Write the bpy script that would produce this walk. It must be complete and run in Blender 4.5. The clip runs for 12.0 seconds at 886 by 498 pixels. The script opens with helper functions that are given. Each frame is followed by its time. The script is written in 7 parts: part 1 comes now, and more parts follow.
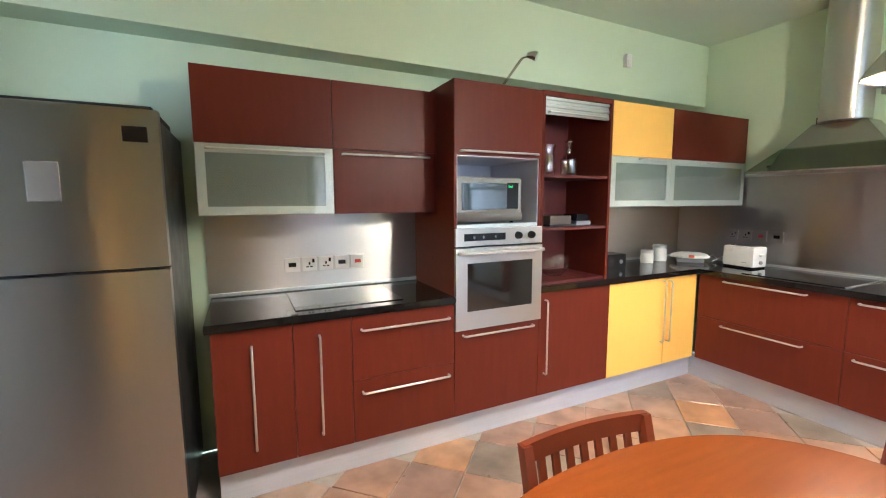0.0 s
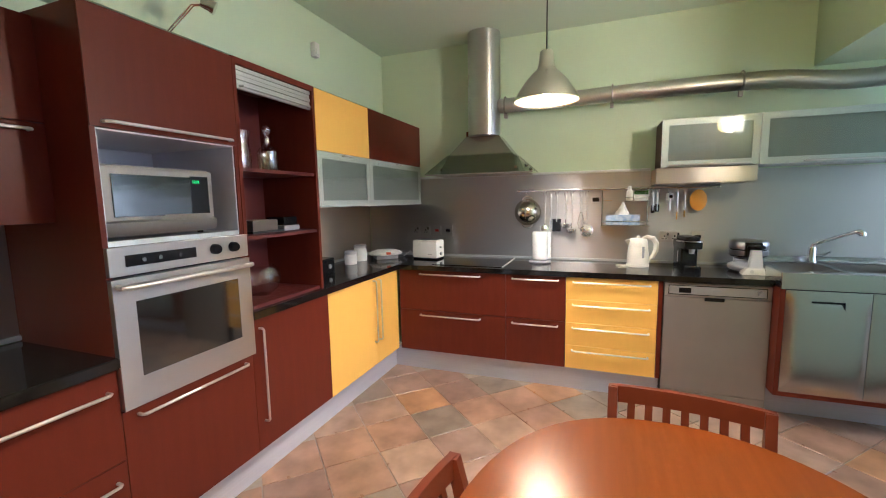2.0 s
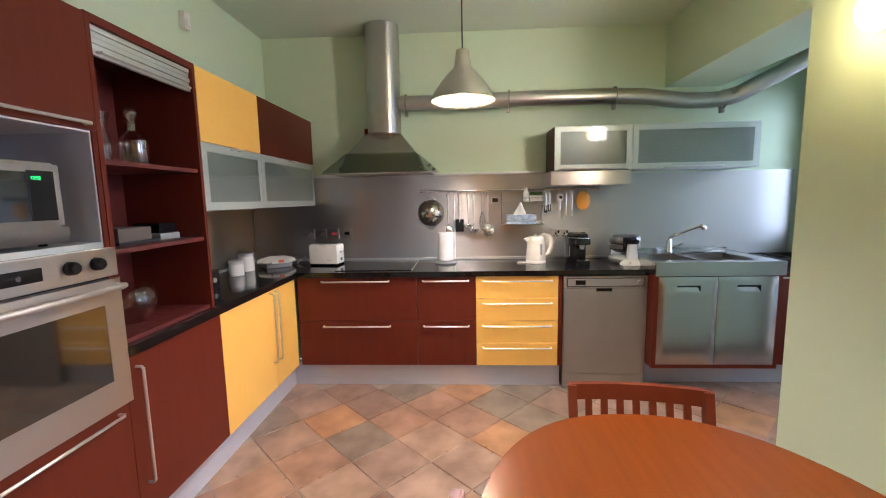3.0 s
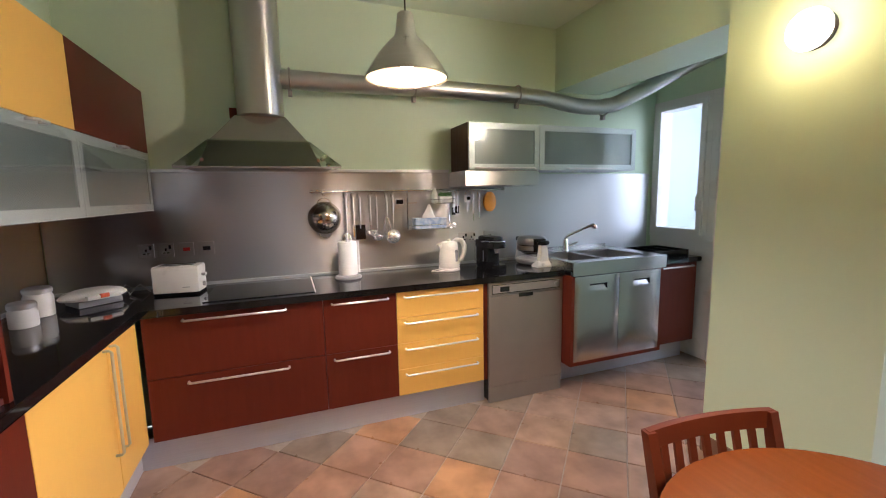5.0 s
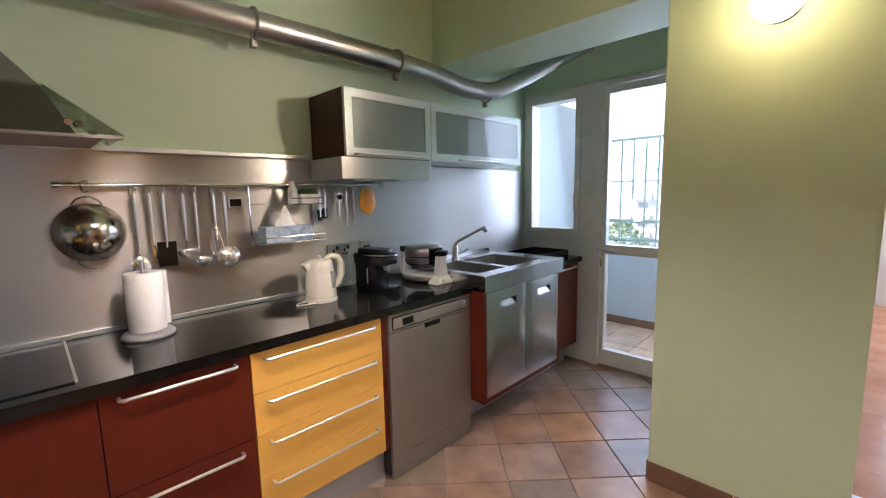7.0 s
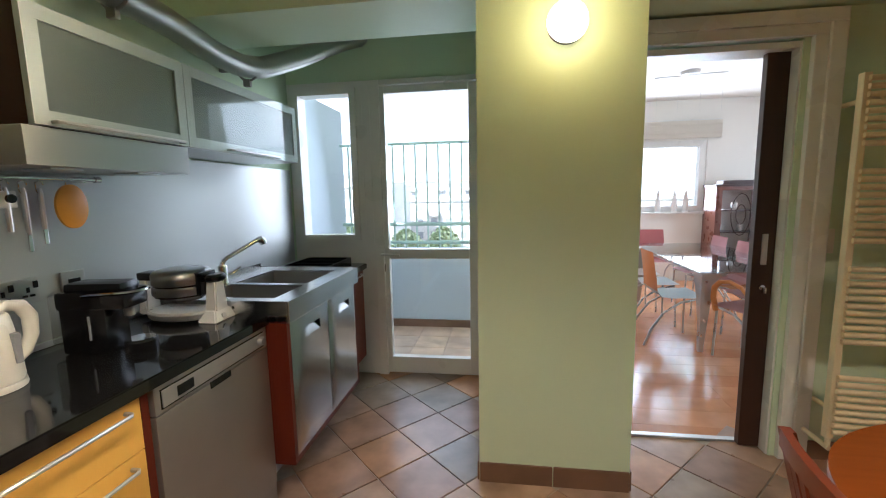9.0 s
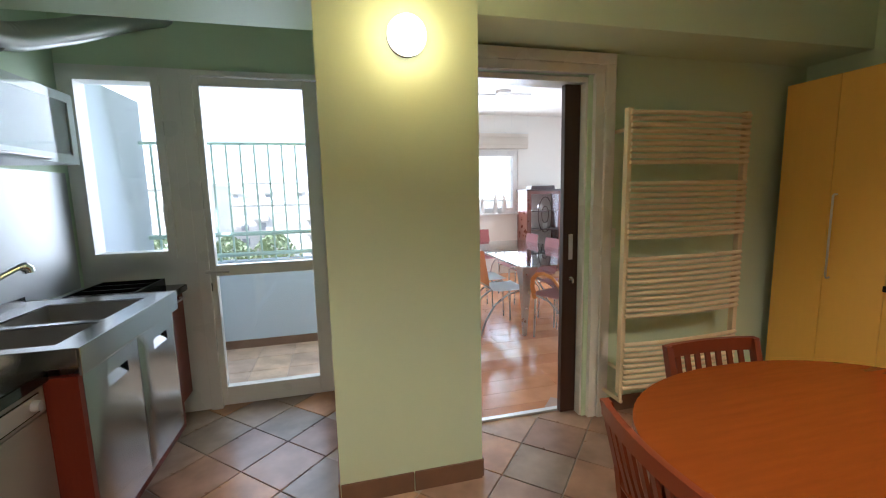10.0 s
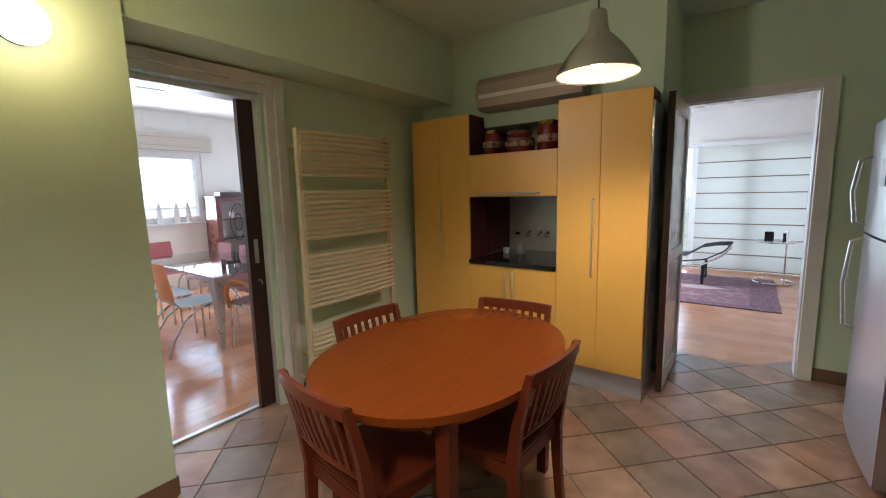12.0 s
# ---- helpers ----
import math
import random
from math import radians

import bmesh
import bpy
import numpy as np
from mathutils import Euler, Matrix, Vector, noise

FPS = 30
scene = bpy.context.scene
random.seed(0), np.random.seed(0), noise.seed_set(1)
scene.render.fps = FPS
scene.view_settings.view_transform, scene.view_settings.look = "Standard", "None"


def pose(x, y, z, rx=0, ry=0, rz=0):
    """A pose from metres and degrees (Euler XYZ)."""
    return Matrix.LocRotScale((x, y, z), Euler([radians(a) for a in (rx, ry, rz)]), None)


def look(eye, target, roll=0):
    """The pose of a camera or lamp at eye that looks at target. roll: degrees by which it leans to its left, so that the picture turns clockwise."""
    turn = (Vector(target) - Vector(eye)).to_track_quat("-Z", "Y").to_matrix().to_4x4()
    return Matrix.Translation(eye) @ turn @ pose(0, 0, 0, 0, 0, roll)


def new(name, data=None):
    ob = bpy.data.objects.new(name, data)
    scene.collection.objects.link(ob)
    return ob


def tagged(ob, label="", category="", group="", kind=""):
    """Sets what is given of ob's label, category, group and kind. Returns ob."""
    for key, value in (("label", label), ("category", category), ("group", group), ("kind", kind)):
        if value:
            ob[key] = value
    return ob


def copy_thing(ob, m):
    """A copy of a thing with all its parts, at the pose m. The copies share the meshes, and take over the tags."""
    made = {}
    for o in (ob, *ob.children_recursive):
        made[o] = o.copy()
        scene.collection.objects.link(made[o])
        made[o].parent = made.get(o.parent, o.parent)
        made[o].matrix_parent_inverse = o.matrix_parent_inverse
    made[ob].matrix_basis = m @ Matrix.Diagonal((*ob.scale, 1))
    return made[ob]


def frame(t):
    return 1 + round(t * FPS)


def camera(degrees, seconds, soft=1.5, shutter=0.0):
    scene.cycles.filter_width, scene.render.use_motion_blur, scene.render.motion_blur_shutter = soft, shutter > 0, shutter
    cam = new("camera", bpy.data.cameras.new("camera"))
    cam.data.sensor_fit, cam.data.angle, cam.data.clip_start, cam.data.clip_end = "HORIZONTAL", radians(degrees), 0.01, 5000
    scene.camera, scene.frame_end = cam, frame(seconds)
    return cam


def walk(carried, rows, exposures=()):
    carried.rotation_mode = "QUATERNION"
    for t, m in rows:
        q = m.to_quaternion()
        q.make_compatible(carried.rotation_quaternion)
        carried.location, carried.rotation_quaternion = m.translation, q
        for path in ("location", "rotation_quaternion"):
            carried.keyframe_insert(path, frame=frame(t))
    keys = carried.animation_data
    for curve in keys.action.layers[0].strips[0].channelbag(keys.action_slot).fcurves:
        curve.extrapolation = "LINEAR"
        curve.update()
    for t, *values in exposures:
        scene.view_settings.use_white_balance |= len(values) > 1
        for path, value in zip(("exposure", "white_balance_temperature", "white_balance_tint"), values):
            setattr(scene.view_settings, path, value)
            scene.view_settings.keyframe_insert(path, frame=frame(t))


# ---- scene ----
cam = camera(93.8, 12.0, soft=1.1)
PATH = [
    (0, (0.206, 0.322, 1.436), (1.073, 2.11, 1.207), -0.2),
    (0.5, (0.196, 0.365, 1.44), (1.415, 1.934, 1.21), -0.5),
    (1, (0.276, 0.467, 1.43), (1.761, 1.787, 1.201), -0.7),
    (1.5, (0.343, 0.604, 1.431), (2.042, 1.634, 1.2), -0.9),
    (2, (0.361, 0.789, 1.427), (2.22, 1.489, 1.193), -1.0),
    (2.5, (0.393, 0.951, 1.44), (2.34, 1.335, 1.196), -1.1),
    (3, (0.434, 1.078, 1.436), (2.417, 1.183, 1.192), -1.1),
    (5, (0.975, 1.602, 1.46), (2.833, 0.909, 1.198), -1.1),
    (5.5, (1.232, 1.578, 1.442), (3.016, 0.714, 1.18), -1.2),
    (6, (1.468, 1.593, 1.428), (3.145, 0.534, 1.166), -0.9),
    (6.5, (1.682, 1.574, 1.43), (3.235, 0.342, 1.167), -1.1),
    (8.5, (2.337, 1.413, 1.419), (2.981, -0.462, 1.159), -1.1),
    (9, (2.403, 1.391, 1.411), (2.686, -0.572, 1.152), -1.1),
    (9.5, (2.431, 1.347, 1.414), (2.296, -0.632, 1.158), -1.1),
    (10, (2.46, 1.345, 1.448), (1.975, -0.577, 1.182), -1.3),
    (10.5, (2.533, 1.408, 1.453), (1.755, -0.415, 1.189), -1.4),
    (11, (2.575, 1.478, 1.454), (1.502, -0.189, 1.185), -1.3),
    (11.5, (2.561, 1.571, 1.45), (1.217, 0.113, 1.184), -1.3),
    (12, (2.522, 1.683, 1.46), (0.93, 0.503, 1.189), -1.3),
]
EXPOSURES = [(0.0, 3.3, 4950, 10), (0.5, 3.2, 4950, 11), (1.5, 2.94, 5000, 12), (3.0, 2.8, 5100, 19), (5.5, 2.5, 5250, 22), (6.5, 2.38, 5250, 22), (8.5, 2.1, 5400, 13), (9.5, 2.15, 5400, 12), (10.5, 2.2, 5450, 15), (12.0, 2.05, 5200, 14)]
walk(cam, [(t, look(eye, target, roll)) for t, eye, target, roll in PATH], EXPOSURES)


# ---- world and large lights ----
world = bpy.data.worlds.new("world")
scene.world = world
world.use_nodes = True
wn = world.node_tree.nodes
sky = wn.new("ShaderNodeTexSky")
sky.sky_type = "NISHITA"
sky.sun_disc = False
sky.sun_elevation = radians(52)
sky.sun_rotation = radians(60)
sky.dust_density = 4.0
world.node_tree.links.new(sky.outputs[0], wn["Background"].inputs[0])
wn["Background"].inputs[1].default_value = 0.07


def lamp(name, kind, power, colour, m, **more):
    data = bpy.data.lights.new(name, kind)
    data.energy, data.color = power, colour
    for key, value in more.items():
        setattr(data, key, value)
    ob = new(name, data)
    ob.matrix_world = m
    return ob


DAY = (0.93, 0.97, 1.0)
WARM = (1.0, 0.78, 0.54)
lamp("sun", "SUN", 2.4, (1.0, 0.95, 0.86), look((8, 12, 16), (0, 0, 0)), angle=radians(0.5))
# sky light entering by the balcony, dining and living windows, plus two added fills
lamp("daylight_balcony", "AREA", 7, DAY, look((2.95, -2.7, 1.75), (2.8, 1, 0.9)), shape="RECTANGLE", size=1.7, size_y=1.5)
lamp("daylight_dining", "AREA", 20, DAY, look((0.2, -5.42, 1.6), (0.2, 0, 1.2)), shape="RECTANGLE", size=2.2, size_y=1.0)
# added fill lamp inside the dining room, no opening behind it
lamp("daylight_dining_side", "AREA", 12, DAY, look((-2.5, -3.4, 1.4), (1, -3.2, 1.0)), shape="RECTANGLE", size=1.8, size_y=1.6)
lamp("daylight_living", "AREA", 6, DAY, look((-6.55, 1.7, 1.2), (0, 1.7, 1.1)), shape="RECTANGLE", size=2.4, size_y=2.0)
# added fill lamp inside the living room, before a solid wall
lamp("daylight_living_side", "AREA", 26, DAY, look((-4.4, -0.8, 1.3), (-4.0, 3, 0.9)), shape="RECTANGLE", size=2.2, size_y=1.8)

# ---- materials ----
def mat(name, colour, rough=0.5, metal=0.0, colour2=None, scale=8.0, stretch=(1, 1, 1), bump=0.0, bump_scale=60.0, coat=0.0, aniso=0.0, spec=0.5, detail=2.0, contrast=0.9, rough_var=0.08, turned=True):
    """A surface: two colours mixed by noise, a second finer noise in gloss and relief."""
    m = bpy.data.materials.new(name)
    m.use_nodes = True
    nt = m.node_tree
    n, l = nt.nodes, nt.links
    p = n["Principled BSDF"]
    co = n.new("ShaderNodeTexCoord")
    mp = n.new("ShaderNodeMapping")
    mp.inputs["Scale"].default_value = stretch
    l.new(co.outputs["Object"], mp.inputs[0])
    a = n.new("ShaderNodeTexNoise")
    a.inputs["Scale"].default_value, a.inputs["Detail"].default_value = scale, detail
    l.new(mp.outputs[0], a.inputs["Vector"])
    r = n.new("ShaderNodeValToRGB")
    r.color_ramp.elements[0].position, r.color_ramp.elements[1].position = 0.5 - contrast / 2, 0.5 + contrast / 2
    c2 = colour2 or tuple(c * 0.86 for c in colour)
    r.color_ramp.elements[0].color, r.color_ramp.elements[1].color = (*c2, 1), (*colour, 1)
    l.new(a.outputs[0], r.inputs[0])
    l.new(r.outputs[0], p.inputs["Base Color"])
    b = n.new("ShaderNodeTexNoise")
    b.inputs["Scale"].default_value, b.inputs["Detail"].default_value = bump_scale, 3
    l.new(mp.outputs[0], b.inputs["Vector"])
    mr = n.new("ShaderNodeMapRange")
    mr.inputs["From Min"].default_value, mr.inputs["From Max"].default_value = 0.2, 0.8
    mr.inputs["To Min"].default_value, mr.inputs["To Max"].default_value = max(rough - rough_var, 0.01), rough + rough_var
    l.new(a.outputs[0], mr.inputs[0])
    l.new(mr.outputs[0], p.inputs["Roughness"])
    p.inputs["Metallic"].default_value = metal
    p.inputs["Specular IOR Level"].default_value = spec
    if coat:
        p.inputs["Coat Weight"].default_value, p.inputs["Coat Roughness"].default_value = coat, 0.08
    if aniso:
        p.inputs["Anisotropic"].default_value = aniso
        tg = n.new("ShaderNodeTangent")
        tg.direction_type, tg.axis = "RADIAL", "Z"
        p.inputs["Anisotropic Rotation"].default_value = 0.25 if turned else 0.0
        l.new(tg.outputs[0], p.inputs["Tangent"])
    if bump:
        bp = n.new("ShaderNodeBump")
        bp.inputs["Strength"].default_value, bp.inputs["Distance"].default_value = bump, 0.004
        l.new(b.outputs[0], bp.inputs["Height"])
        l.new(bp.outputs[0], p.inputs["Normal"])
    return m


def glow(name, colour, strength):
    m = bpy.data.materials.new(name)
    m.use_nodes = True
    p = m.node_tree.nodes["Principled BSDF"]
    p.inputs["Base Color"].default_value = (*colour, 1)
    p.inputs["Emission Color"].default_value = (*colour, 1)
    p.inputs["Emission Strength"].default_value = strength
    return m


def pane_glass(name, tint=(1, 1, 1), gloss=0.02, least=0.045):
    """A thin clear pane: straight through, with a gloss that grows at grazing angles."""
    m = bpy.data.materials.new(name)
    m.use_nodes = True
    n, l = m.node_tree.nodes, m.node_tree.links
    n.remove(n["Principled BSDF"])
    tr, gl, mx, fr = n.new("ShaderNodeBsdfTransparent"), n.new("ShaderNodeBsdfGlossy"), n.new("ShaderNodeMixShader"), n.new("ShaderNodeLayerWeight")
    pw, sc_ = n.new("ShaderNodeMath"), n.new("ShaderNodeMath")
    tr.inputs[0].default_value = (*tint, 1)
    gl.inputs["Roughness"].default_value = gloss
    fr.inputs["Blend"].default_value = 0.5
    pw.operation, sc_.operation = "POWER", "MULTIPLY_ADD"
    pw.inputs[1].default_value, sc_.inputs[1].default_value, sc_.inputs[2].default_value = 4.0, 0.85, least
    l.new(fr.outputs["Facing"], pw.inputs[0])
    l.new(pw.outputs[0], sc_.inputs[0])
    l.new(sc_.outputs[0], mx.inputs[0])
    l.new(tr.outputs[0], mx.inputs[1])
    l.new(gl.outputs[0], mx.inputs[2])
    l.new(mx.outputs[0], n["Material Output"].inputs[0])
    return m


def cloth(name, colour, through_part=0.5):
    m = bpy.data.materials.new(name)
    m.use_nodes = True
    n, l = m.node_tree.nodes, m.node_tree.links
    n.remove(n["Principled BSDF"])
    a, b, mx, w = n.new("ShaderNodeBsdfDiffuse"), n.new("ShaderNodeBsdfTranslucent"), n.new("ShaderNodeMixShader"), n.new("ShaderNodeTexNoise")
    r = n.new("ShaderNodeValToRGB")
    w.inputs["Scale"].default_value = 240
    r.color_ramp.elements[0].color, r.color_ramp.elements[1].color = (*[c * 0.88 for c in colour], 1), (*colour, 1)
    l.new(w.outputs[0], r.inputs[0])
    l.new(r.outputs[0], a.inputs[0])
    l.new(r.outputs[0], b.inputs[0])
    mx.inputs[0].default_value = through_part
    l.new(a.outputs[0], mx.inputs[1])
    l.new(b.outputs[0], mx.inputs[2])
    l.new(mx.outputs[0], n["Material Output"].inputs[0])
    return m


def tile_material(name, palette, dark=0.62):
    """Glazed stone tile: a colour for each tile, clouded within the tile."""
    m = mat(name, (1, 1, 1), 0.30, bump=0.10, bump_scale=16, rough_var=0.05)
    n, l = m.node_tree.nodes, m.node_tree.links
    info, ramp = n.new("ShaderNodeObjectInfo"), n.new("ShaderNodeValToRGB")
    ramp.color_ramp.interpolation = "CONSTANT"
    e = ramp.color_ramp.elements
    e[0].position, e[0].color = 0, (*palette[0], 1)
    e[1].position, e[1].color = 1 / len(palette), (*palette[1], 1)
    for k, c in enumerate(palette[2:], 2):
        s = e.new(k / len(palette))
        s.color = (*c, 1)
    l.new(info.outputs["Random"], ramp.inputs[0])
    co, cloud, mx, cr, add = n.new("ShaderNodeTexCoord"), n.new("ShaderNodeTexNoise"), n.new("ShaderNodeMix"), n.new("ShaderNodeValToRGB"), n.new("ShaderNodeVectorMath")
    geo = n.new("ShaderNodeNewGeometry")
    cloud.inputs["Scale"].default_value, cloud.inputs["Detail"].default_value = 5, 3
    cloud.inputs["Roughness"].default_value = 0.5
    l.new(geo.outputs["Position"], cloud.inputs["Vector"])
    cr.color_ramp.elements[0].position, cr.color_ramp.elements[1].position = 0.32, 0.68
    cr.color_ramp.elements[0].color, cr.color_ramp.elements[1].color = (dark, dark * 0.93, dark * 0.85, 1), (1.12, 1.08, 1.02, 1)
    l.new(cloud.outputs[0], cr.inputs[0])
    mx.data_type, mx.blend_type = "RGBA", "MULTIPLY"
    mx.inputs[0].default_value = 1
    l.new(ramp.outputs[0], mx.inputs[6])
    l.new(cr.outputs[0], mx.inputs[7])
    l.new(mx.outputs[2], n["Principled BSDF"].inputs["Base Color"])
    return m


PAINT = mat("green_paint", (0.60, 0.72, 0.52), 0.55, colour2=(0.575, 0.69, 0.495), scale=1.6, bump=0.12, bump_scale=160)
CEILING = mat("green_ceiling_paint", (0.66, 0.76, 0.63), 0.7, colour2=(0.63, 0.73, 0.60), scale=1.2, bump=0.1, bump_scale=140)
WHITE_WALL = mat("white_wall_paint", (0.77, 0.74, 0.67), 0.6, colour2=(0.745, 0.715, 0.645), scale=2, bump=0.1, bump_scale=150)
WHITE = mat("white_gloss_paint", (0.74, 0.73, 0.69), 0.3, colour2=(0.70, 0.69, 0.65), scale=3, bump=0.05)
REDWOOD = mat("dark_red_veneer", (0.125, 0.021, 0.009), 0.38, spec=0.22, colour2=(0.095, 0.015, 0.007), scale=5, stretch=(6, 6, 0.7), bump=0.04, bump_scale=30, rough_var=0.02)
# same veneer as REDWOOD, with the side's shading put into a browner colour
SHADED_SIDE = mat("shaded_red_veneer", (0.065, 0.022, 0.012), 0.45, spec=0.25, colour2=(0.05, 0.016, 0.009), scale=5, stretch=(6, 6, 0.7))
REDWOOD_IN = mat("dark_red_inside", (0.10, 0.017, 0.014), 0.45, colour2=(0.08, 0.013, 0.01), scale=5, stretch=(6, 6, 0.7))
YELLOW = mat("yellow_veneer", (0.85, 0.50, 0.09), 0.36, colour2=(0.82, 0.475, 0.083), scale=6, stretch=(7, 7, 0.6), bump=0.03, bump_scale=30, rough_var=0.02)
STEEL = mat("brushed_steel", (0.53, 0.515, 0.50), 0.33, 1.0, colour2=(0.53, 0.515, 0.50), scale=1.3, detail=0.0, aniso=0.8, rough_var=0.0)
DUCT = mat("duct_steel", (0.55, 0.54, 0.52), 0.36, 1.0, scale=4, rough_var=0.05)
STEEL_SINK = mat("polished_sink_steel", (0.52, 0.52, 0.52), 0.22, 1.0, colour2=(0.49, 0.49, 0.49), scale=2, rough_var=0.03)
CHROME = mat("chrome", (0.80, 0.80, 0.80), 0.08, 1.0, rough_var=0.03)
BASIN = mat("satin_basin_steel", (0.40, 0.39, 0.37), 0.36, 0.75, rough_var=0.03)
HANDLE = mat("satin_aluminium", (0.70, 0.69, 0.67), 0.34, 0.85, rough_var=0.04)
ALU = mat("aluminium_frame", (0.72, 0.75, 0.75), 0.38, 0.85, rough_var=0.05)
PLINTH = mat("aluminium_plinth", (0.60, 0.61, 0.68), 0.36, 0.3, scale=4, stretch=(1, 1, 30), rough_var=0.06)
GREY_FRONT = mat("grey_steel_front", (0.40, 0.37, 0.34), 0.42, 0.75, scale=6, rough_var=0.03)
FRIDGE_STEEL = mat("fridge_steel", (0.50, 0.49, 0.48), 0.30, 1.0, colour2=(0.48, 0.47, 0.46), scale=2, stretch=(20, 20, 1), aniso=0.6, rough_var=0.015)
GRANITE = mat("black_granite", (0.012, 0.0115, 0.011), 0.07, colour2=(0.005, 0.005, 0.005), scale=160, detail=6, contrast=0.2, spec=0.42, rough_var=0.02)
HOBGLASS = mat("black_hob_glass", (0.006, 0.006, 0.007), 0.05, coat=0.5, rough_var=0.02)
TABLEWOOD = mat("cherry_tabletop", (0.20, 0.047, 0.006), 0.24, colour2=(0.145, 0.033, 0.0045), scale=5, stretch=(1, 9, 1), spec=0.42, rough_var=0.0)
TABLEWOOD.node_tree.nodes["Principled BSDF"].inputs["Specular Tint"].default_value = (1.0, 0.62, 0.28, 1)
CHAIRWOOD = mat("cherry_wood", (0.15, 0.032, 0.009), 0.33, spec=0.3, colour2=(0.12, 0.023, 0.008), scale=6, stretch=(3, 3, 1), bump=0.05, rough_var=0.06)
DARKWOOD = mat("dark_brown_wood", (0.055, 0.024, 0.016), 0.35, colour2=(0.035, 0.014, 0.009), scale=5, stretch=(6, 6, 0.6))
SKIRT_TILE = mat("brown_skirting_tile", (0.22, 0.12, 0.07), 0.4, colour2=(0.12, 0.075, 0.05), scale=7, bump=0.2)
GROUT = mat("grey_grout", (0.46, 0.40, 0.34), 0.85, colour2=(0.32, 0.27, 0.23), scale=30, bump=0.3)
PALE_FROST = mat("pale_frosted_glass", (0.60, 0.66, 0.64), 0.22, coat=0.2)
PLATE_STEEL = mat("satin_plate_steel", (0.72, 0.70, 0.67), 0.42, 0.4, rough_var=0.03)
LAMINATE = mat("laminate_floor_base", (0.30, 0.14, 0.07), 0.4)
BALCONY_PAINT = mat("pale_blue_render", (0.50, 0.56, 0.63), 0.8, colour2=(0.475, 0.535, 0.605), scale=2, bump=0.2, bump_scale=120)
CREAM = mat("cream_enamel", (0.78, 0.65, 0.42), 0.32, rough_var=0.04)
BLACK = mat("black_plastic", (0.008, 0.008, 0.009), 0.22, spec=0.4, rough_var=0.05)
BLACK_MATT = mat("matt_black", (0.02, 0.02, 0.02), 0.6)
WHITE_PLASTIC = mat("white_plastic", (0.80, 0.79, 0.75), 0.3, rough_var=0.05)
CREAM_PLASTIC = mat("cream_plastic", (0.80, 0.76, 0.66), 0.3, rough_var=0.05)
GREY_PLASTIC = mat("grey_plastic", (0.30, 0.30, 0.31), 0.4)
SILVER_PLASTIC = mat("silver_plastic", (0.34, 0.33, 0.315), 0.34, 0.35)
PAPER = mat("white_paper", (0.85, 0.84, 0.82), 0.85, bump=0.3, bump_scale=120)
BOWL_GLASS = pane_glass("bowl_glass", (0.93, 0.93, 0.93), 0.03, 0.13)
UTENSIL = mat("worn_utensil_steel", (0.85, 0.82, 0.78), 0.22, 0.85, rough_var=0.05)
GLASS = pane_glass("clear_glass")
FLAP_GLASS = pane_glass("flap_glass", (0.95, 0.98, 0.97), 0.03, 0.035)
GREEN_GLASS = pane_glass("green_edged_glass", (0.86, 0.97, 0.96), 0.02, 0.26)
DARK_GLASS = mat("dark_oven_glass", (0.012, 0.011, 0.010), 0.05, spec=1.0, coat=1.0, rough_var=0.02)
DARK_GLASS.node_tree.nodes["Principled BSDF"].inputs["Coat IOR"].default_value = 1.85
NICHE = mat("pale_niche_lining", (0.62, 0.62, 0.68), 0.34, 0.25, rough_var=0.03)
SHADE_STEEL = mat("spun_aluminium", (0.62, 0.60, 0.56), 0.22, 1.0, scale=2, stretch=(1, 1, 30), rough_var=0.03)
SHADE_LINING = mat("cream_shade_lining", (0.72, 0.58, 0.36), 0.5)
SINK_WALL = mat("satin_steel_behind_sink", (0.56, 0.57, 0.56), 0.50, 0.85, scale=1.3, detail=0.0, aniso=0.7, rough_var=0.0)
CANOPY_STEEL = mat("canopy_steel", (0.42, 0.41, 0.38), 0.20, 1.0, scale=3, rough_var=0.03)
FROST = mat("frosted_glass", (0.23, 0.255, 0.235), 0.30, colour2=(0.15, 0.165, 0.15), scale=2.2, detail=1.0, rough_var=0.04)
FLAP_FRAME = mat("grey_flap_frame", (0.62, 0.64, 0.62), 0.4, 0.3, rough_var=0.03)
HOOD_GLASS = pane_glass("smoked_hood_glass", (0.62, 0.66, 0.58), 0.03, 0.07)
TERRACOTTA = tile_material("stone_look_tile", [(0.400, 0.245, 0.168), (0.285, 0.232, 0.184), (0.480, 0.272, 0.140), (0.425, 0.297, 0.226), (0.255, 0.208, 0.166), (0.445, 0.308, 0.222), (0.315, 0.205, 0.162), (0.375, 0.258, 0.200), (0.300, 0.236, 0.182), (0.365, 0.226, 0.160)])


# ---- shapes ----
def bx(bm, x0, y0, z0, x1, y1, z1, bevel=0.0):
    """An axis-aligned box, its edges chamfered by bevel."""
    made = bmesh.ops.create_cube(bm, size=1)["verts"]
    bmesh.ops.scale(bm, vec=(abs(x1 - x0), abs(y1 - y0), abs(z1 - z0)), verts=made)
    bmesh.ops.translate(bm, vec=((x0 + x1) / 2, (y0 + y1) / 2, (z0 + z1) / 2), verts=made)
    if bevel:
        edges = list({e for v in made for e in v.link_edges})
        bmesh.ops.bevel(bm, geom=edges, offset=bevel, segments=2, affect="EDGES", profile=0.7, clamp_overlap=True)
    return bm


def box(*a, **k):
    return bx(bmesh.new(), *a, **k)


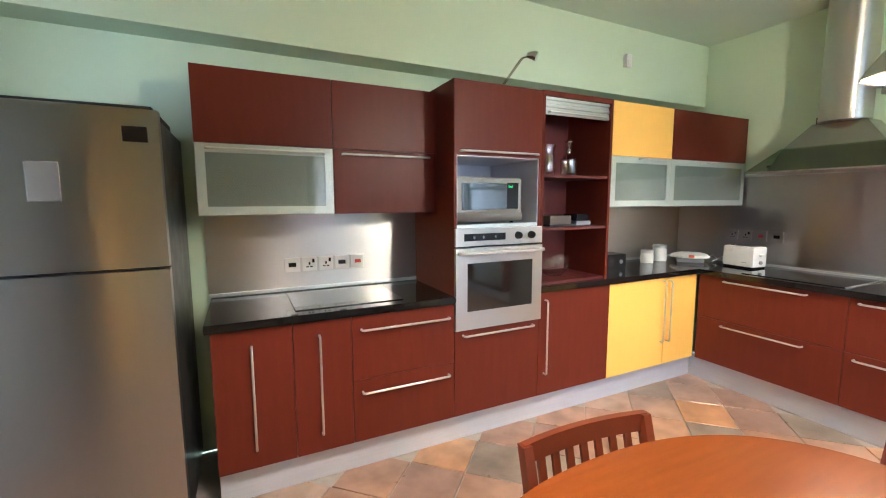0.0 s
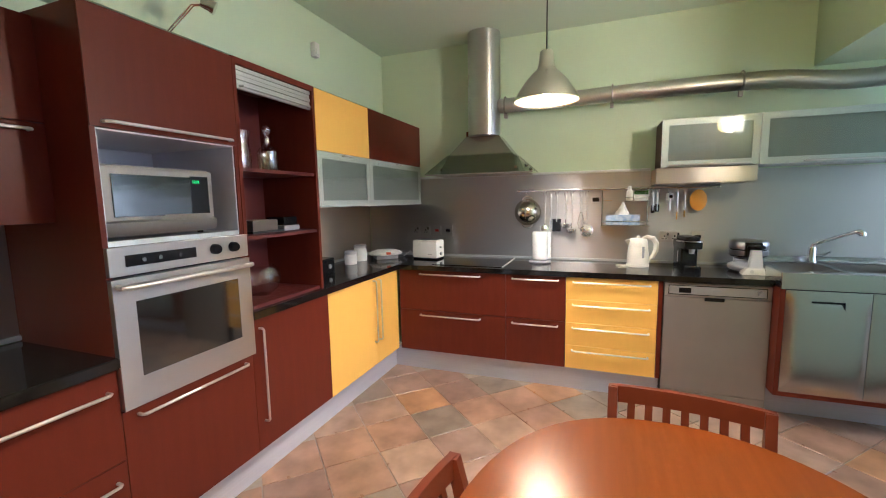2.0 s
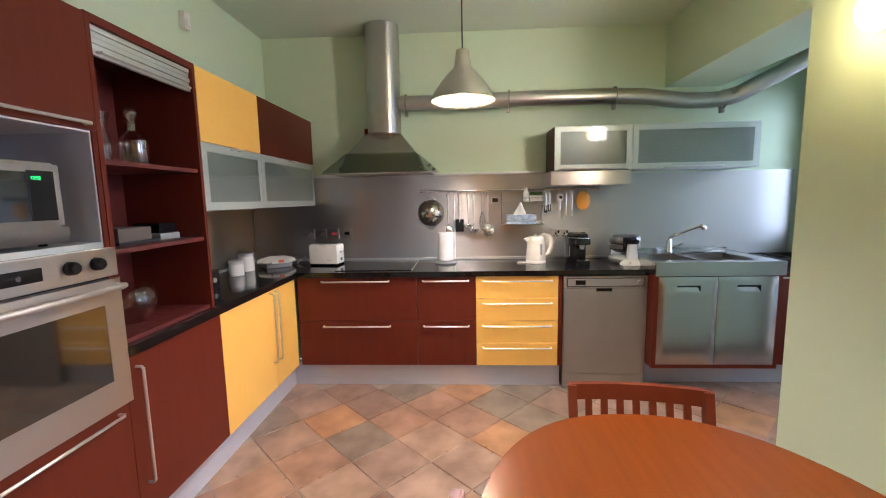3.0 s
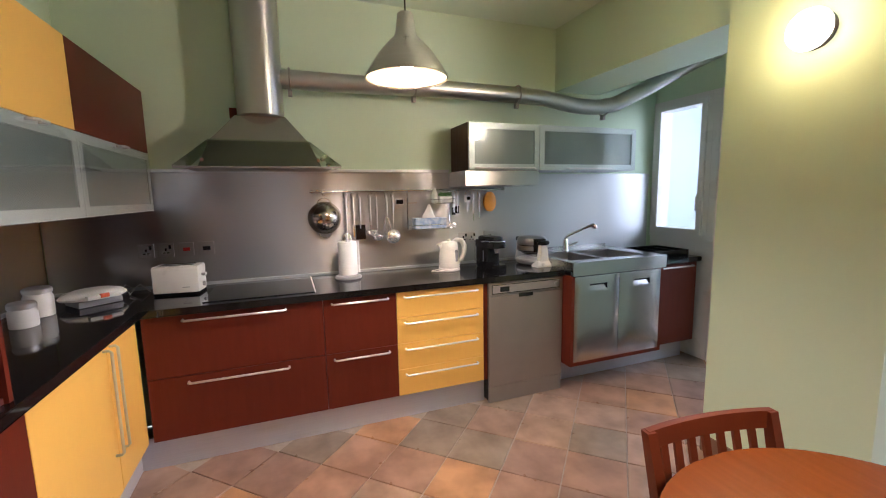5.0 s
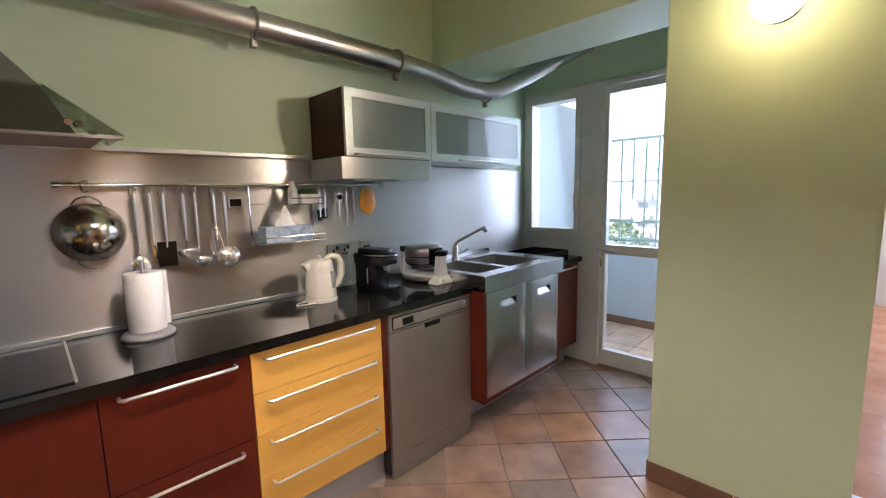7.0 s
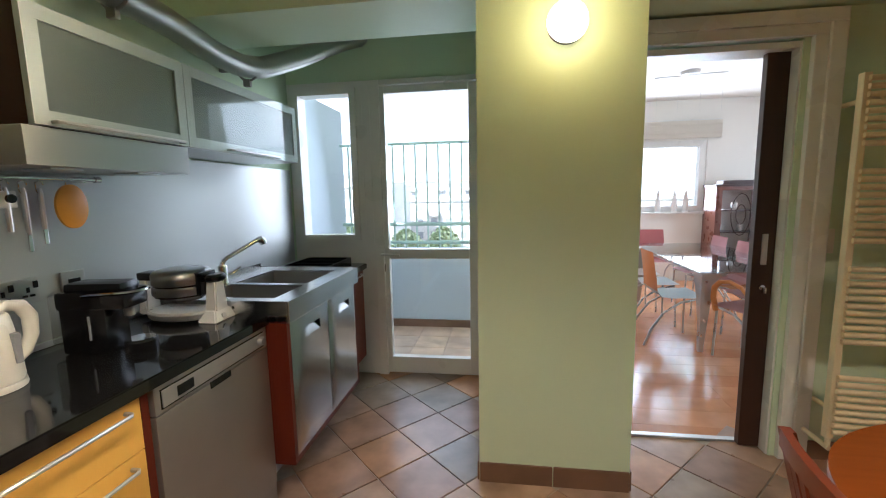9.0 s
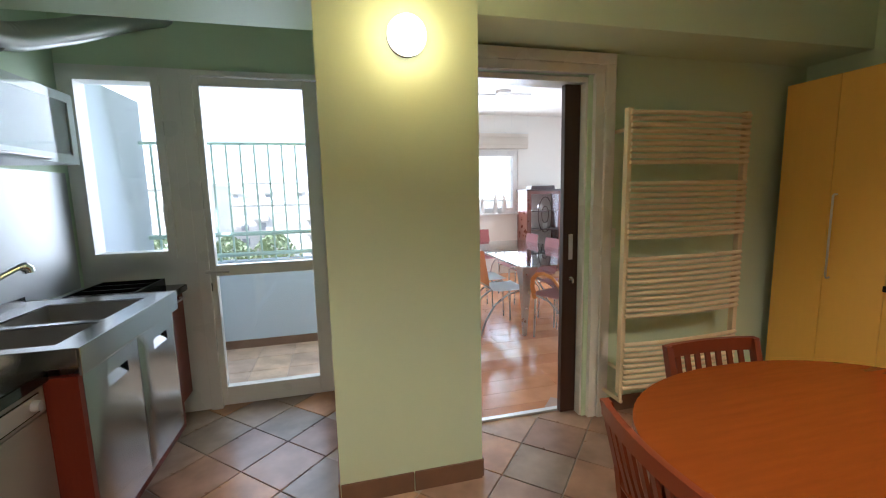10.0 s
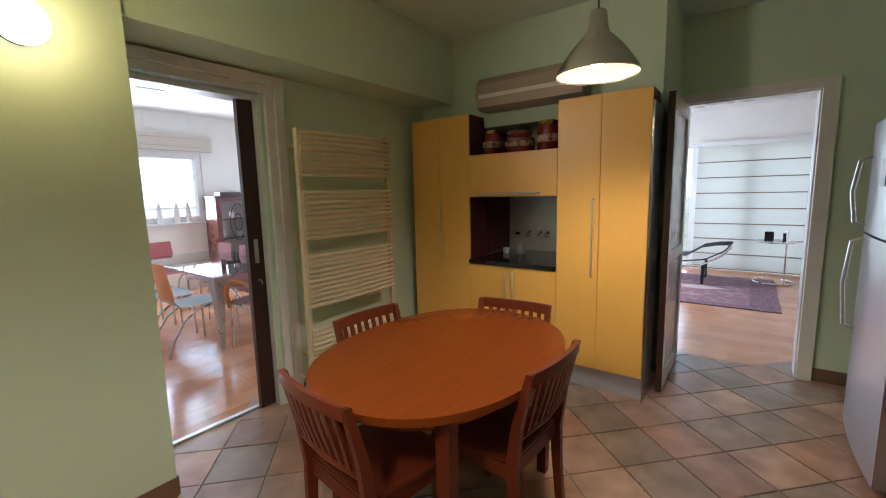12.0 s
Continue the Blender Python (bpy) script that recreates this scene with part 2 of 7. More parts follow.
def rod(bm, p, q, r, r2=None, seg=14):
    """A round bar from p to q."""
    p, q = Vector(p), Vector(q)
    turn = (q - p).to_track_quat("Z", "Y").to_matrix().to_4x4()
    bmesh.ops.create_cone(bm, cap_ends=True, segments=seg, radius1=r, radius2=r if r2 is None else r2, depth=(q - p).length, matrix=Matrix.Translation((p + q) / 2) @ turn)
    return bm


def tube(bm, points, r, seg=10, closed=False, flat=1.0):
    """A round bar that follows points; flat squeezes its second axis."""
    pts = [Vector(p) for p in points]
    rings, side = [], None
    count = len(pts)
    for i, p in enumerate(pts):
        a = pts[(i - 1) % count] if closed or i else p
        b = pts[(i + 1) % count] if closed or i < count - 1 else p
        way = (b - a).normalized()
        if side is None:
            side = way.orthogonal().normalized()
        side = (side - way * side.dot(way)).normalized()
        up = way.cross(side)
        rad = r[i] if isinstance(r, (list, tuple)) else r
        rings.append([bm.verts.new(p + rad * (math.cos(t) * side + flat * math.sin(t) * up)) for t in (2 * math.pi * k / seg for k in range(seg))])
    pairs = list(zip(rings, rings[1:])) + ([(rings[-1], rings[0])] if closed else [])
    for a, b in pairs:
        for k in range(seg):
            bm.faces.new((a[k], a[(k + 1) % seg], b[(k + 1) % seg], b[k]))
    if not closed:
        bm.faces.new(rings[0][::-1])
        bm.faces.new(rings[-1])
    return bm


def lathe(bm, profile, at=(0, 0, 0), seg=32, sx=1.0, sy=1.0):
    """Turns a profile of (radius, height) round the upright axis through at."""
    rings = []
    for r, z in profile:
        if r < 1e-5:
            rings.append([bm.verts.new((at[0], at[1], at[2] + z))])
        else:
            rings.append([bm.verts.new((at[0] + sx * r * math.cos(2 * math.pi * k / seg), at[1] + sy * r * math.sin(2 * math.pi * k / seg), at[2] + z)) for k in range(seg)])
    for a, b in zip(rings, rings[1:]):
        for k in range(seg):
            j = (k + 1) % seg
            if len(a) == 1 and len(b) > 1:
                bm.faces.new((a[0], b[j], b[k]))
            elif len(b) == 1 and len(a) > 1:
                bm.faces.new((a[k], a[j], b[0]))
            elif len(a) > 1:
                bm.faces.new((a[k], a[j], b[j], b[k]))
    return bm


def ring_frame(bm, x0, z0, x1, z1, f, y0, y1):
    """A rectangular frame with mitred corners, f wide, upright in the x-z plane."""
    loops = []
    for inset, y in ((0, y0), (0, y1), (f, y1), (f, y0)):
        loops.append([bm.verts.new((x, y, z)) for x, z in ((x0 + inset, z0 + inset), (x1 - inset, z0 + inset), (x1 - inset, z1 - inset), (x0 + inset, z1 - inset))])
    for a, b in zip(loops, loops[1:] + loops[:1]):
        for k in range(4):
            j = (k + 1) % 4
            bm.faces.new((a[k], a[j], b[j], b[k]))
    return bm


def prism(bm, outline, z0, z1):
    """An upright slab with the given outline of (x, y), counter-clockwise."""
    a = [bm.verts.new((x, y, z0)) for x, y in outline]
    b = [bm.verts.new((x, y, z1)) for x, y in outline]
    bm.faces.new(a[::-1])
    bm.faces.new(b)
    for k in range(len(a)):
        j = (k + 1) % len(a)
        bm.faces.new((a[k], a[j], b[j], b[k]))
    return bm


def moved(bm, m):
    bmesh.ops.transform(bm, matrix=m, verts=bm.verts)
    return bm


def arc(cx, cy, r, a0, a1, n):
    return [(cx + r * math.cos(radians(a0 + (a1 - a0) * k / n)), cy + r * math.sin(radians(a0 + (a1 - a0) * k / n))) for k in range(n + 1)]


def part(name, bm, material, parent=None, label="", at=None, smooth=False):
    """Links bm as one mesh object; at: where its origin lies."""
    bmesh.ops.recalc_face_normals(bm, faces=bm.faces)
    mesh = bpy.data.meshes.new(name)
    bm.to_mesh(mesh)
    bm.free()
    mesh.materials.append(material)
    if smooth:
        mesh.shade_smooth()
        mesh.set_sharp_from_angle(angle=radians(38))
    ob = new(name, mesh)
    ob.parent = parent
    if at:
        ob.location = at
    if label:
        ob["label"] = label
    return ob


def thing(name, label, category, at=(0, 0, 0), rz=0.0, group=""):
    ob = new(name)
    ob.empty_display_size = 0.1
    ob.matrix_basis = pose(*at, 0, 0, rz)
    return tagged(ob, label, category, group)


def structure(name, bm, material, label=""):
    return tagged(part(name, bm, material), label, kind="structure")


def bar_handle(parent, spec, y=0.0, label="slim satin aluminium bow handle"):
    """A bow handle in front of the plane y; spec: ("h", x0, x1, z) or ("v", x, z0, z1)."""
    out = 0.03
    if spec[0] == "h":
        _, a, b, z = spec
        pts = [(a, y, z), (a, y - out + 0.008, z), (a + 0.008, y - out, z), (b - 0.008, y - out, z), (b, y - out + 0.008, z), (b, y, z)]
    else:
        _, x, a, b = spec
        pts = [(x, y, a), (x, y - out + 0.008, a), (x, y - out, a + 0.008), (x, y - out, b - 0.008), (x, y - out + 0.008, b), (x, y, b)]
    return part("handle", tube(bmesh.new(), pts, 0.006, 8), HANDLE, parent, label, smooth=True)


# ---- structure ----
H = 2.785
XB, YA = 4.02, 2.95
structure("wall_north", box(-1.75, YA, 0, XB + 0.2, YA + 0.2, H), PAINT, "pale green painted plaster wall behind the cabinets")
structure("beam_north", box(-1.5, 2.76, 2.265, XB, YA, H), PAINT, "green painted downstand along the north wall")
structure("wall_east", box(XB, -1.9, 0, XB + 0.2, YA, H), PAINT, "pale green painted plaster wall behind the hob and sink")
structure("ceiling", box(-1.6, -1.9, H, XB + 0.2, YA + 0.2, H + 0.2), CEILING, "green painted flat ceiling of the kitchen")
# column with the globe light, down to the balcony wall
structure("column", box(1.81, -1.82, 0, 2.515, -0.51, H), PAINT, "green-yellow painted square column")
# beam on the south side
b = box(2.515, -1.0, 2.29, XB, -0.56, H)
structure("beam_south", b, PAINT, "green painted ceiling beam above the sink corner")
structure("beam_door", box(-0.66, -0.88, 2.235, 1.81, -0.52, H), PAINT, "green painted ceiling beam over the sliding door")
# south wall with sliding door opening
b = bmesh.new()
bx(b, -0.66, -1.04, 0, 1.0, -0.88, 2.235)
bx(b, 1.0, -1.04, 2.13, 1.81, -0.88, 2.235)
bx(b, -1.75, -1.04, 2.235, 1.81, -0.88, H)
bx(b, -1.75, -1.04, 0, -0.66, -0.88, 2.235)
structure("wall_south", b, PAINT, "pale green painted wall with a sliding door opening")
# west wall above and behind the yellow cupboards, and the deeper bay with the living room door
b = bmesh.new()
bx(b, -0.9, -0.88, 2.0, -0.66, 1.17, H)
bx(b, -1.3, -0.88, 0, -1.15, 1.17, H)
bx(b, -1.15, -0.88, 0, -0.9, -0.84, 2.0)
bx(b, -1.5, 1.165, 2.1, -0.66, 1.172, H)
bx(b, -1.15, 1.12, 0, -1.12, 1.17, H)
structure("wall_west_chase", b, PAINT, "pale green painted wall above the yellow cupboards")
b = bmesh.new()
bx(b, -1.65, 1.17, 0, -1.48, 1.2, H)
bx(b, -1.65, 2.06, 0, -1.48, YA, H)
bx(b, -1.65, 1.2, 2.14, -1.48, 2.06, H)
structure("wall_west", b, PAINT, "green painted wall with the door to the living room")

# balcony window wall
def window_frame(b, x0, x1, z0, z1, y0, y1, w):
    return ring_frame(b, x0, z0, x1, z1, w, y0, y1)


b = bmesh.new()
bx(b, 2.515, -1.82, 2.25, XB, -1.68, H)
structure("wall_balcony_above", b, PAINT, "green painted wall above the balcony door")
structure("wall_balcony_below", box(3.37, -1.82, 0, XB, -1.68, 1.03), WHITE, "white panel under the kitchen window")
win = tagged(part("window_1", box(3.37, -1.80, 1.03, 3.43, -1.66, 2.25, bevel=0.004), WHITE), "white painted fixed window beside the balcony door", kind="structure")
b = bmesh.new()
window_frame(b, 3.43, 4.01, 1.03, 2.25, -1.78, -1.66, 0.045)
window_frame(b, 3.475, 3.965, 1.075, 2.205, -1.765, -1.64, 0.045)
part("window_frame", b, WHITE, win)
part("pane", box(3.515, -1.712, 1.115, 3.93, -1.706, 2.165), GLASS, win, "clear window pane").visible_shadow = False
bh = bmesh.new()
bx(bh, 3.497, -1.64, 1.36, 3.517, -1.625, 1.42, 0.003)
bx(bh, 3.50, -1.625, 1.28, 3.514, -1.61, 1.40, 0.003)
part("window_handle", bh, WHITE_PLASTIC, win, "white lever window handle")
b = bmesh.new()
bx(b, 3.30, -1.80, 0, 3.37, -1.66, 2.25, 0.004)
bx(b, 2.515, -1.80, 0, 2.545, -1.66, 2.25, 0.004)
bx(b, 2.545, -1.80, 2.215, 3.30, -1.66, 2.25, 0.004)
jamb = tagged(part("door_frame", b, WHITE), "white painted balcony door frame", kind="structure")
door = thing("door_1", "closed white balcony door with two glass panels", "door", (0, 0, 0))
door["kind"] = "structure"
b = bmesh.new()
bx(b, 2.55, -1.74, 0.015, 2.645, -1.68, 2.21, 0.005)
bx(b, 3.265, -1.74, 0.015, 3.36, -1.68, 2.21, 0.005)
bx(b, 2.645, -1.74, 0.015, 3.265, -1.68, 0.145, 0.005)
bx(b, 2.645, -1.74, 2.155, 3.265, -1.68, 2.21, 0.005)
bx(b, 2.645, -1.74, 0.93, 3.265, -1.68, 1.005, 0.005)
part("door_frame", b, WHITE, door, "white painted door leaf")
part("pane", box(2.645, -1.713, 1.005, 3.265, -1.707, 2.155), GLASS, door, "clear glass door pane").visible_shadow = False
part("pane", box(2.645, -1.713, 0.145, 3.265, -1.707, 0.93), GLASS, door, "clear glass door pane").visible_shadow = False
b = bmesh.new()
tube(b, [(3.31, -1.68, 0.97), (3.31, -1.63, 0.97), (3.29, -1.625, 0.972), (3.17, -1.625, 0.965)], 0.009, 8)
part("door_handle", b, HANDLE, door, "satin metal lever handle", smooth=True)
part("lock_plate", box(3.295, -1.68, 0.83, 3.328, -1.672, 0.89, bevel=0.004), BLACK, door, "dark lock escutcheon")
part("rose_plate", box(3.292, -1.68, 0.94, 3.33, -1.672, 1.0, bevel=0.006), HANDLE, door)
# latch plates on the column side
for z in (0.22, 1.25):
    tagged(part("latch_plate", box(2.515, -1.62, z, 2.527, -1.60, z + 0.08, bevel=0.003), HANDLE), "small metal latch plate on the column side", "latch")

# trim of the sliding door
b = bmesh.new()
bx(b, 0.848, -0.90, 0, 0.915, -0.835, 2.16, 0.006)
bx(b, 0.915, -0.89, 0, 0.972, -0.85, 2.11, 0.004)
bx(b, 0.848, -0.90, 2.16, 1.81, -0.835, 2.222, 0.006)
bx(b, 0.915, -0.89, 2.11, 1.81, -0.85, 2.16, 0.004)
bx(b, 0.955, -1.04, 0, 1.01, -0.89, 2.10, 0.003)
bx(b, 1.01, -1.04, 2.07, 1.81, -0.89, 2.10, 0.003)
structure("door_frame", b, WHITE, "white moulded frame of the sliding door")
slide = thing("door_2", "open dark brown sliding door in its pocket", "door")
slide["kind"] = "structure"
part("door_leaf", box(1.012, -0.985, 0.01, 1.115, -0.945, 2.07, bevel=0.003), DARKWOOD, slide, "dark brown wooden sliding leaf")
part("flush_pull", box(1.05, -0.945, 1.02, 1.078, -0.938, 1.18, bevel=0.004), HANDLE, slide, "satin steel flush pull")
b = bmesh.new()
rod(b, (1.065, -0.945, 0.90), (1.065, -0.93, 0.90), 0.014)
bx(b, 1.058, -0.93, 0.875, 1.072, -0.905, 0.905, 0.003)
part("key", b, CHROME, slide, "key in the lock", smooth=True)
structure("threshold", box(1.0, -1.02, 0.0, 1.81, -0.985, 0.014, bevel=0.003), ALU, "metal threshold strip")

# living room door: trim and open leaf
b = bmesh.new()
bx(b, -1.485, 2.04, 0, -1.44, 2.13, 2.19, 0.006)
bx(b, -1.485, 1.175, 2.12, -1.44, 2.04, 2.19, 0.006)
bx(b, -1.66, 2.03, 0, -1.485, 2.06, 2.14, 0.003)
bx(b, -1.66, 1.2, 2.11, -1.485, 2.03, 2.14, 0.003)
structure("door_frame", b, WHITE, "white moulded frame of the living room door")
leaf = thing("door_3", "open white and glass door with dark brown edge", "door", (-1.44, 1.215, 0), 0)
leaf["kind"] = "structure"
b = bmesh.new()
for x0, x1, z0, z1 in ((0.0, 0.09, 0.01, 2.08), (0.71, 0.80, 0.01, 2.08), (0.09, 0.71, 0.01, 0.12), (0.09, 0.71, 1.98, 2.08), (0.09, 0.71, 0.92, 1.0)):
    bx(b, x0, 0.0, z0, x1, 0.036, z1, 0.003)
part("door_frame", b, WHITE, leaf, "white painted door stiles and rails")
part("door_edge", box(0.80, -0.002, 0.01, 0.812, 0.038, 2.08, bevel=0.002), DARKWOOD, leaf, "dark brown lipping of the door")
part("pane", box(0.09, 0.014, 0.12, 0.71, 0.02, 0.92), PALE_FROST, leaf, "frosted door pane")
part("pane", box(0.09, 0.014, 1.0, 0.71, 0.02, 1.98), PALE_FROST, leaf, "frosted door pane")

# skirting of brown tile pieces, floor base
fl = structure("floor", box(-1.75, -1.04, -0.12, XB, YA, -0.008), GROUT, "diagonally laid stone-look tile floor with grey joints")
bx(b2 := bmesh.new(), 2.515, -1.9, -0.12, XB, -1.04, -0.008)
structure("floor", b2, GROUT, "grey joint bed at the balcony door")

# ---- kitchen cabinets ----
def cabinet(name, label, at, rz, w, depth, h, fronts, body=REDWOOD_IN, group=""):
    """A closed cabinet unit, front plane at local y = 0; fronts: (kind, x0, z0, x1, z1, material, handle)."""
    c = thing(name, label, "cabinet", at, rz, group)
    part("body", box(0.001, 0.022, 0, w - 0.001, depth, h), body, c, "carcass")
    for kind, x0, z0, x1, z1, m, hs in fronts:
        if kind == "glass":
            f = 0.042
            d = part("door", ring_frame(bmesh.new(), x0 + 0.0015, z0 + 0.0015, x1 - 0.0015, z1 - 0.0015, f, 0.0, 0.02), FLAP_FRAME, c, "pale metal framed frosted glass flap")
            part("pane", box(x0 + f, 0.006, z0 + f, x1 - f, 0.012, z1 - f), FROST, d, "frosted glass")
            part("glass_sheet", box(x0 + 0.003, -0.005, z0 + 0.003, x1 - 0.003, -0.001, z1 - 0.003), FLAP_GLASS, d, "clear glass sheet over the flap").visible_shadow = False
        else:
            d = part(kind, box(x0 + 0.0015, 0.0, z0 + 0.0015, x1 - 0.0015, 0.02, z1 - 0.0015, bevel=0.0018), m, c)
        if hs:
            bar_handle(d, hs)
    return c


Y0, X0 = 2.36, 3.435
ZB, ZT = 0.18, 0.862
hb = ZT - ZB
cabinet("base_cabinet", "dark red base cabinet with two tall doors under the worktop", (0.05, Y0, ZB), 0, 0.628, 0.57, hb, [
    ("door", 0, 0, 0.345, hb, REDWOOD, ("v", 0.165, 0.10, 0.595)), ("door", 0.345, 0, 0.628, hb, REDWOOD, ("v", 0.468, 0.10, 0.605))], group="base cabinets")
cabinet("base_cabinet", "dark red base cabinet with two wide drawers", (0.678, Y0, ZB), 0, 0.586, 0.57, hb, [
    ("drawer", 0, 0, 0.586, 0.337, REDWOOD, ("h", 0.05, 0.548, 0.27)), ("drawer", 0, 0.337, 0.586, hb, REDWOOD, ("h", 0.05, 0.548, 0.605))], group="base cabinets")
tall = cabinet("oven_cabinet", "tall dark red cabinet housing the oven and microwave", (1.264, Y0, ZB), 0, 0.60, 0.58, 0.52, [
    ("drawer", 0.0, 0, 0.60, 0.515, REDWOOD, ("h", 0.055, 0.55, 0.485))])
for a in ((0, 0.52, 0.018, 1.91), (0.582, 0.52, 0.60, 1.91)):
    part("side_panel", box(a[0], 0.004, a[1], a[2], 0.58, a[3], bevel=0.001), REDWOOD, tall, "dark red side panel")
for z in (1.51, 1.892):
    part("cross_panel", box(0.018, 0.02, z, 0.582, 0.58, z + 0.018), REDWOOD, tall, "dark red cross panel")
part("back_panel", box(0.018, 0.565, 0.52, 0.582, 0.58, 1.51), REDWOOD_IN, tall)
part("shelf", box(0.018, 0.01, 1.104, 0.582, 0.56, 1.124, bevel=0.001), ALU, tall, "metal shelf under the microwave")
for a in ((0.018, 0.01, 1.124, 0.024, 0.54, 1.504), (0.576, 0.01, 1.124, 0.582, 0.54, 1.504), (0.018, 0.01, 1.504, 0.582, 0.54, 1.51), (0.018, 0.54, 1.124, 0.582, 0.546, 1.51)):
    part("lining", box(*a), NICHE, tall, "pale metal lining panel of the microwave niche")
d = part("door", box(0.0015, -0.0, 1.512, 0.5985, 0.02, 1.909, bevel=0.0018), REDWOOD, tall)
bar_handle(d, ("h", 0.04, 0.555, 1.53))
cabinet("base_cabinet", "dark red base cabinet with one tall door", (1.864, Y0, ZB), 0, 0.616, 0.57, hb, [
    ("door", 0, 0, 0.616, hb, REDWOOD, ("v", 0.05, 0.145, 0.63))], group="base cabinets")
cabinet("base_cabinet", "yellow corner base cabinet with two doors", (2.48, Y0, ZB), 0, 0.955, 0.57, hb, [
    ("door", 0, 0, 0.588, hb, YELLOW, ("v", 0.553, 0.185, 0.655)), ("door", 0.588, 0, 0.955, hb, YELLOW, ("v", 0.622, 0.185, 0.655))], group="base cabinets")
# open shelf with roller shutter
sh = thing("open_shelf_unit", "dark red open shelf unit with a raised roller shutter", "shelf", (1.864, Y0, 0.905))
hh, w = 1.19, 0.58
for x in (0, w - 0.02):
    part("side_panel", box(x, 0, 0, x + 0.02, 0.57, hh, bevel=0.001), REDWOOD, sh, "dark red side panel")
part("top_panel", box(0.02, 0, hh - 0.03, w - 0.02, 0.57, hh, bevel=0.001), REDWOOD, sh, "dark red top panel")
part("back_panel", box(0.02, 0.40, 0, w - 0.02, 0.41, hh - 0.03), REDWOOD_IN, sh, "dark red back panel")
for z in (0.0, 0.345, 0.675):
    part("shelf", box(0.02, 0.012, z, w - 0.02, 0.40, z + 0.018, bevel=0.001), REDWOOD_IN, sh)
b = bmesh.new()
for k in range(5):
    bx(b, 0.022, 0.012 + 0.004 * (k % 2), 1.055 + 0.021 * k, w - 0.022, 0.03, 1.074 + 0.021 * k, 0.003)
tube(b, [(0.05, 0.012, 1.066), (0.05, -0.006, 1.066), (w - 0.05, -0.006, 1.066), (w - 0.05, 0.012, 1.066)], 0.006, 8)
part("roller_shutter", b, ALU, sh, "raised aluminium roller shutter", smooth=True)
# wall cabinets of the north wall
def wall_cabinet(label, at, rz, w, depth, parts_of):
    return cabinet("wall_cabinet", label, at, rz, w, depth, 0.70, parts_of, group="wall cabinets")


wc = [(0.0, 0.64, "glass", ALU), (0.64, 0.604, "door", REDWOOD)]
for dx, w, kind, m in wc:
    lab = "dark red wall cabinet with a lower frosted glass flap" if kind == "glass" else "dark red wall cabinet with two flap doors"
    hs = ("h", 0.05, w - 0.05, 0.318)
    wall_cabinet(lab, (0.022 + dx, 2.60, 1.37), 0, w, 0.33, [("door", 0, 0.345, w, 0.70, REDWOOD, None), (kind, 0, 0, w, 0.345, m, hs)])
wall_cabinet("yellow wall cabinet with a lower frosted glass flap", (2.446, Y0, 1.393), 0, 0.604, 0.57, [("door", 0, 0.342, 0.604, 0.70, YELLOW, None), ("glass", 0, 0, 0.604, 0.342, ALU, ("h", 0.26, 0.34, 0.33))])
wall_cabinet("dark red wall cabinet with a lower frosted glass flap", (3.05, Y0, 1.393), 0, 0.92, 0.57, [("door", 0, 0.342, 0.92, 0.70, REDWOOD, None), ("glass", 0, 0, 0.92, 0.342, ALU, ("h", 0.42, 0.50, 0.33))])
# hob wall
cabinet("base_cabinet", "dark red base cabinet with two wide drawers under the hob", (X0, 2.34, ZB), -90, 0.90, 0.57, hb, [
    ("drawer", 0, 0, 0.90, 0.345, REDWOOD, ("h", 0.19, 0.695, 0.31)), ("drawer", 0, 0.345, 0.90, hb, REDWOOD, ("h", 0.19, 0.695, 0.652))], group="base cabinets")
cabinet("base_cabinet", "narrow dark red base cabinet with two drawers", (X0, 1.44, ZB), -90, 0.44, 0.57, hb, [
    ("drawer", 0, 0, 0.44, 0.345, REDWOOD, ("h", 0.05, 0.385, 0.31)), ("drawer", 0, 0.345, 0.44, hb, REDWOOD, ("h", 0.05, 0.385, 0.652))], group="base cabinets")
zz = [0.0, 0.175, 0.345, 0.515, hb]
cabinet("base_cabinet", "yellow drawer cabinet with four drawers", (X0, 1.0, ZB), -90, 0.60, 0.57, hb, [
    ("drawer", 0, a, 0.60, c, YELLOW, ("h", 0.05, 0.55, c - 0.035)) for a, c in zip(zz, zz[1:])], group="base cabinets")
tagged(part("filler_panel", box(X0 + 0.002, 0.372, ZB, X0 + 0.57, 0.398, ZT), REDWOOD), "dark red panel between drawers and dishwasher", "panel")

# worktops
def top_slab(name, outline, z0, z1, label):
    b = prism(bmesh.new(), outline, z0, z1)
    edges = [e for e in b.edges if abs(e.verts[0].co.z - e.verts[1].co.z) < 1e-4]
    bmesh.ops.bevel(b, geom=edges, offset=0.004, segments=2, affect="EDGES", clamp_overlap=True)
    return tagged(part(name, b, GRANITE), label, "worktop")


top_slab("worktop", [(0.03, 2.335), (1.262, 2.335), (1.262, 2.94), (0.03, 2.94)], 0.862, 0.902, "black polished granite worktop beside the fridge")
top_slab("worktop", [(1.866, 2.335), (3.41, 2.335), (3.41, -0.235), (4.0, -0.235), (4.0, 2.94), (1.866, 2.94)], 0.864, 0.904, "black polished granite worktop round the corner")
top_slab("worktop", [(3.43, -1.625), (4.0, -1.625), (4.0, -1.098), (3.43, -1.098)], 0.864, 0.904, "black granite worktop beside the sink")
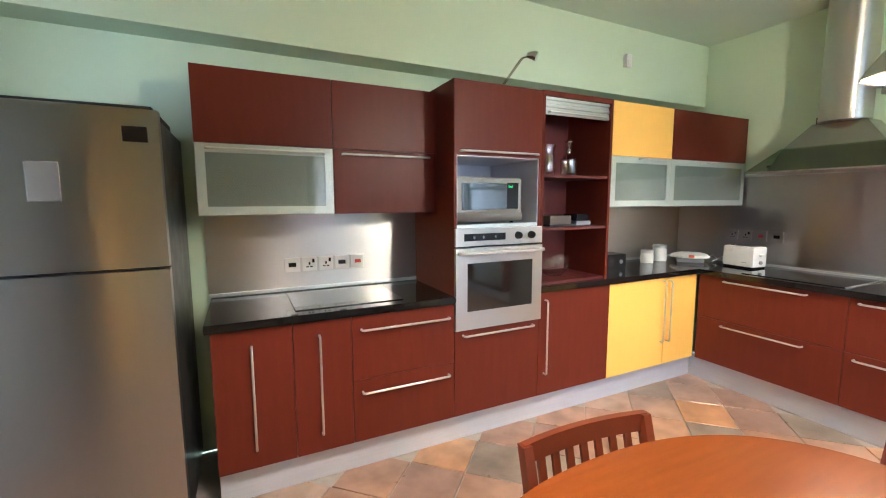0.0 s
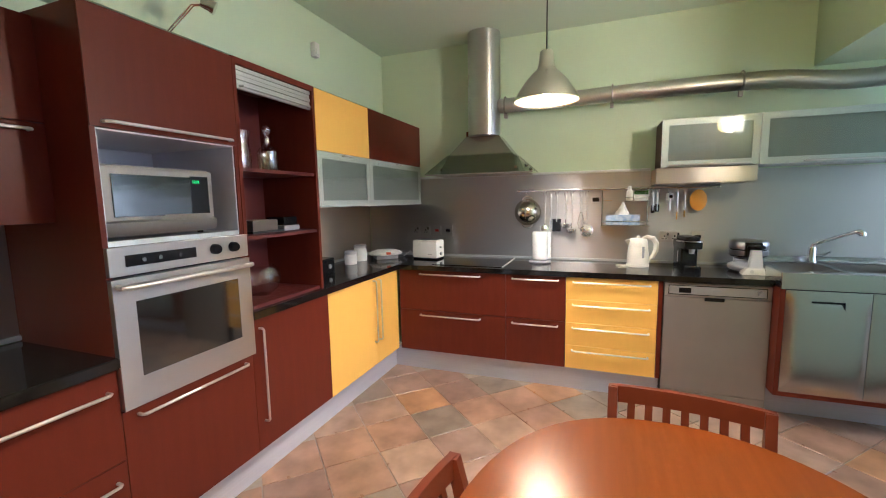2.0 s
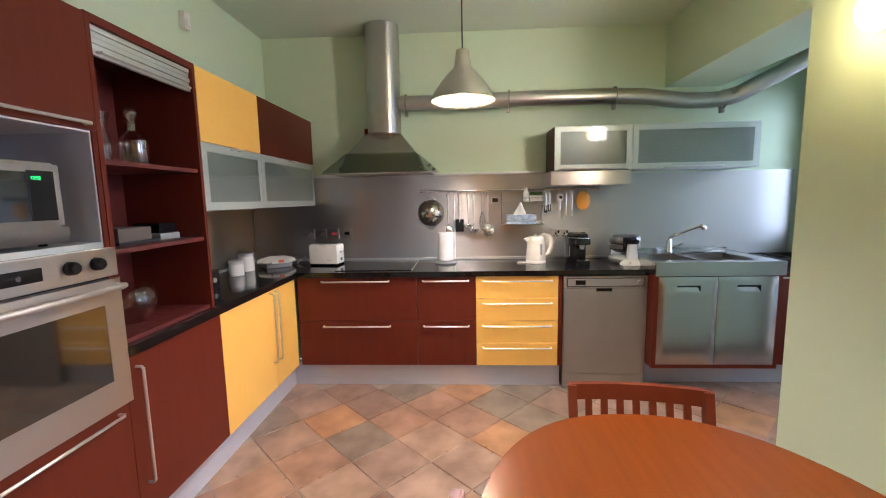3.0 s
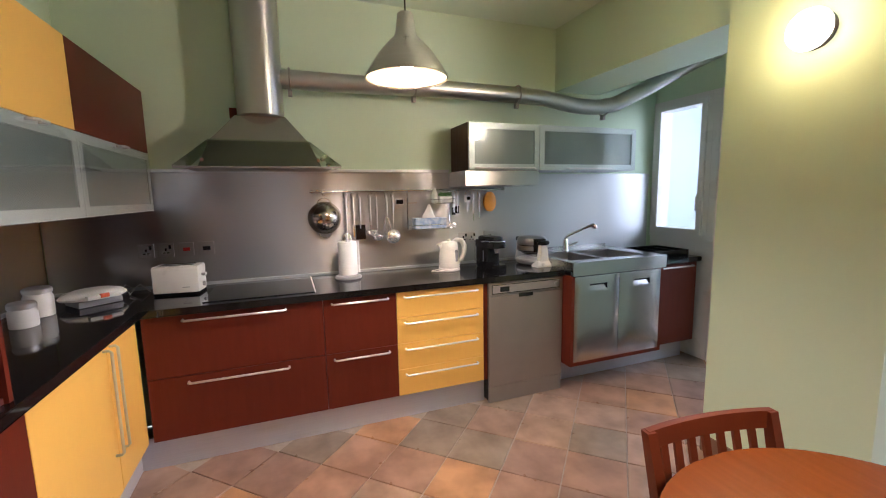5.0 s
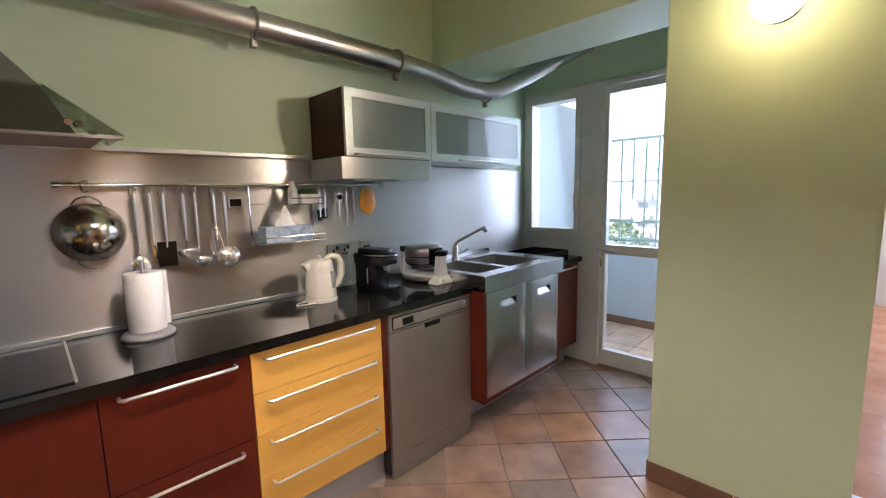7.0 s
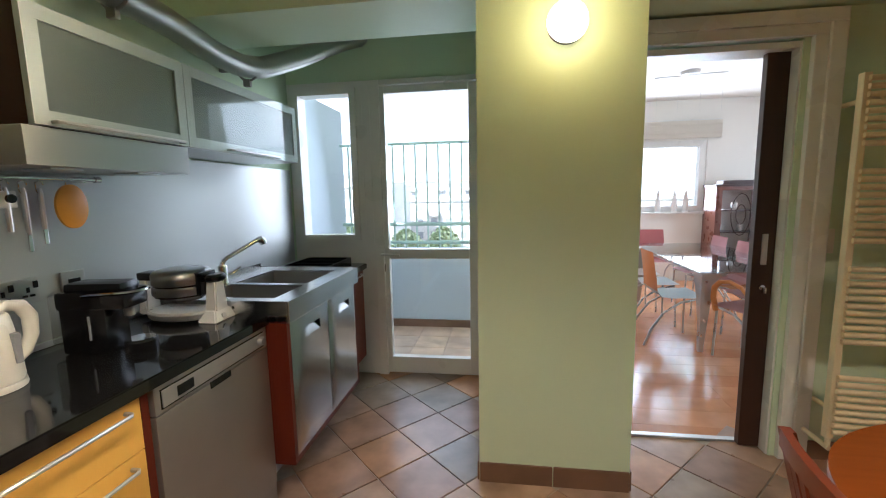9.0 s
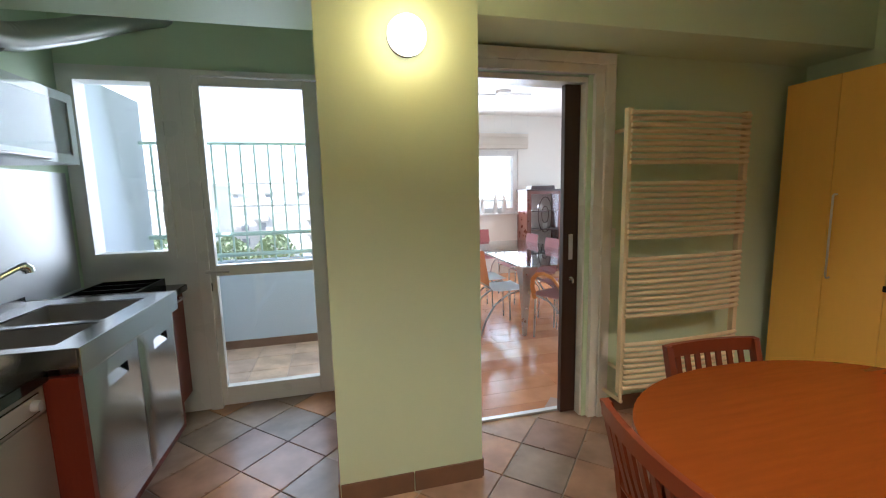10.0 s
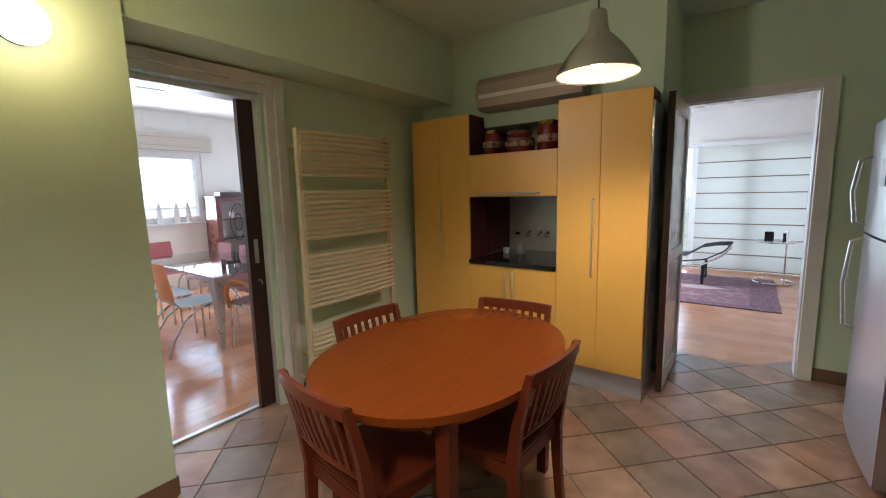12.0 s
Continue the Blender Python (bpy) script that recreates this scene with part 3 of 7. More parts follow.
# plinths
tagged(part("plinth", box(0.05, 2.42, 0, 3.50, 2.435, 0.178, bevel=0.001), PLINTH), "brushed aluminium plinth under the north cabinets", "plinth")
tagged(part("plinth", box(3.495, 0.372, 0, 3.51, 2.42, 0.178, bevel=0.001), PLINTH), "brushed aluminium plinth under the hob cabinets", "plinth")
tagged(part("plinth", box(3.56, -1.60, 0, 3.575, -0.262, 0.178, bevel=0.001), PLINTH), "brushed aluminium plinth under the sink", "plinth")

# steel wall panels
def steel_panel(label, b, material=STEEL):
    return tagged(part("splashback", b, material), label, "wall panel")


steel_panel("brushed steel splashback with warm reflections", box(0.02, 2.93, 0.925, 1.262, 2.948, 1.37))
steel_panel("brushed steel splashback behind the corner worktop", box(2.444, 2.93, 0.925, 3.998, 2.948, 1.393))
steel_panel("brushed steel splashback behind the hob and kettle", box(3.998, 0.42, 0.925, 4.018, 2.925, 1.625))
steel_panel("brushed steel splashback behind the sink", box(4.001, -1.61, 0.925, 4.018, 0.42, 1.615), SINK_WALL)
for x0, y0, x1, y1 in ((0.02, 2.916, 1.262, 2.929), (2.444, 2.916, 3.985, 2.929), (3.985, -1.61, 3.997, 2.916)):
    tagged(part("upstand", box(x0, y0, 0.905, x1, y1, 0.925, bevel=0.003), ALU), "slim aluminium upstand at the worktop back", "trim")
tagged(part("ledge", box(3.975, 0.42, 1.625, 4.018, 2.925, 1.645, bevel=0.004), ALU), "slim aluminium ledge above the splashback", "trim")

# dishwasher
dw = thing("dishwasher", "grey steel built-in dishwasher with a control panel", "dishwasher", (3.425, 0.366, 0), -90)
part("body", box(0.0, 0.02, 0.02, 0.598, 0.57, 0.86), BLACK_MATT, dw)
part("door", box(0.002, 0, 0.122, 0.596, 0.03, 0.765, bevel=0.004), GREY_FRONT, dw, "grey steel door")
cp = part("control_panel", box(0.002, 0, 0.768, 0.596, 0.03, 0.858, bevel=0.004), GREY_FRONT, dw, "grey control panel")
part("bezel_gap", box(0.024, -0.001, 0.780, 0.571, 0.0, 0.844), BLACK, cp, "thin dark outline of the panel")
part("bezel", box(0.029, -0.005, 0.785, 0.566, 0.0, 0.839, bevel=0.001), SILVER_PLASTIC, cp)
part("brand_plate", box(0.275, -0.006, 0.812, 0.325, -0.005, 0.818), GREY_PLASTIC, cp, "small dark brand mark")
part("display", box(0.085, -0.007, 0.795, 0.155, -0.004, 0.828, bevel=0.001), BLACK, cp, "dark display")
b = rod(bmesh.new(), (0.535, -0.004, 0.812), (0.535, -0.026, 0.812), 0.018, 0.016, 24)
part("knob", b, GREY_PLASTIC, cp, "round grey knob", smooth=True)
part("grip", box(0.235, -0.003, 0.745, 0.345, 0.002, 0.768, bevel=0.001), BLACK, dw, "dark grip recess")
part("kick_panel", box(0.002, 0.004, 0.004, 0.596, 0.03, 0.118, bevel=0.003), GREY_FRONT, dw)

# sink cabinet, standing forward
sc = thing("sink_cabinet", "sink cabinet in dark red wood with two steel doors", "cabinet", (3.33, -0.235, 0.205), -90)
sc.matrix_basis = sc.matrix_basis @ Matrix.Diagonal((0.92, 1.0, 1.0, 1.0))
W = 0.93
b = bmesh.new()
bx(b, 0, 0, 0, 0.028, 0.66, 0.665, 0.001)
bx(b, W - 0.028, 0, 0, W, 0.66, 0.665, 0.001)
bx(b, 0.028, 0, 0, W - 0.028, 0.66, 0.028, 0.001)
part("body", b, REDWOOD, sc, "dark red wooden surround")
part("back_panel", box(0.028, 0.03, 0.028, W - 0.028, 0.04, 0.66), BLACK_MATT, sc)
for k in range(2):
    x0 = 0.03 + k * 0.436
    x1 = x0 + 0.433
    dcx = (x0 + x1) / 2
    zc0, zc1 = 0.555, 0.60
    b = bmesh.new()
    us = sorted([x0 + (x1 - x0) * q / 20 for q in range(21)] + [dcx - 0.085, dcx + 0.085])
    vs = sorted([0.03 + 0.628 * q / 24 for q in range(25)] + [zc0, zc1])
    bulge = lambda u, v: -0.012 * (1 - abs((u - dcx) / 0.2165) ** 7) * (1 - abs((v - 0.344) / 0.314) ** 9)
    grid = [[b.verts.new((u, bulge(u, v), v)) for v in vs] for u in us]
    for p in range(len(us) - 1):
        for q in range(len(vs) - 1):
            mu, mv = (us[p] + us[p + 1]) / 2, (vs[q] + vs[q + 1]) / 2
            if not (abs(mu - dcx) < 0.085 and zc0 < mv < zc1):
                b.faces.new((grid[p][q], grid[p + 1][q], grid[p + 1][q + 1], grid[p][q + 1]))
    dd = part("door", b, STEEL_SINK, sc, "cushioned polished steel door with a folded grip", smooth=True)
    b = bmesh.new()
    pts = [(dcx - 0.085, 0.014, zc1), (dcx + 0.085, 0.014, zc1), (dcx + 0.085, -0.012, zc0 - 0.004), (dcx - 0.085, -0.012, zc0 - 0.004)]
    v = [b.verts.new(p) for p in pts] + [b.verts.new((p[0], p[1] + 0.003, p[2])) for p in pts]
    for f in ((0, 1, 2, 3), (7, 6, 5, 4), (0, 4, 5, 1), (1, 5, 6, 2), (2, 6, 7, 3), (3, 7, 4, 0)):
        b.faces.new([v[i] for i in f])
    part("grip", b, STEEL_SINK, dd, "folded steel lip")
# sink basin unit
sk = thing("sink", "stainless steel double bowl sink with drainer", "sink", (3.31, -0.235, 0.872), -90)
sk.matrix_basis = sk.matrix_basis @ Matrix.Diagonal((0.92, 1.0, 1.0, 1.0))
b = bmesh.new()
T = 0.098
W2, D2 = 0.93, 0.68
bowls = ((0.06, 0.10, 0.36, 0.50), (0.40, 0.10, 0.80, 0.50))
xs = [0, 0.06, 0.36, 0.40, 0.80, W2]
for x0, x1 in zip(xs, xs[1:]):
    hole = (x0, x1) in ((0.06, 0.36), (0.40, 0.80))
    for y0, y1 in (((0.012, 0.10), (0.50, D2 - 0.02)) if hole else ((0.012, D2 - 0.02),)):
        bx(b, x0, y0, T - 0.008, x1, y1, T - 0.002)
part("rim", b, STEEL_SINK, sk, "flat steel rim")
part("apron", box(-0.005, 0, -0.0, W2 + 0.005, 0.012, T, bevel=0.003), STEEL_SINK, sk, "tall steel apron")
b = bmesh.new()
bx(b, -0.005, 0.012, 0.03, 0.0, D2 - 0.02, T, 0.001)
bx(b, W2, 0.012, 0.03, W2 + 0.005, D2 - 0.02, T, 0.001)
bx(b, -0.005, D2 - 0.02, 0.03, W2 + 0.005, D2 - 0.012, T + 0.02, 0.001)
part("flange", b, STEEL_SINK, sk)
for x0, y0, x1, y1 in bowls:
    b = bmesh.new()
    zb = -0.06
    bx(b, x0 - 0.003, y0 - 0.003, zb, x0, y1 + 0.003, T - 0.006)
    bx(b, x1, y0 - 0.003, zb, x1 + 0.003, y1 + 0.003, T - 0.006)
    bx(b, x0, y0 - 0.003, zb, x1, y0, T - 0.006)
    bx(b, x0, y1, zb, x1, y1 + 0.003, T - 0.006)
    bx(b, x0, y0, zb - 0.003, x1, y1, zb)
    bw = part("basin", b, BASIN, sk, "steel bowl")
    part("drain", lathe(bmesh.new(), [(0.0, 0.001), (0.02, 0.001), (0.024, 0.004), (0.04, 0.004), (0.043, 0.0)], ((x0 + x1) / 2, (y0 + y1) / 2, zb)), CHROME, bw, smooth=True)
# tap
tap = thing("kitchen_tap", "chrome single lever kitchen tap with a long spout", "tap", (3.86, -0.575, 0.968), -90)
part("base", lathe(bmesh.new(), [(0, 0), (0.028, 0), (0.028, 0.006), (0.023, 0.014), (0.023, 0.09), (0.018, 0.10), (0, 0.10)]), CHROME, tap, smooth=True)
part("spout", tube(bmesh.new(), [(0, 0, 0.07), (0.0, 0, 0.10), (0.006, -0.003, 0.118), (0.022, -0.012, 0.132), (0.10, -0.055, 0.172), (0.165, -0.088, 0.205), (0.185, -0.099, 0.212)], [0.014, 0.013, 0.0125, 0.012, 0.011, 0.011, 0.012], 12), CHROME, tap, smooth=True)
part("spray_head", tube(bmesh.new(), [(0.178, -0.095, 0.212), (0.195, -0.104, 0.212), (0.205, -0.109, 0.203), (0.208, -0.111, 0.186)], [0.014, 0.020, 0.022, 0.020], 14), CHROME, tap, "chrome spray head", smooth=True)
part("lever", tube(bmesh.new(), [(0.01, -0.0, 0.04), (0.045, -0.02, 0.045), (0.085, -0.045, 0.075)], [0.013, 0.009, 0.006], 10), CHROME, tap, smooth=True)
cabinet("base_cabinet", "narrow dark red base cabinet beside the balcony door", (3.455, -1.098, ZB), -90, 0.507, 0.545, hb, [
    ("door", 0, 0, 0.507, hb, REDWOOD, ("h", 0.06, 0.45, 0.652))], group="base cabinets")

# wall cabinets above the sink
cabinet("wall_cabinet", "wall cabinet with dark red side and frosted glass flap", (3.67, 0.39, 1.625), -90, 0.575, 0.34, 0.33, [
    ("glass", 0, 0, 0.575, 0.33, ALU, ("h", 0.05, 0.525, 0.012))], body=SHADED_SIDE, group="sink wall cabinets")
cabinet("wall_cabinet", "long wall cabinet with frosted glass flap above the sink", (3.67, -0.185, 1.625), -90, 0.92, 0.34, 0.33, [
    ("glass", 0, 0, 0.92, 0.33, ALU, ("h", 0.24, 0.66, 0.012))], body=ALU, group="sink wall cabinets")
lb = thing("undercabinet_light", "steel light housing under the wall cabinet", "light fitting", (3.68, 0.415, 1.515), -90)
part("housing", box(0, 0, 0, 0.60, 0.31, 0.108, bevel=0.002), STEEL, lb, "brushed steel housing")
part("diffuser", box(0.10, 0.05, -0.006, 0.20, 0.15, 0.0, bevel=0.002), ALU, lb)
part("diffuser", box(0.40, 0.05, -0.006, 0.50, 0.15, 0.0, bevel=0.002), ALU, lb)

# ---- oven and microwave ----
ov = thing("built_in_oven", "stainless steel built-in oven with dark glass door", "oven", (1.268, 2.352, 0.70))
part("body", box(0.015, 0.02, 0.0, 0.575, 0.50, 0.575), BLACK_MATT, ov)
cp = part("control_panel", box(-0.003, -0.008, 0.482, 0.597, 0.02, 0.583, bevel=0.003), STEEL, ov, "steel control panel")
part("display", box(0.05, -0.012, 0.512, 0.325, -0.008, 0.553, bevel=0.001), BLACK, cp, "dark display window")
for x in (0.11, 0.17, 0.25):
    part("button", rod(bmesh.new(), (x, -0.012, 0.532), (x, -0.02, 0.532), 0.008), CHROME, cp, "small chrome button", smooth=True)
for x in (0.415, 0.51):
    part("knob", lathe(bmesh.new(), [(0, 0.026), (0.017, 0.026), (0.021, 0.02), (0.023, 0)], seg=24), BLACK, cp, "round black knob", smooth=True).matrix_basis = pose(x, -0.008, 0.534, 90)
b = bmesh.new()
loops = []
for (x0, z0, x1, z1), y in (((-0.003, 0.0, 0.597, 0.472), -0.012), ((-0.003, 0.0, 0.597, 0.472), 0.018), ((0.07, 0.105, 0.525, 0.385), 0.018), ((0.07, 0.105, 0.525, 0.385), -0.012)):
    loops.append([b.verts.new((x, y, z)) for x, z in ((x0, z0), (x1, z0), (x1, z1), (x0, z1))])
for r0, r1 in zip(loops, loops[1:] + loops[:1]):
    for k in range(4):
        b.faces.new((r0[k], r0[(k + 1) % 4], r1[(k + 1) % 4], r1[k]))
dr = part("door", b, STEEL, ov, "steel framed oven door")
part("pane", box(0.07, -0.010, 0.105, 0.525, 0.01, 0.385, bevel=0.001), DARK_GLASS, dr, "dark reflective oven glass")
b = bmesh.new()
tube(b, [(0.015, -0.012, 0.445), (0.015, -0.045, 0.445), (0.03, -0.052, 0.445), (0.565, -0.052, 0.445), (0.58, -0.045, 0.445), (0.58, -0.012, 0.445)], 0.010, 10)
part("handle", b, HANDLE, dr, "long steel oven handle", smooth=True)
mw = thing("microwave", "silver microwave oven with a dark window", "microwave", (1.284, 2.40, 1.304), 2)
part("body", box(0.0, 0.0, 0.012, 0.46, 0.34, 0.27, bevel=0.012), SILVER_PLASTIC, mw)
dr = part("door", box(0.004, -0.022, 0.052, 0.455, 0.0, 0.262, bevel=0.008), SILVER_PLASTIC, mw, "silver door frame")
part("pane", box(0.035, -0.026, 0.082, 0.343, -0.022, 0.235, bevel=0.002), DARK_GLASS, dr, "dark glossy window")
part("control_panel", box(0.345, -0.026, 0.085, 0.43, -0.022, 0.24, bevel=0.002), BLACK, dr, "black control panel")
b = bmesh.new()
rows = []
for y, z in ((-0.022, 0.012), (-0.034, 0.022), (-0.042, 0.044), (-0.038, 0.062), (-0.024, 0.070)):
    rows.append([b.verts.new((0.002 + 0.456 * k / 12, y * (1 - 0.25 * (abs(k - 6) / 6) ** 3), z)) for k in range(13)])
for r0, r1 in zip(rows, rows[1:]):
    for k in range(12):
        b.faces.new((r0[k], r0[k + 1], r1[k + 1], r1[k]))
bmesh.ops.solidify(b, geom=b.faces[:], thickness=0.006)
part("base", b, SILVER_PLASTIC, mw, "bulging silver lower front", smooth=True)
b = bmesh.new()
v = [b.verts.new(p) for p in ((0.19, -0.036, 0.060), (0.43, -0.036, 0.060), (0.40, -0.030, 0.086), (0.22, -0.030, 0.086))]
b.faces.new(v)
bmesh.ops.solidify(b, geom=b.faces[:], thickness=0.007)
part("handle", b, SILVER_PLASTIC, dr, "raised grip of the door")
part("brand_plate", box(0.285, -0.0432, 0.045, 0.335, -0.0412, 0.051), GREY_PLASTIC, mw, "small dark brand mark")
for x in (0.03, 0.43):
    part("foot", rod(bmesh.new(), (x, 0.04, 0), (x, 0.04, 0.014), 0.012), BLACK, mw)
txt = bpy.data.curves.new("digits", "FONT")
txt.body, txt.size, txt.extrude = "12:52", 0.015, 0.0004
txt.materials.append(glow("green_digits", (0.1, 1.0, 0.2), 0.3))
t_ob = new("clock_digits", txt)
t_ob.parent, t_ob.matrix_basis = mw, pose(0.352, -0.0275, 0.212, 90)

# ---- fridge ----
fr = thing("fridge", "tall stainless steel fridge freezer with two doors", "fridge", (-0.82, 2.20, 0.0))
FW = 0.765
part("body", box(0.005, 0.07, 0.03, FW - 0.005, 0.73, 1.75, bevel=0.006), mat("dark_grey_fridge_side", (0.05, 0.048, 0.046), 0.35, 0.3), fr, "dark grey cabinet")


def fridge_door(z0, z1):
    outline = [(0, 0.07)] + [(FW * k / 12, 0.018 * (2 * k / 12 - 1) ** 2) for k in range(13)] + [(FW, 0.07)]
    b = prism(bmesh.new(), outline, z0, z1)
    return b


up = part("door", fridge_door(1.19, 1.775), FRIDGE_STEEL, fr, "brushed steel freezer door", smooth=True)
lo = part("door", fridge_door(0.05, 1.178), FRIDGE_STEEL, fr, "brushed steel fridge door", smooth=True)
for d, z0, z1 in ((up, 1.22, 1.60), (lo, 0.62, 1.15)):
    b = tube(bmesh.new(), [(0.06, 0.01, z0), (0.055, -0.035, z0 + 0.02), (0.05, -0.055, (z0 + z1) / 2), (0.055, -0.035, z1 - 0.02), (0.06, 0.01, z1)], 0.014, 10, flat=0.6)
    part("handle", b, HANDLE, d, "curved grey door handle", smooth=True)
part("top_cover", box(0.02, 0.03, 1.755, FW - 0.02, 0.5, 1.79, bevel=0.004), BLACK_MATT, fr)
part("dispenser", box(0.38, -0.006, 1.44, 0.47, 0.02, 1.575, bevel=0.004), SILVER_PLASTIC, up, "silvery door plaque")
part("badge", box(0.655, 0.0, 1.655, 0.73, 0.024, 1.71, bevel=0.001), BLACK, up, "small black badge")
for x in (0.06, FW - 0.06):
    part("foot", rod(bmesh.new(), (x, 0.10, 0), (x, 0.10, 0.04), 0.022), BLACK, fr, smooth=True)

# ---- hood, duct ----
hd = thing("cooker_hood", "stainless steel chimney hood with a thin glass visor plate", "cooker hood", (4.0, 1.715, 1.63), -90)
def frustum(b, lo_, hi_, z0, z1):
    a = [b.verts.new((x, y, z0)) for x, y in ((lo_[0], lo_[1]), (lo_[2], lo_[1]), (lo_[2], lo_[3]), (lo_[0], lo_[3]))]
    c = [b.verts.new((x, y, z1)) for x, y in ((hi_[0], hi_[1]), (hi_[2], hi_[1]), (hi_[2], hi_[3]), (hi_[0], hi_[3]))]
    b.faces.new(a[::-1])
    b.faces.new(c)
    for k in range(4):
        j = (k + 1) % 4
        b.faces.new((a[k], a[j], c[j], c[k]))
    return b


part("canopy", frustum(bmesh.new(), (-0.29, -0.27, 0.27, 0), (-0.142, -0.205, 0.138, 0), 0.155, 0.322), CANOPY_STEEL, hd, "tapered steel canopy")
part("lower_canopy", frustum(bmesh.new(), (-0.34, -0.325, 0.33, -0.003), (-0.288, -0.268, 0.268, -0.003), 0.012, 0.155), mat("dark_hood_steel", (0.30, 0.29, 0.27), 0.22, 0.9, scale=3), hd, "dark glossy lower canopy")
# sloping smoked glass skirt round the lower canopy: front pane and two side panes
def sloped_pane(corners, thickness=0.005):
    b = bmesh.new()
    v = [b.verts.new(c) for c in corners]
    b.faces.new(v)
    bmesh.ops.solidify(b, geom=b.faces[:], thickness=thickness)
    return b


for corners in (((-0.452, -0.385, 0.012), (0.442, -0.385, 0.012), (0.262, -0.272, 0.172), (-0.282, -0.272, 0.172)),
                ((0.447, -0.385, 0.012), (0.447, -0.005, 0.012), (0.267, -0.005, 0.172), (0.267, -0.270, 0.172)),
                ((-0.457, -0.005, 0.012), (-0.457, -0.385, 0.012), (-0.287, -0.270, 0.172), (-0.287, -0.005, 0.172))):
    part("visor", sloped_pane(corners), HOOD_GLASS, hd, "sloping smoked glass pane")
part("rim", box(-0.452, -0.382, 0.0, 0.442, -0.366, 0.010, bevel=0.002), GREY_FRONT, hd, "thin steel front rim")
part("filter", box(-0.40, -0.362, 0.0, 0.39, -0.005, 0.010, bevel=0.002), GREY_FRONT, hd, "flat filter panel")
for x in (-0.31, 0.31):
    part("screw_cap", rod(bmesh.new(), (x, -0.372, 0.045), (x, -0.352, 0.052), 0.010), CHROME, hd, smooth=True)
part("chimney", rod(bmesh.new(), (0, -0.135, 0.327), (0, -0.135, 1.153), 0.135, seg=40), STEEL, hd, "round steel chimney", smooth=True)
part("switch_box", box(-0.185, -0.06, 0.325, -0.135, -0.0, 0.39, bevel=0.004), REDWOOD, hd)
dp = thing("air_duct", "round corrugated steel air duct along the wall", "duct", (0, 0, 0))
path = [(3.87, 1.60, 2.195), (3.87, 1.2, 2.195), (3.87, 0.6, 2.205), (3.87, 0.0, 2.205), (3.87, -0.35, 2.195), (3.86, -0.65, 2.15), (3.84, -0.85, 2.145), (3.80, -0.98, 2.165), (3.68, -1.20, 2.28), (3.55, -1.42, 2.42), (3.47, -1.56, 2.50), (3.42, -1.69, 2.56)]
fine = []
for a, c in zip(path, path[1:]):
    n_ = max(2, int((Vector(a) - Vector(c)).length / 0.012))
    fine += [tuple(Vector(a).lerp(Vector(c), k / n_)) for k in range(n_)]
fine.append(path[-1])
for _ in range(14):
    fine = [fine[0]] + [tuple((Vector(fine[k - 1]) + Vector(fine[k]) * 2 + Vector(fine[k + 1])) / 4) for k in range(1, len(fine) - 1)] + [fine[-1]]
part("duct", tube(bmesh.new(), fine, [0.057 + 0.0038 * (k % 2) for k in range(len(fine))], 20), DUCT, dp, "corrugated steel tube", smooth=True)
for x, y, z in ((3.87, 1.535, 2.195), (3.87, 0.717, 2.205), (3.87, -0.11, 2.205), (3.845, -0.92, 2.15)):
    b = bmesh.new()
    tube(b, [(x + 0.066 * math.cos(t), y, z + 0.066 * math.sin(t)) for t in [2 * math.pi * k / 20 for k in range(20)]], 0.007, 6, closed=True)
    bx(b, x + 0.06, y - 0.012, z - 0.012, 4.02, y + 0.012, z + 0.012)
    bx(b, x - 0.01, y - 0.012, z - 0.10, x + 0.03, y + 0.012, z - 0.06, 0.003)
    part("bracket", b, GREY_FRONT, dp, "steel pipe clamp", smooth=True)

# ---- pendant lamps, wall light ----
def pendant(x, y, label):
    p = thing("pendant_lamp", label, "pendant lamp", (x, y, 1.96), 0, "pendant lamps")
    outer = [(0.179, 0.0), (0.178, 0.010), (0.150, 0.055), (0.112, 0.108), (0.078, 0.146), (0.050, 0.170), (0.043, 0.195), (0.034, 0.262), (0.028, 0.268), (0.012, 0.272)]
    inner = [(r - 0.003 if r > 0.02 else r, z - 0.002) for r, z in outer[::-1]]
    part("shade", lathe(bmesh.new(), outer + inner + [outer[0]], seg=48), SHADE_STEEL, p, "spun aluminium bell shade", smooth=True)
    part("lining", lathe(bmesh.new(), [(0.174, 0.004), (0.146, 0.052), (0.108, 0.103), (0.073, 0.141), (0.0, 0.142)], seg=48), SHADE_LINING, p, "cream painted inside", smooth=True)
    part("cable", rod(bmesh.new(), (0, 0, 0.27), (0, 0, H - 1.96 - 0.03), 0.0035), BLACK, p, "thin black cable")
    part("ceiling_rose", lathe(bmesh.new(), [(0.0, -0.035), (0.03, -0.035), (0.05, -0.012), (0.052, 0)], (0, 0, H - 1.96), 24), HANDLE, p, smooth=True)
    part("bulb", lathe(bmesh.new(), [(0, 0.03), (0.022, 0.036), (0.034, 0.058), (0.034, 0.075), (0.022, 0.105), (0.014, 0.13), (0.014, 0.149)], seg=20), glow("warm_bulb", (1.0, 0.80, 0.50), 8), p, "glowing warm bulb", smooth=True)
    lamp("pendant_light", "SPOT", 19, WARM, look((x, y, 2.015), (x, y, 0)), spot_size=radians(152), spot_blend=0.7, shadow_soft_size=0.10)
    lamp("pendant_inside", "POINT", 2.6, WARM, pose(x, y, 2.03), shadow_soft_size=0.03)


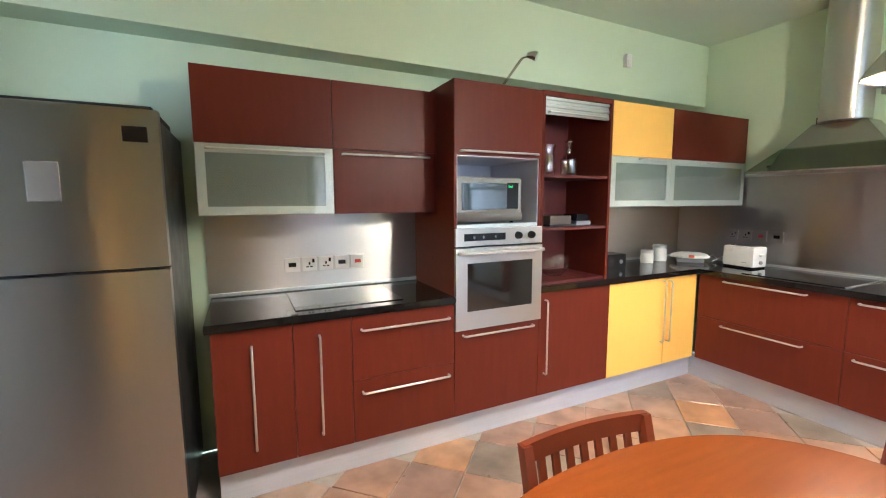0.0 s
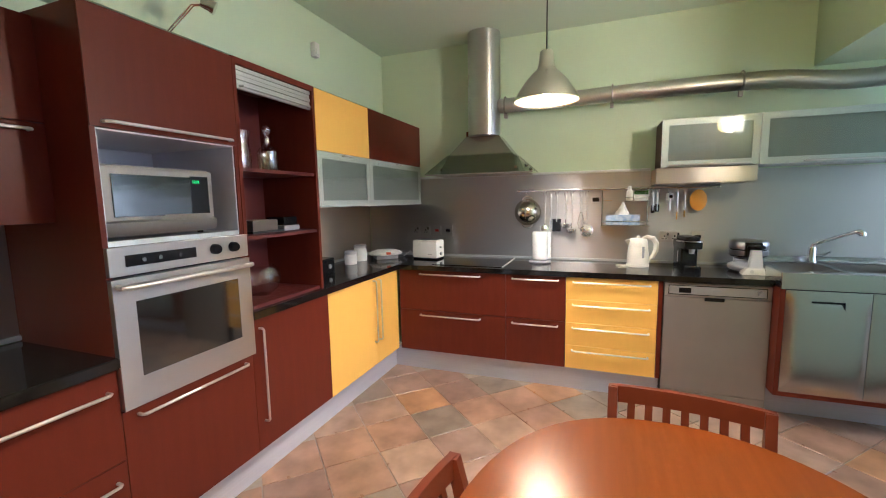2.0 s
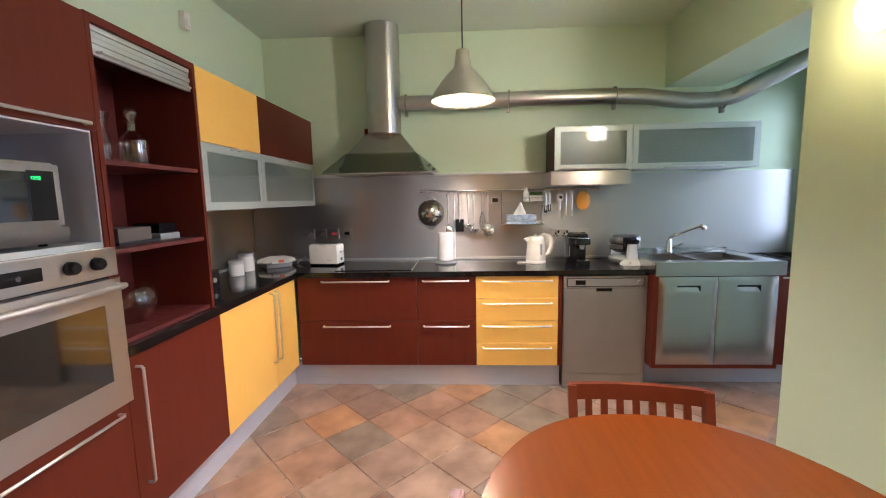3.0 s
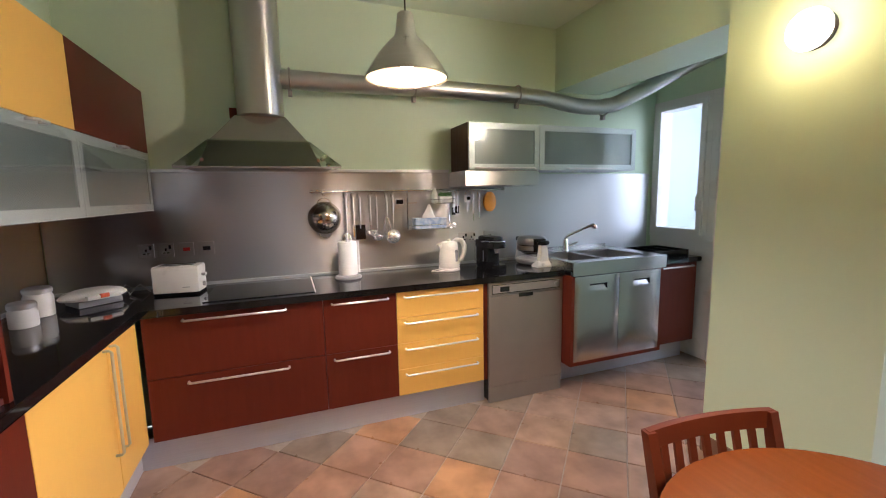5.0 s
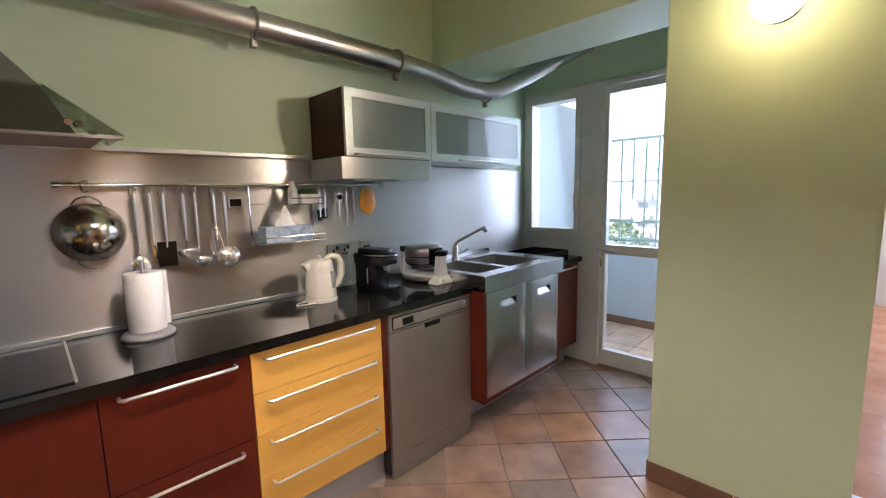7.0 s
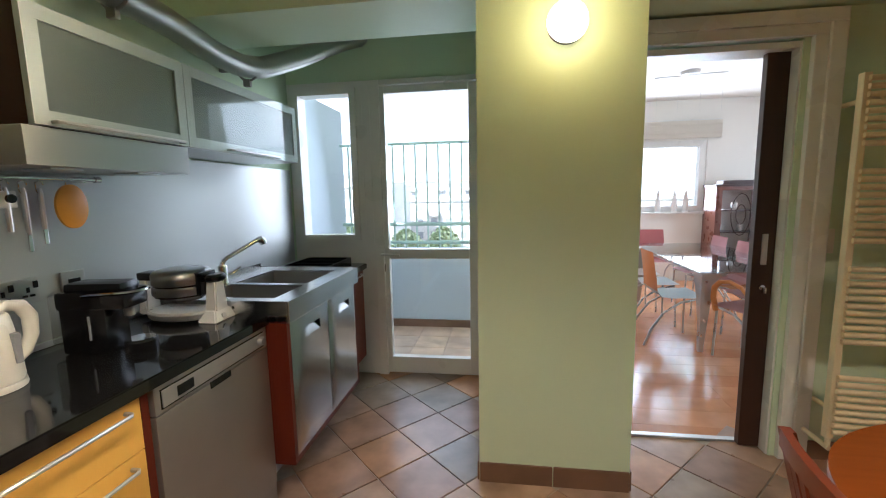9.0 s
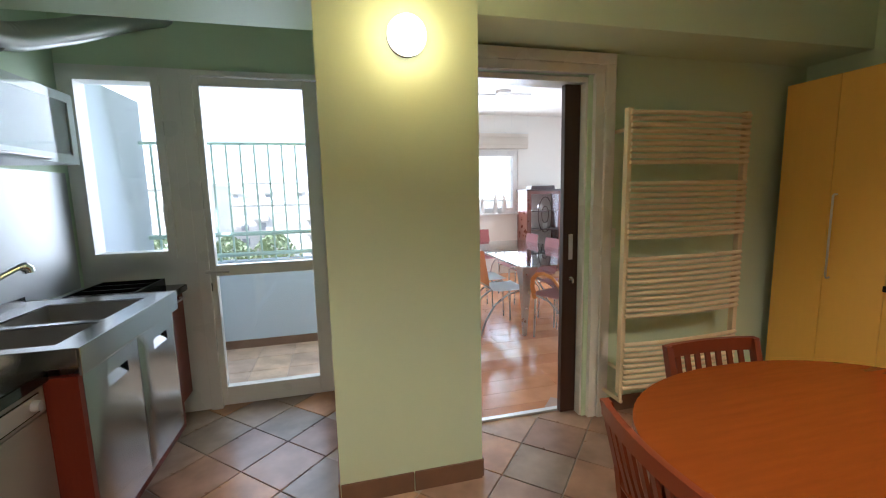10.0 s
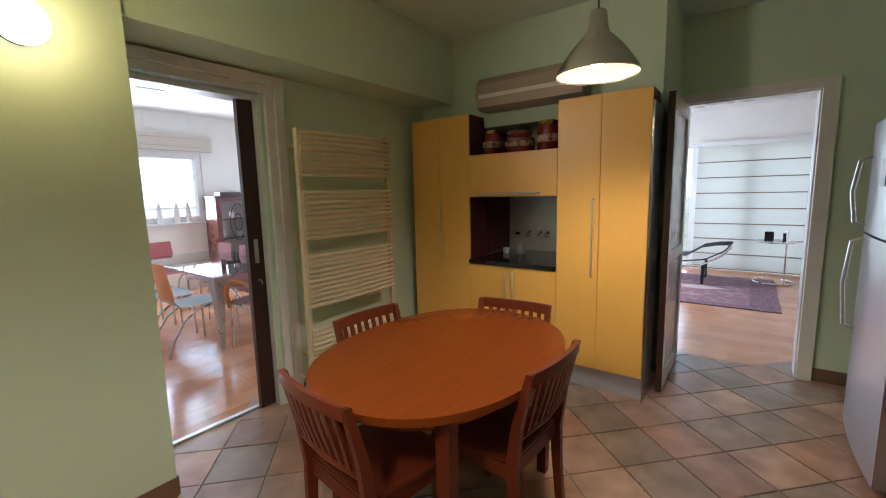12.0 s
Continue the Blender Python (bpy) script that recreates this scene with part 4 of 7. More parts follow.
pendant(2.788, 1.078, "aluminium pendant lamp near the hob, lit warm")
pendant(0.56, 1.10, "aluminium pendant lamp over the dining table, lit warm")
wl = thing("wall_light", "round white glass wall light, lit warm", "wall light", (2.138, -0.51, 2.105))
part("base", rod(bmesh.new(), (0, 0, 0), (0, 0.035, 0), 0.077, seg=40), DARKWOOD, wl, "dark round base", smooth=True)
part("globe", lathe(bmesh.new(), [(0.0, 0.072), (0.03, 0.069), (0.058, 0.056), (0.078, 0.033), (0.083, 0.01), (0.080, 0.0)], seg=40), glow("lit_white_glass", (1.0, 0.86, 0.56), 3), wl, "glowing white glass dome", smooth=True).matrix_basis = pose(0, 0.034, 0, -90)
lamp("wall_light_glow", "POINT", 1.1, (1.0, 0.62, 0.16), pose(2.138, -0.345, 2.105), shadow_soft_size=0.07)
lamp("wall_light_room", "SPOT", 15.5, (1.0, 0.76, 0.50), look((2.138, -0.385, 2.105), (2.0, 3.0, 2.35)), spot_size=radians(172), spot_blend=0.45, shadow_soft_size=0.07)

# ---- table ----
tb = thing("dining_table", "oval cherry wood dining table in the kitchen", "table", (1.035, 0.59, 0))
def oval(a, c, n=72, p=2.25):
    out = []
    for k in range(n):
        t = 2 * math.pi * k / n
        out.append((a * math.copysign(abs(math.cos(t)) ** (2 / p), math.cos(t)), c * math.copysign(abs(math.sin(t)) ** (2 / p), math.sin(t))))
    return out


b = prism(bmesh.new(), oval(0.655, 0.49), 0.722, 0.752)
bmesh.ops.bevel(b, geom=[e for e in b.edges if abs(e.verts[0].co.z - e.verts[1].co.z) < 1e-4], offset=0.007, segments=3, affect="EDGES")
part("tabletop", b, TABLEWOOD, tb, "oval polished cherry top", smooth=True)
b = bmesh.new()
o, i_ = oval(0.565, 0.405), oval(0.545, 0.385)
vo = [[b.verts.new((x, y, z)) for x, y in ring] for ring, z in ((o, 0.655), (o, 0.722), (i_, 0.722), (i_, 0.655))]
for q in range(4):
    r0, r1 = vo[q], vo[(q + 1) % 4]
    for k in range(72):
        b.faces.new((r0[k], r0[(k + 1) % 72], r1[(k + 1) % 72], r1[k]))
part("apron", b, TABLEWOOD, tb, "curved apron under the top", smooth=True)
for sx_ in (-1, 1):
    for sy_ in (-1, 1):
        b = frustum(bmesh.new(), (-0.022, -0.022, 0.022, 0.022), (-0.03, -0.03, 0.03, 0.03), 0, 0.722)
        part("leg", moved(b, Matrix.Translation((0.42 * sx_, 0.30 * sy_, 0))), CHAIRWOOD, tb, "square tapered leg")


def dining_chair():
    """Faces +y; the back stands at local y = 0."""
    c = thing("dining_chair", "cherry wood chair with a slatted back pushed under the table", "chair", group="chairs round the kitchen table")
    for s in (-1, 1):
        pts = [(s * 0.185, 0.035, 0), (s * 0.19, 0.06, 0.25), (s * 0.195, 0.07, 0.42), (s * 0.20, 0.045, 0.60), (s * 0.205, -0.012, 0.82)]
        b = bmesh.new()
        rings = []
        for (x, y, z), hw in zip(pts, (0.017, 0.02, 0.024, 0.02, 0.014)):
            rings.append([b.verts.new((x + dx, y + dy, z)) for dx, dy in ((-0.014, -hw), (0.014, -hw), (0.014, hw), (-0.014, hw))])
        b.faces.new(rings[0][::-1])
        b.faces.new(rings[-1])
        for r0, r1 in zip(rings, rings[1:]):
            for k in range(4):
                b.faces.new((r0[k], r0[(k + 1) % 4], r1[(k + 1) % 4], r1[k]))
        part("back_post", b, CHAIRWOOD, c, "curved back post and rear leg")
        b = frustum(bmesh.new(), (-0.015, -0.015, 0.015, 0.015), (-0.02, -0.02, 0.02, 0.02), 0, 0.42)
        part("leg", moved(b, Matrix.Translation((s * 0.20, 0.44, 0))), CHAIRWOOD, c, "front leg")
    b = bmesh.new()
    ring = []
    for k in range(9):
        x = -0.21 + 0.42 * k / 8
        bow = -0.022 * (1 - (x / 0.21) ** 2)
        ring.append([b.verts.new((x, -0.012 + bow + dy, z)) for dy, z in ((-0.011, 0.775), (0.011, 0.770), (0.008, 0.822), (-0.012, 0.822))])
    b.faces.new(ring[0][::-1])
    b.faces.new(ring[-1])
    for r0, r1 in zip(ring, ring[1:]):
        for k in range(4):
            b.faces.new((r0[k], r0[(k + 1) % 4], r1[(k + 1) % 4], r1[k]))
    part("top_rail", b, CHAIRWOOD, c, "curved top rail", smooth=True)
    part("lower_rail", tube(bmesh.new(), [(-0.195, 0.048, 0.55), (0, 0.03, 0.55), (0.195, 0.048, 0.55)], 0.016, 8), CHAIRWOOD, c, smooth=True)
    for k in range(7):
        x = -0.15 + 0.05 * k
        bow = -0.022 * (1 - (x / 0.21) ** 2)
        b = bmesh.new()
        lo_ = [b.verts.new((x * 0.95 + dx, 0.042 + bow * 0.5 + dy, 0.55)) for dx, dy in ((-0.011, -0.005), (0.011, -0.005), (0.011, 0.005), (-0.011, 0.005))]
        mi = [b.verts.new((x + dx, 0.016 + bow + dy, 0.67)) for dx, dy in ((-0.011, -0.005), (0.011, -0.005), (0.011, 0.005), (-0.011, 0.005))]
        hi_ = [b.verts.new((x + dx, -0.010 + bow + dy, 0.775)) for dx, dy in ((-0.011, -0.005), (0.011, -0.005), (0.011, 0.005), (-0.011, 0.005))]
        for r0, r1 in ((lo_, mi), (mi, hi_)):
            for q in range(4):
                b.faces.new((r0[q], r0[(q + 1) % 4], r1[(q + 1) % 4], r1[q]))
        b.faces.new(lo_[::-1])
        b.faces.new(hi_)
        part("slat", b, CHAIRWOOD, c)
    b = prism(bmesh.new(), [(-0.19, 0.07), (0.19, 0.07), (0.215, 0.25), (0.215, 0.46), (0.19, 0.475), (-0.19, 0.475), (-0.215, 0.46), (-0.215, 0.25)], 0.425, 0.448)
    bmesh.ops.bevel(b, geom=b.edges[:], offset=0.006, segments=2, affect="EDGES")
    part("seat", b, CHAIRWOOD, c, "flat wooden seat", smooth=True)
    b = bmesh.new()
    for a in ((-0.2, 0.08, -0.185, 0.44), (0.185, 0.08, 0.2, 0.44), (-0.185, 0.435, 0.185, 0.45), (-0.185, 0.07, 0.185, 0.085)):
        bx(b, a[0], a[1], 0.365, a[2], a[3], 0.425)
    part("seat_frame", b, CHAIRWOOD, c)
    return c


ch = dining_chair()
ch.matrix_basis = pose(1.72, 0.529, 0, 0, 0, 83)
for k, (x, y, r) in enumerate(((0.402, 0.609, -84.5), (1.0, 0.04, -3.5), (1.028, 1.10, 177))):
    o = copy_thing(ch, pose(x, y, 0, 0, 0, r))

# ---- yellow tall cupboards of the west wall ----
XW = -0.405
HW = 2.085 - 0.17
cabinet("tall_cupboard", "tall yellow cupboard with two doors beside the radiator", (XW, -0.806, 0.17), 90, 0.602, 0.30, HW, [
    ("door", 0, 0, 0.30, HW, YELLOW, None), ("door", 0.30, 0, 0.602, HW, YELLOW, ("v", 0.035 + 0.30, 0.72, 1.22))], body=REDWOOD_IN, group="tall cupboards")
ct = cabinet("tall_cupboard", "tall yellow cupboard with two doors near the living room door", (XW, 0.552, 0.17), 90, 0.608, 0.30, HW, [
    ("door", 0, 0, 0.30, HW, YELLOW, ("v", 0.262, 0.68, 1.22)), ("door", 0.30, 0, 0.608, HW, YELLOW, None)], body=REDWOOD_IN, group="tall cupboards")
tagged(part("end_panel", box(-0.70, 1.162, 0.0, -0.41, 1.172, 2.0, bevel=0.001), STEEL_SINK), "steel end panel of the yellow cupboard", "panel")
cabinet("base_cabinet", "low yellow cabinet with two doors in the niche", (XW, -0.204, 0.17), 90, 0.756, 0.70, 0.69, [
    ("door", 0, 0, 0.378, 0.69, YELLOW, ("v", 0.345, 0.30, 0.65)), ("door", 0.378, 0, 0.756, 0.69, YELLOW, ("v", 0.411, 0.30, 0.65))], group="niche cabinets")
cabinet("flap_cabinet", "yellow flap cabinet above the niche", (XW, -0.204, 1.415), 90, 0.756, 0.30, 0.34, [
    ("door", 0, 0, 0.756, 0.34, YELLOW, ("h", 0.12, 0.62, 0.025))], group="niche cabinets")
for y in (-0.222, 0.552):
    tagged(part("niche_lining", box(-1.13, y, 0.90, -0.72, y + 0.018, 2.0), REDWOOD_IN), "dark brown inner side of the niche", "panel")
tagged(part("worktop", box(-1.13, -0.204, 0.862, -0.39, 0.552, 0.895, bevel=0.003), GRANITE), "black granite niche worktop", "worktop")
tagged(part("splashback", box(-1.14, -0.204, 0.895, -1.13, 0.552, 2.0), mat("satin_niche_steel", (0.80, 0.81, 0.76), 0.36, 0.45, rough_var=0.03)), "brushed steel back of the niche", "wall panel")
tagged(part("plinth", box(-0.47, -0.806, 0, -0.455, 1.16, 0.168, bevel=0.001), PLINTH), "brushed aluminium plinth under the yellow cupboards", "plinth")

# ---- radiator ----
rd = thing("towel_radiator", "cream ladder towel radiator on the green wall", "radiator", (0.893, -0.668, 0.235), 180)
RW, RH = 0.845, 1.655
for x in (0.015, RW - 0.015):
    part("upright", box(x - 0.016, -0.005, 0, x + 0.016, 0.03, RH, bevel=0.006), CREAM, rd, "cream upright tube")
groups = ((0.06, 9), (0.50, 11), (0.96, 10), (1.38, 9))
for z0, count in groups:
    for k in range(count):
        z = z0 + 0.0335 * k - 0.02
        b = tube(bmesh.new(), [(0.015, -0.012, z), (RW * 0.25, -0.032, z), (RW * 0.5, -0.04, z), (RW * 0.75, -0.032, z), (RW - 0.015, -0.012, z)], 0.0125, 10)
        part("rung", b, CREAM, rd, smooth=True)
b = bmesh.new()
rod(b, (0.02, 0.012, -0.05), (0.02, 0.012, 0), 0.011)
rod(b, (0.02, 0.0, -0.05), (0.02, 0.21, -0.05), 0.012)
for x in (0.08, RW - 0.08):
    for z in (0.10, RH - 0.10):
        rod(b, (x, 0.0, z), (x, 0.21, z), 0.012)
part("valve", b, CREAM, rd, "valve and wall brackets", smooth=True)

# ---- air conditioner ----
ac = thing("air_conditioner", "wall mounted cream split air conditioner", "air conditioner", (-0.45, -0.16, 2.11), 90)
b = bmesh.new()
sec = [(0.02, 0.02), (0.07, 0.0), (0.20, 0.0), (0.20, 0.25), (0.06, 0.25), (0.015, 0.20), (0.0, 0.10)]
v0 = [b.verts.new((0, y, z)) for y, z in sec]
v1 = [b.verts.new((0.86, y, z)) for y, z in sec]
b.faces.new(v0)
b.faces.new(v1[::-1])
for k in range(len(sec)):
    j = (k + 1) % len(sec)
    b.faces.new((v0[k], v0[j], v1[j], v1[k]))
ACM = mat("aged_beige_plastic", (0.42, 0.34, 0.25), 0.45)
part("body", b, ACM, ac, "beige plastic body")
part("air_flap", box(0.03, -0.004, 0.085, 0.83, 0.012, 0.115, bevel=0.003), WHITE_PLASTIC, ac, "pale air flap")

# ---- dining room ----
DX0, DX1, DY0 = -3.2, 2.0, -5.5
b = bmesh.new()
bx(b, DX0, DY0 - 0.2, 0, -0.66, DY0, 2.75)
bx(b, 0.98, DY0 - 0.2, 0, DX1 + 0.15, DY0, 2.75)
bx(b, -0.66, DY0 - 0.2, 0, 0.98, DY0, 1.08)
bx(b, -0.66, DY0 - 0.2, 2.16, 0.98, DY0, 2.75)
structure("wall_dining_far", b, WHITE_WALL, "white painted wall with the dining room window")
b = bmesh.new()
bx(b, DX1 - 0.19, DY0, 0, DX1 + 0.0, -1.82, 2.9)
structure("wall_dining_east", b, WHITE_WALL, "white painted wall between dining room and balcony")
b = bmesh.new()
bx(b, DX0 - 0.15, DY0 - 0.2, 0, DX0, -1.05, 2.75)
bx(b, DX0, -1.06, 0, 0.955, -1.042, 2.75)
bx(b, 0.955, -1.06, 2.11, 1.81, -1.042, 2.75)
structure("wall_dining_west", b, WHITE_WALL, "white painted dining room walls")
structure("ceiling_dining", box(DX0, DY0, 2.75, DX1 - 0.19, -1.04, 2.95), WHITE_WALL, "white dining room ceiling")
structure("floor_dining", box(DX0, DY0, -0.1, DX1 - 0.19, -1.02, -0.004), LAMINATE, "laminate floor of the dining room")
# ---- living room ----
LX = -6.15
b = bmesh.new()
bx(b, LX - 0.2, 0.86, 2.2, LX, 2.55, 2.75)
bx(b, LX - 0.2, 2.55, 0, LX, 4.6, 2.75)
bx(b, LX - 0.2, -1.0, 0, LX, 0.25, 2.75)
bx(b, LX - 0.2, 0.25, 2.2, LX, 0.86, 2.75)
structure("wall_living_far", b, WHITE_WALL, "white painted wall with the tall living room windows")
b = bmesh.new()
bx(b, LX - 0.2, -1.2, 0, -1.65, -1.0, 2.75)
bx(b, LX - 0.2, 4.6, 0, -1.65, 4.8, 2.75)
bx(b, -1.67, YA + 0.2, 0, -1.5, 4.6, 2.75)
structure("wall_living_side", b, WHITE_WALL, "white painted living room walls")
b = bmesh.new()
bx(b, -1.67, -1.0, 0, -1.652, 1.2, 2.75)
bx(b, -1.67, 2.06, 0, -1.652, YA + 0.2, 2.75)
bx(b, -1.67, 1.2, 2.14, -1.652, 2.06, 2.75)
structure("wall_living_near", b, WHITE_WALL, "white painted face round the kitchen door")
structure("ceiling_living", box(LX, -1.0, 2.75, -1.65, 4.6, 2.95), WHITE_WALL, "white living room ceiling")
structure("floor_living", box(LX, -1.0, -0.1, -1.55, 4.6, -0.004), LAMINATE, "laminate floor of the living room")

# ---- balcony ----
structure("floor_balcony", box(1.81, -3.15, -0.2, 4.4, -1.82, -0.03), GROUT, "tiled balcony floor")
# added slab, out of view, that keeps sky light off the parapet
structure("ceiling_balcony", box(1.81, -3.3, 2.85, 4.4, -1.9, 3.0), WHITE_WALL, "unseen slab added over the balcony to shade it")
structure("wall_balcony", box(1.81, -3.12, -0.03, 4.4, -2.96, 0.84, bevel=0.006), BALCONY_PAINT, "pale blue rendered balcony parapet")
b = bmesh.new()
prism(b, [(4.16, -3.12), (4.26, -3.12), (4.26, -1.82), (4.16, -1.82)], -0.03, 2.33)
structure("wall_balcony_side", b, BALCONY_PAINT, "pale blue rendered side screen of the balcony")
structure("skirting_balcony", box(1.99, -2.96, -0.03, 4.15, -2.948, 0.06, bevel=0.002), SKIRT_TILE, "tile skirting of the balcony")
RAIL = mat("grey_green_iron", (0.50, 0.66, 0.60), 0.4)
gr = thing("balcony_grille", "green painted iron balcony grille", "railing", (0, -3.04, 0))
b = bmesh.new()
for z in (0.90, 1.10):
    part("rail", rod(bmesh.new(), (1.9, 0, z), (4.6, 0, z), 0.020), RAIL, gr, "green iron rail", smooth=True)
part("top_rail", box(1.9, -0.012, 1.945, 4.6, 0.012, 1.972, bevel=0.003), RAIL, gr, "green iron top rail")
for k in range(22):
    x = 1.96 + 0.124 * k
    part("bar", box(x - 0.008, -0.008, 0.84, x + 0.008, 0.008, 1.95), RAIL, gr)

# ---- outside ----
GROUND = mat("outside_ground", (0.20, 0.20, 0.15), 0.9, colour2=(0.08, 0.12, 0.05), scale=0.05)
structure("ground", box(-1500, -2500, -12.6, 1500, 300, -12.0), GROUND, "distant ground of streets and gardens")
# distance haze is put into both colours: paler walls, grey windows
FACADE = mat("pale_render", (0.84, 0.82, 0.79), 0.8, colour2=(0.78, 0.76, 0.73), scale=0.4)
WINHAZE = mat("haze_paled_window", (0.42, 0.44, 0.46), 0.5)


def block(x, y, w, d, floors, z0=-12.0):
    hgt = floors * 3.0
    o = thing("apartment_building", "pale rendered apartment building with rows of windows", "building", (x, y, z0), 0, "distant apartment buildings")
    part("wall", box(-w / 2, -d / 2, 0, w / 2, d / 2, hgt), FACADE, o)
    part("roof", box(-w / 2 - 0.3, -d / 2 - 0.3, hgt, w / 2 + 0.3, d / 2 + 0.3, hgt + 0.5), FACADE, o, "flat roof with parapet")
    b, c = bmesh.new(), bmesh.new()
    for f in range(floors):
        for k in range(int(w / 3.2)):
            x0 = -w / 2 + 1.0 + 3.2 * k
            bx(b, x0, d / 2, 3 * f + 1.0, x0 + 1.4, d / 2 + 0.06, 3 * f + 2.4)
            if k % 3 == 1:
                bx(c, x0 - 0.6, d / 2, 3 * f - 0.1, x0 + 2.2, d / 2 + 1.1, 3 * f + 0.95)
    part("window", b, WINHAZE, o, "rows of haze-paled windows")["kind"] = "stuff"
    part("balcony", c, FACADE, o, "rows of small balconies")["kind"] = "stuff"
    return o


block(34, -75, 26, 14, 5)
block(8, -95, 30, 14, 4)
block(60, -90, 24, 14, 6)
block(-25, -80, 24, 12, 4)
block(20, -150, 60, 14, 6)
block(75, -160, 40, 14, 7)
# leaf green lightened, with the haze of distance in the colour itself
LEAF = mat("haze_paled_foliage", (0.36, 0.43, 0.26), 0.7, colour2=(0.27, 0.34, 0.19), scale=3)
BARK = mat("bark", (0.12, 0.09, 0.06), 0.9)


def tree(x, y, hgt, w, label, slim=False):
    t = thing("tree", label, "tree", (x, y, -12), 0, "trees outside")
    part("trunk", rod(bmesh.new(), (0, 0, 0), (0, 0, hgt * 0.55), 0.25, 0.1, 8), BARK, t)
    rnd = random.Random(int(x * 7 + y))
    verts, faces = [], []
    for _ in range(1500):
        u = rnd.random()
        z = hgt * (0.12 + 0.88 * u) if slim else hgt * (0.4 + 0.6 * u)
        rr = w * (1 - abs(2 * u - 0.75) ** 1.6 * 0.6 if not slim else (1 - u) ** 0.6) * rnd.uniform(0.5, 1.05)
        a = rnd.uniform(0, 2 * math.pi)
        c = Vector((rr * math.cos(a), rr * math.sin(a), z))
        s = rnd.uniform(0.12, 0.3)
        d1 = Vector((rnd.gauss(0, 1), rnd.gauss(0, 1), rnd.gauss(0, 1))).normalized() * s
        d2 = d1.orthogonal().normalized() * s
        k = len(verts)
        verts += [c - d1, c + d2, c + d1, c - d2]
        faces.append((k, k + 1, k + 2, k + 3))
    me = bpy.data.meshes.new("crown")
    me.from_pydata([tuple(v) for v in verts], [], faces)
    me.materials.append(LEAF)
    o = new("crown", me)
    o.parent = t
    o["label"] = "crown of many small leaf clumps"


tree(4.0, -42, 12.8, 0.8, "tall slim dark green cypress", True)
for x, y, hh_, w in ((10, -52, 9.3, 3.0), (16, -56, 8.6, 3.5), (1, -55, 9.0, 3), (26, -60, 8.8, 4), (-8, -50, 8.8, 4)):
    tree(x, y, hh_, w, "broad green garden tree")

# pale hazy sky far beyond the city
HAZE = bpy.data.materials.new("hazy_sky")
HAZE.use_nodes = True
hn = HAZE.node_tree.nodes
hn["Principled BSDF"].inputs["Base Color"].default_value = (0, 0, 0, 1)
hn["Principled BSDF"].inputs["Emission Color"].default_value = (0.93, 0.97, 1.0, 1)
hn["Principled BSDF"].inputs["Emission Strength"].default_value = 0.62
b = bmesh.new()
low = [b.verts.new((700 * math.cos(radians(a)), 700 * math.sin(radians(a)), -12)) for a in range(150, 331, 6)]
high = [b.verts.new((v.co.x, v.co.y, 420)) for v in low]
for k in range(len(low) - 1):
    b.faces.new((low[k], low[k + 1], high[k + 1], high[k]))
structure("backdrop", b, HAZE, "bright hazy sky beyond the city")
# laminate boards of both rooms
def boards(parent, x0, x1, y0, y1, along_y, seed):
    rnd_ = random.Random(seed)
    w, ln = 0.19, 1.28
    me = {}
    lo_, hi_ = (x0, x1) if along_y else (y0, y1)
    s0, s1 = (y0, y1) if along_y else (x0, x1)
    k = 0
    p = lo_
    while p < hi_ - 0.01:
        q = s0 - rnd_.uniform(0, ln)
        while q < s1:
            a, c = max(q, s0), min(q + ln, s1)
            wd = min(w, hi_ - p)
            key = (round(c - a, 3), round(wd, 3))
            if c - a > 0.05:
                if key not in me:
                    b = box(-wd / 2 + 0.0008, -(c - a) / 2 + 0.0008, -0.004, wd / 2 - 0.0008, (c - a) / 2 - 0.0008, 0.0)
                    m_ = bpy.data.meshes.new("board")
                    b.to_mesh(m_)
                    b.free()
                    m_.materials.append(BOARD)
                    me[key] = m_
                o = new("board", me[key])
                o.parent = parent
                o.matrix_basis = pose(p + wd / 2, (a + c) / 2, 0) if along_y else pose((a + c) / 2, p + wd / 2, 0, 0, 0, 90)
            q += ln
        p += w


BOARD = tile_material("laminate_board", [(0.52, 0.25, 0.12), (0.47, 0.21, 0.10), (0.56, 0.28, 0.14), (0.50, 0.23, 0.11)], 0.9)
BOARD.node_tree.nodes["Map Range"].inputs["To Min"].default_value, BOARD.node_tree.nodes["Map Range"].inputs["To Max"].default_value = 0.14, 0.24
boards(bpy.data.objects["floor_dining"], -1.6, 1.81, DY0, -1.02, False, 2)
boards(bpy.data.objects["floor_living"], LX, -1.55, -0.2, 3.4, True, 3)

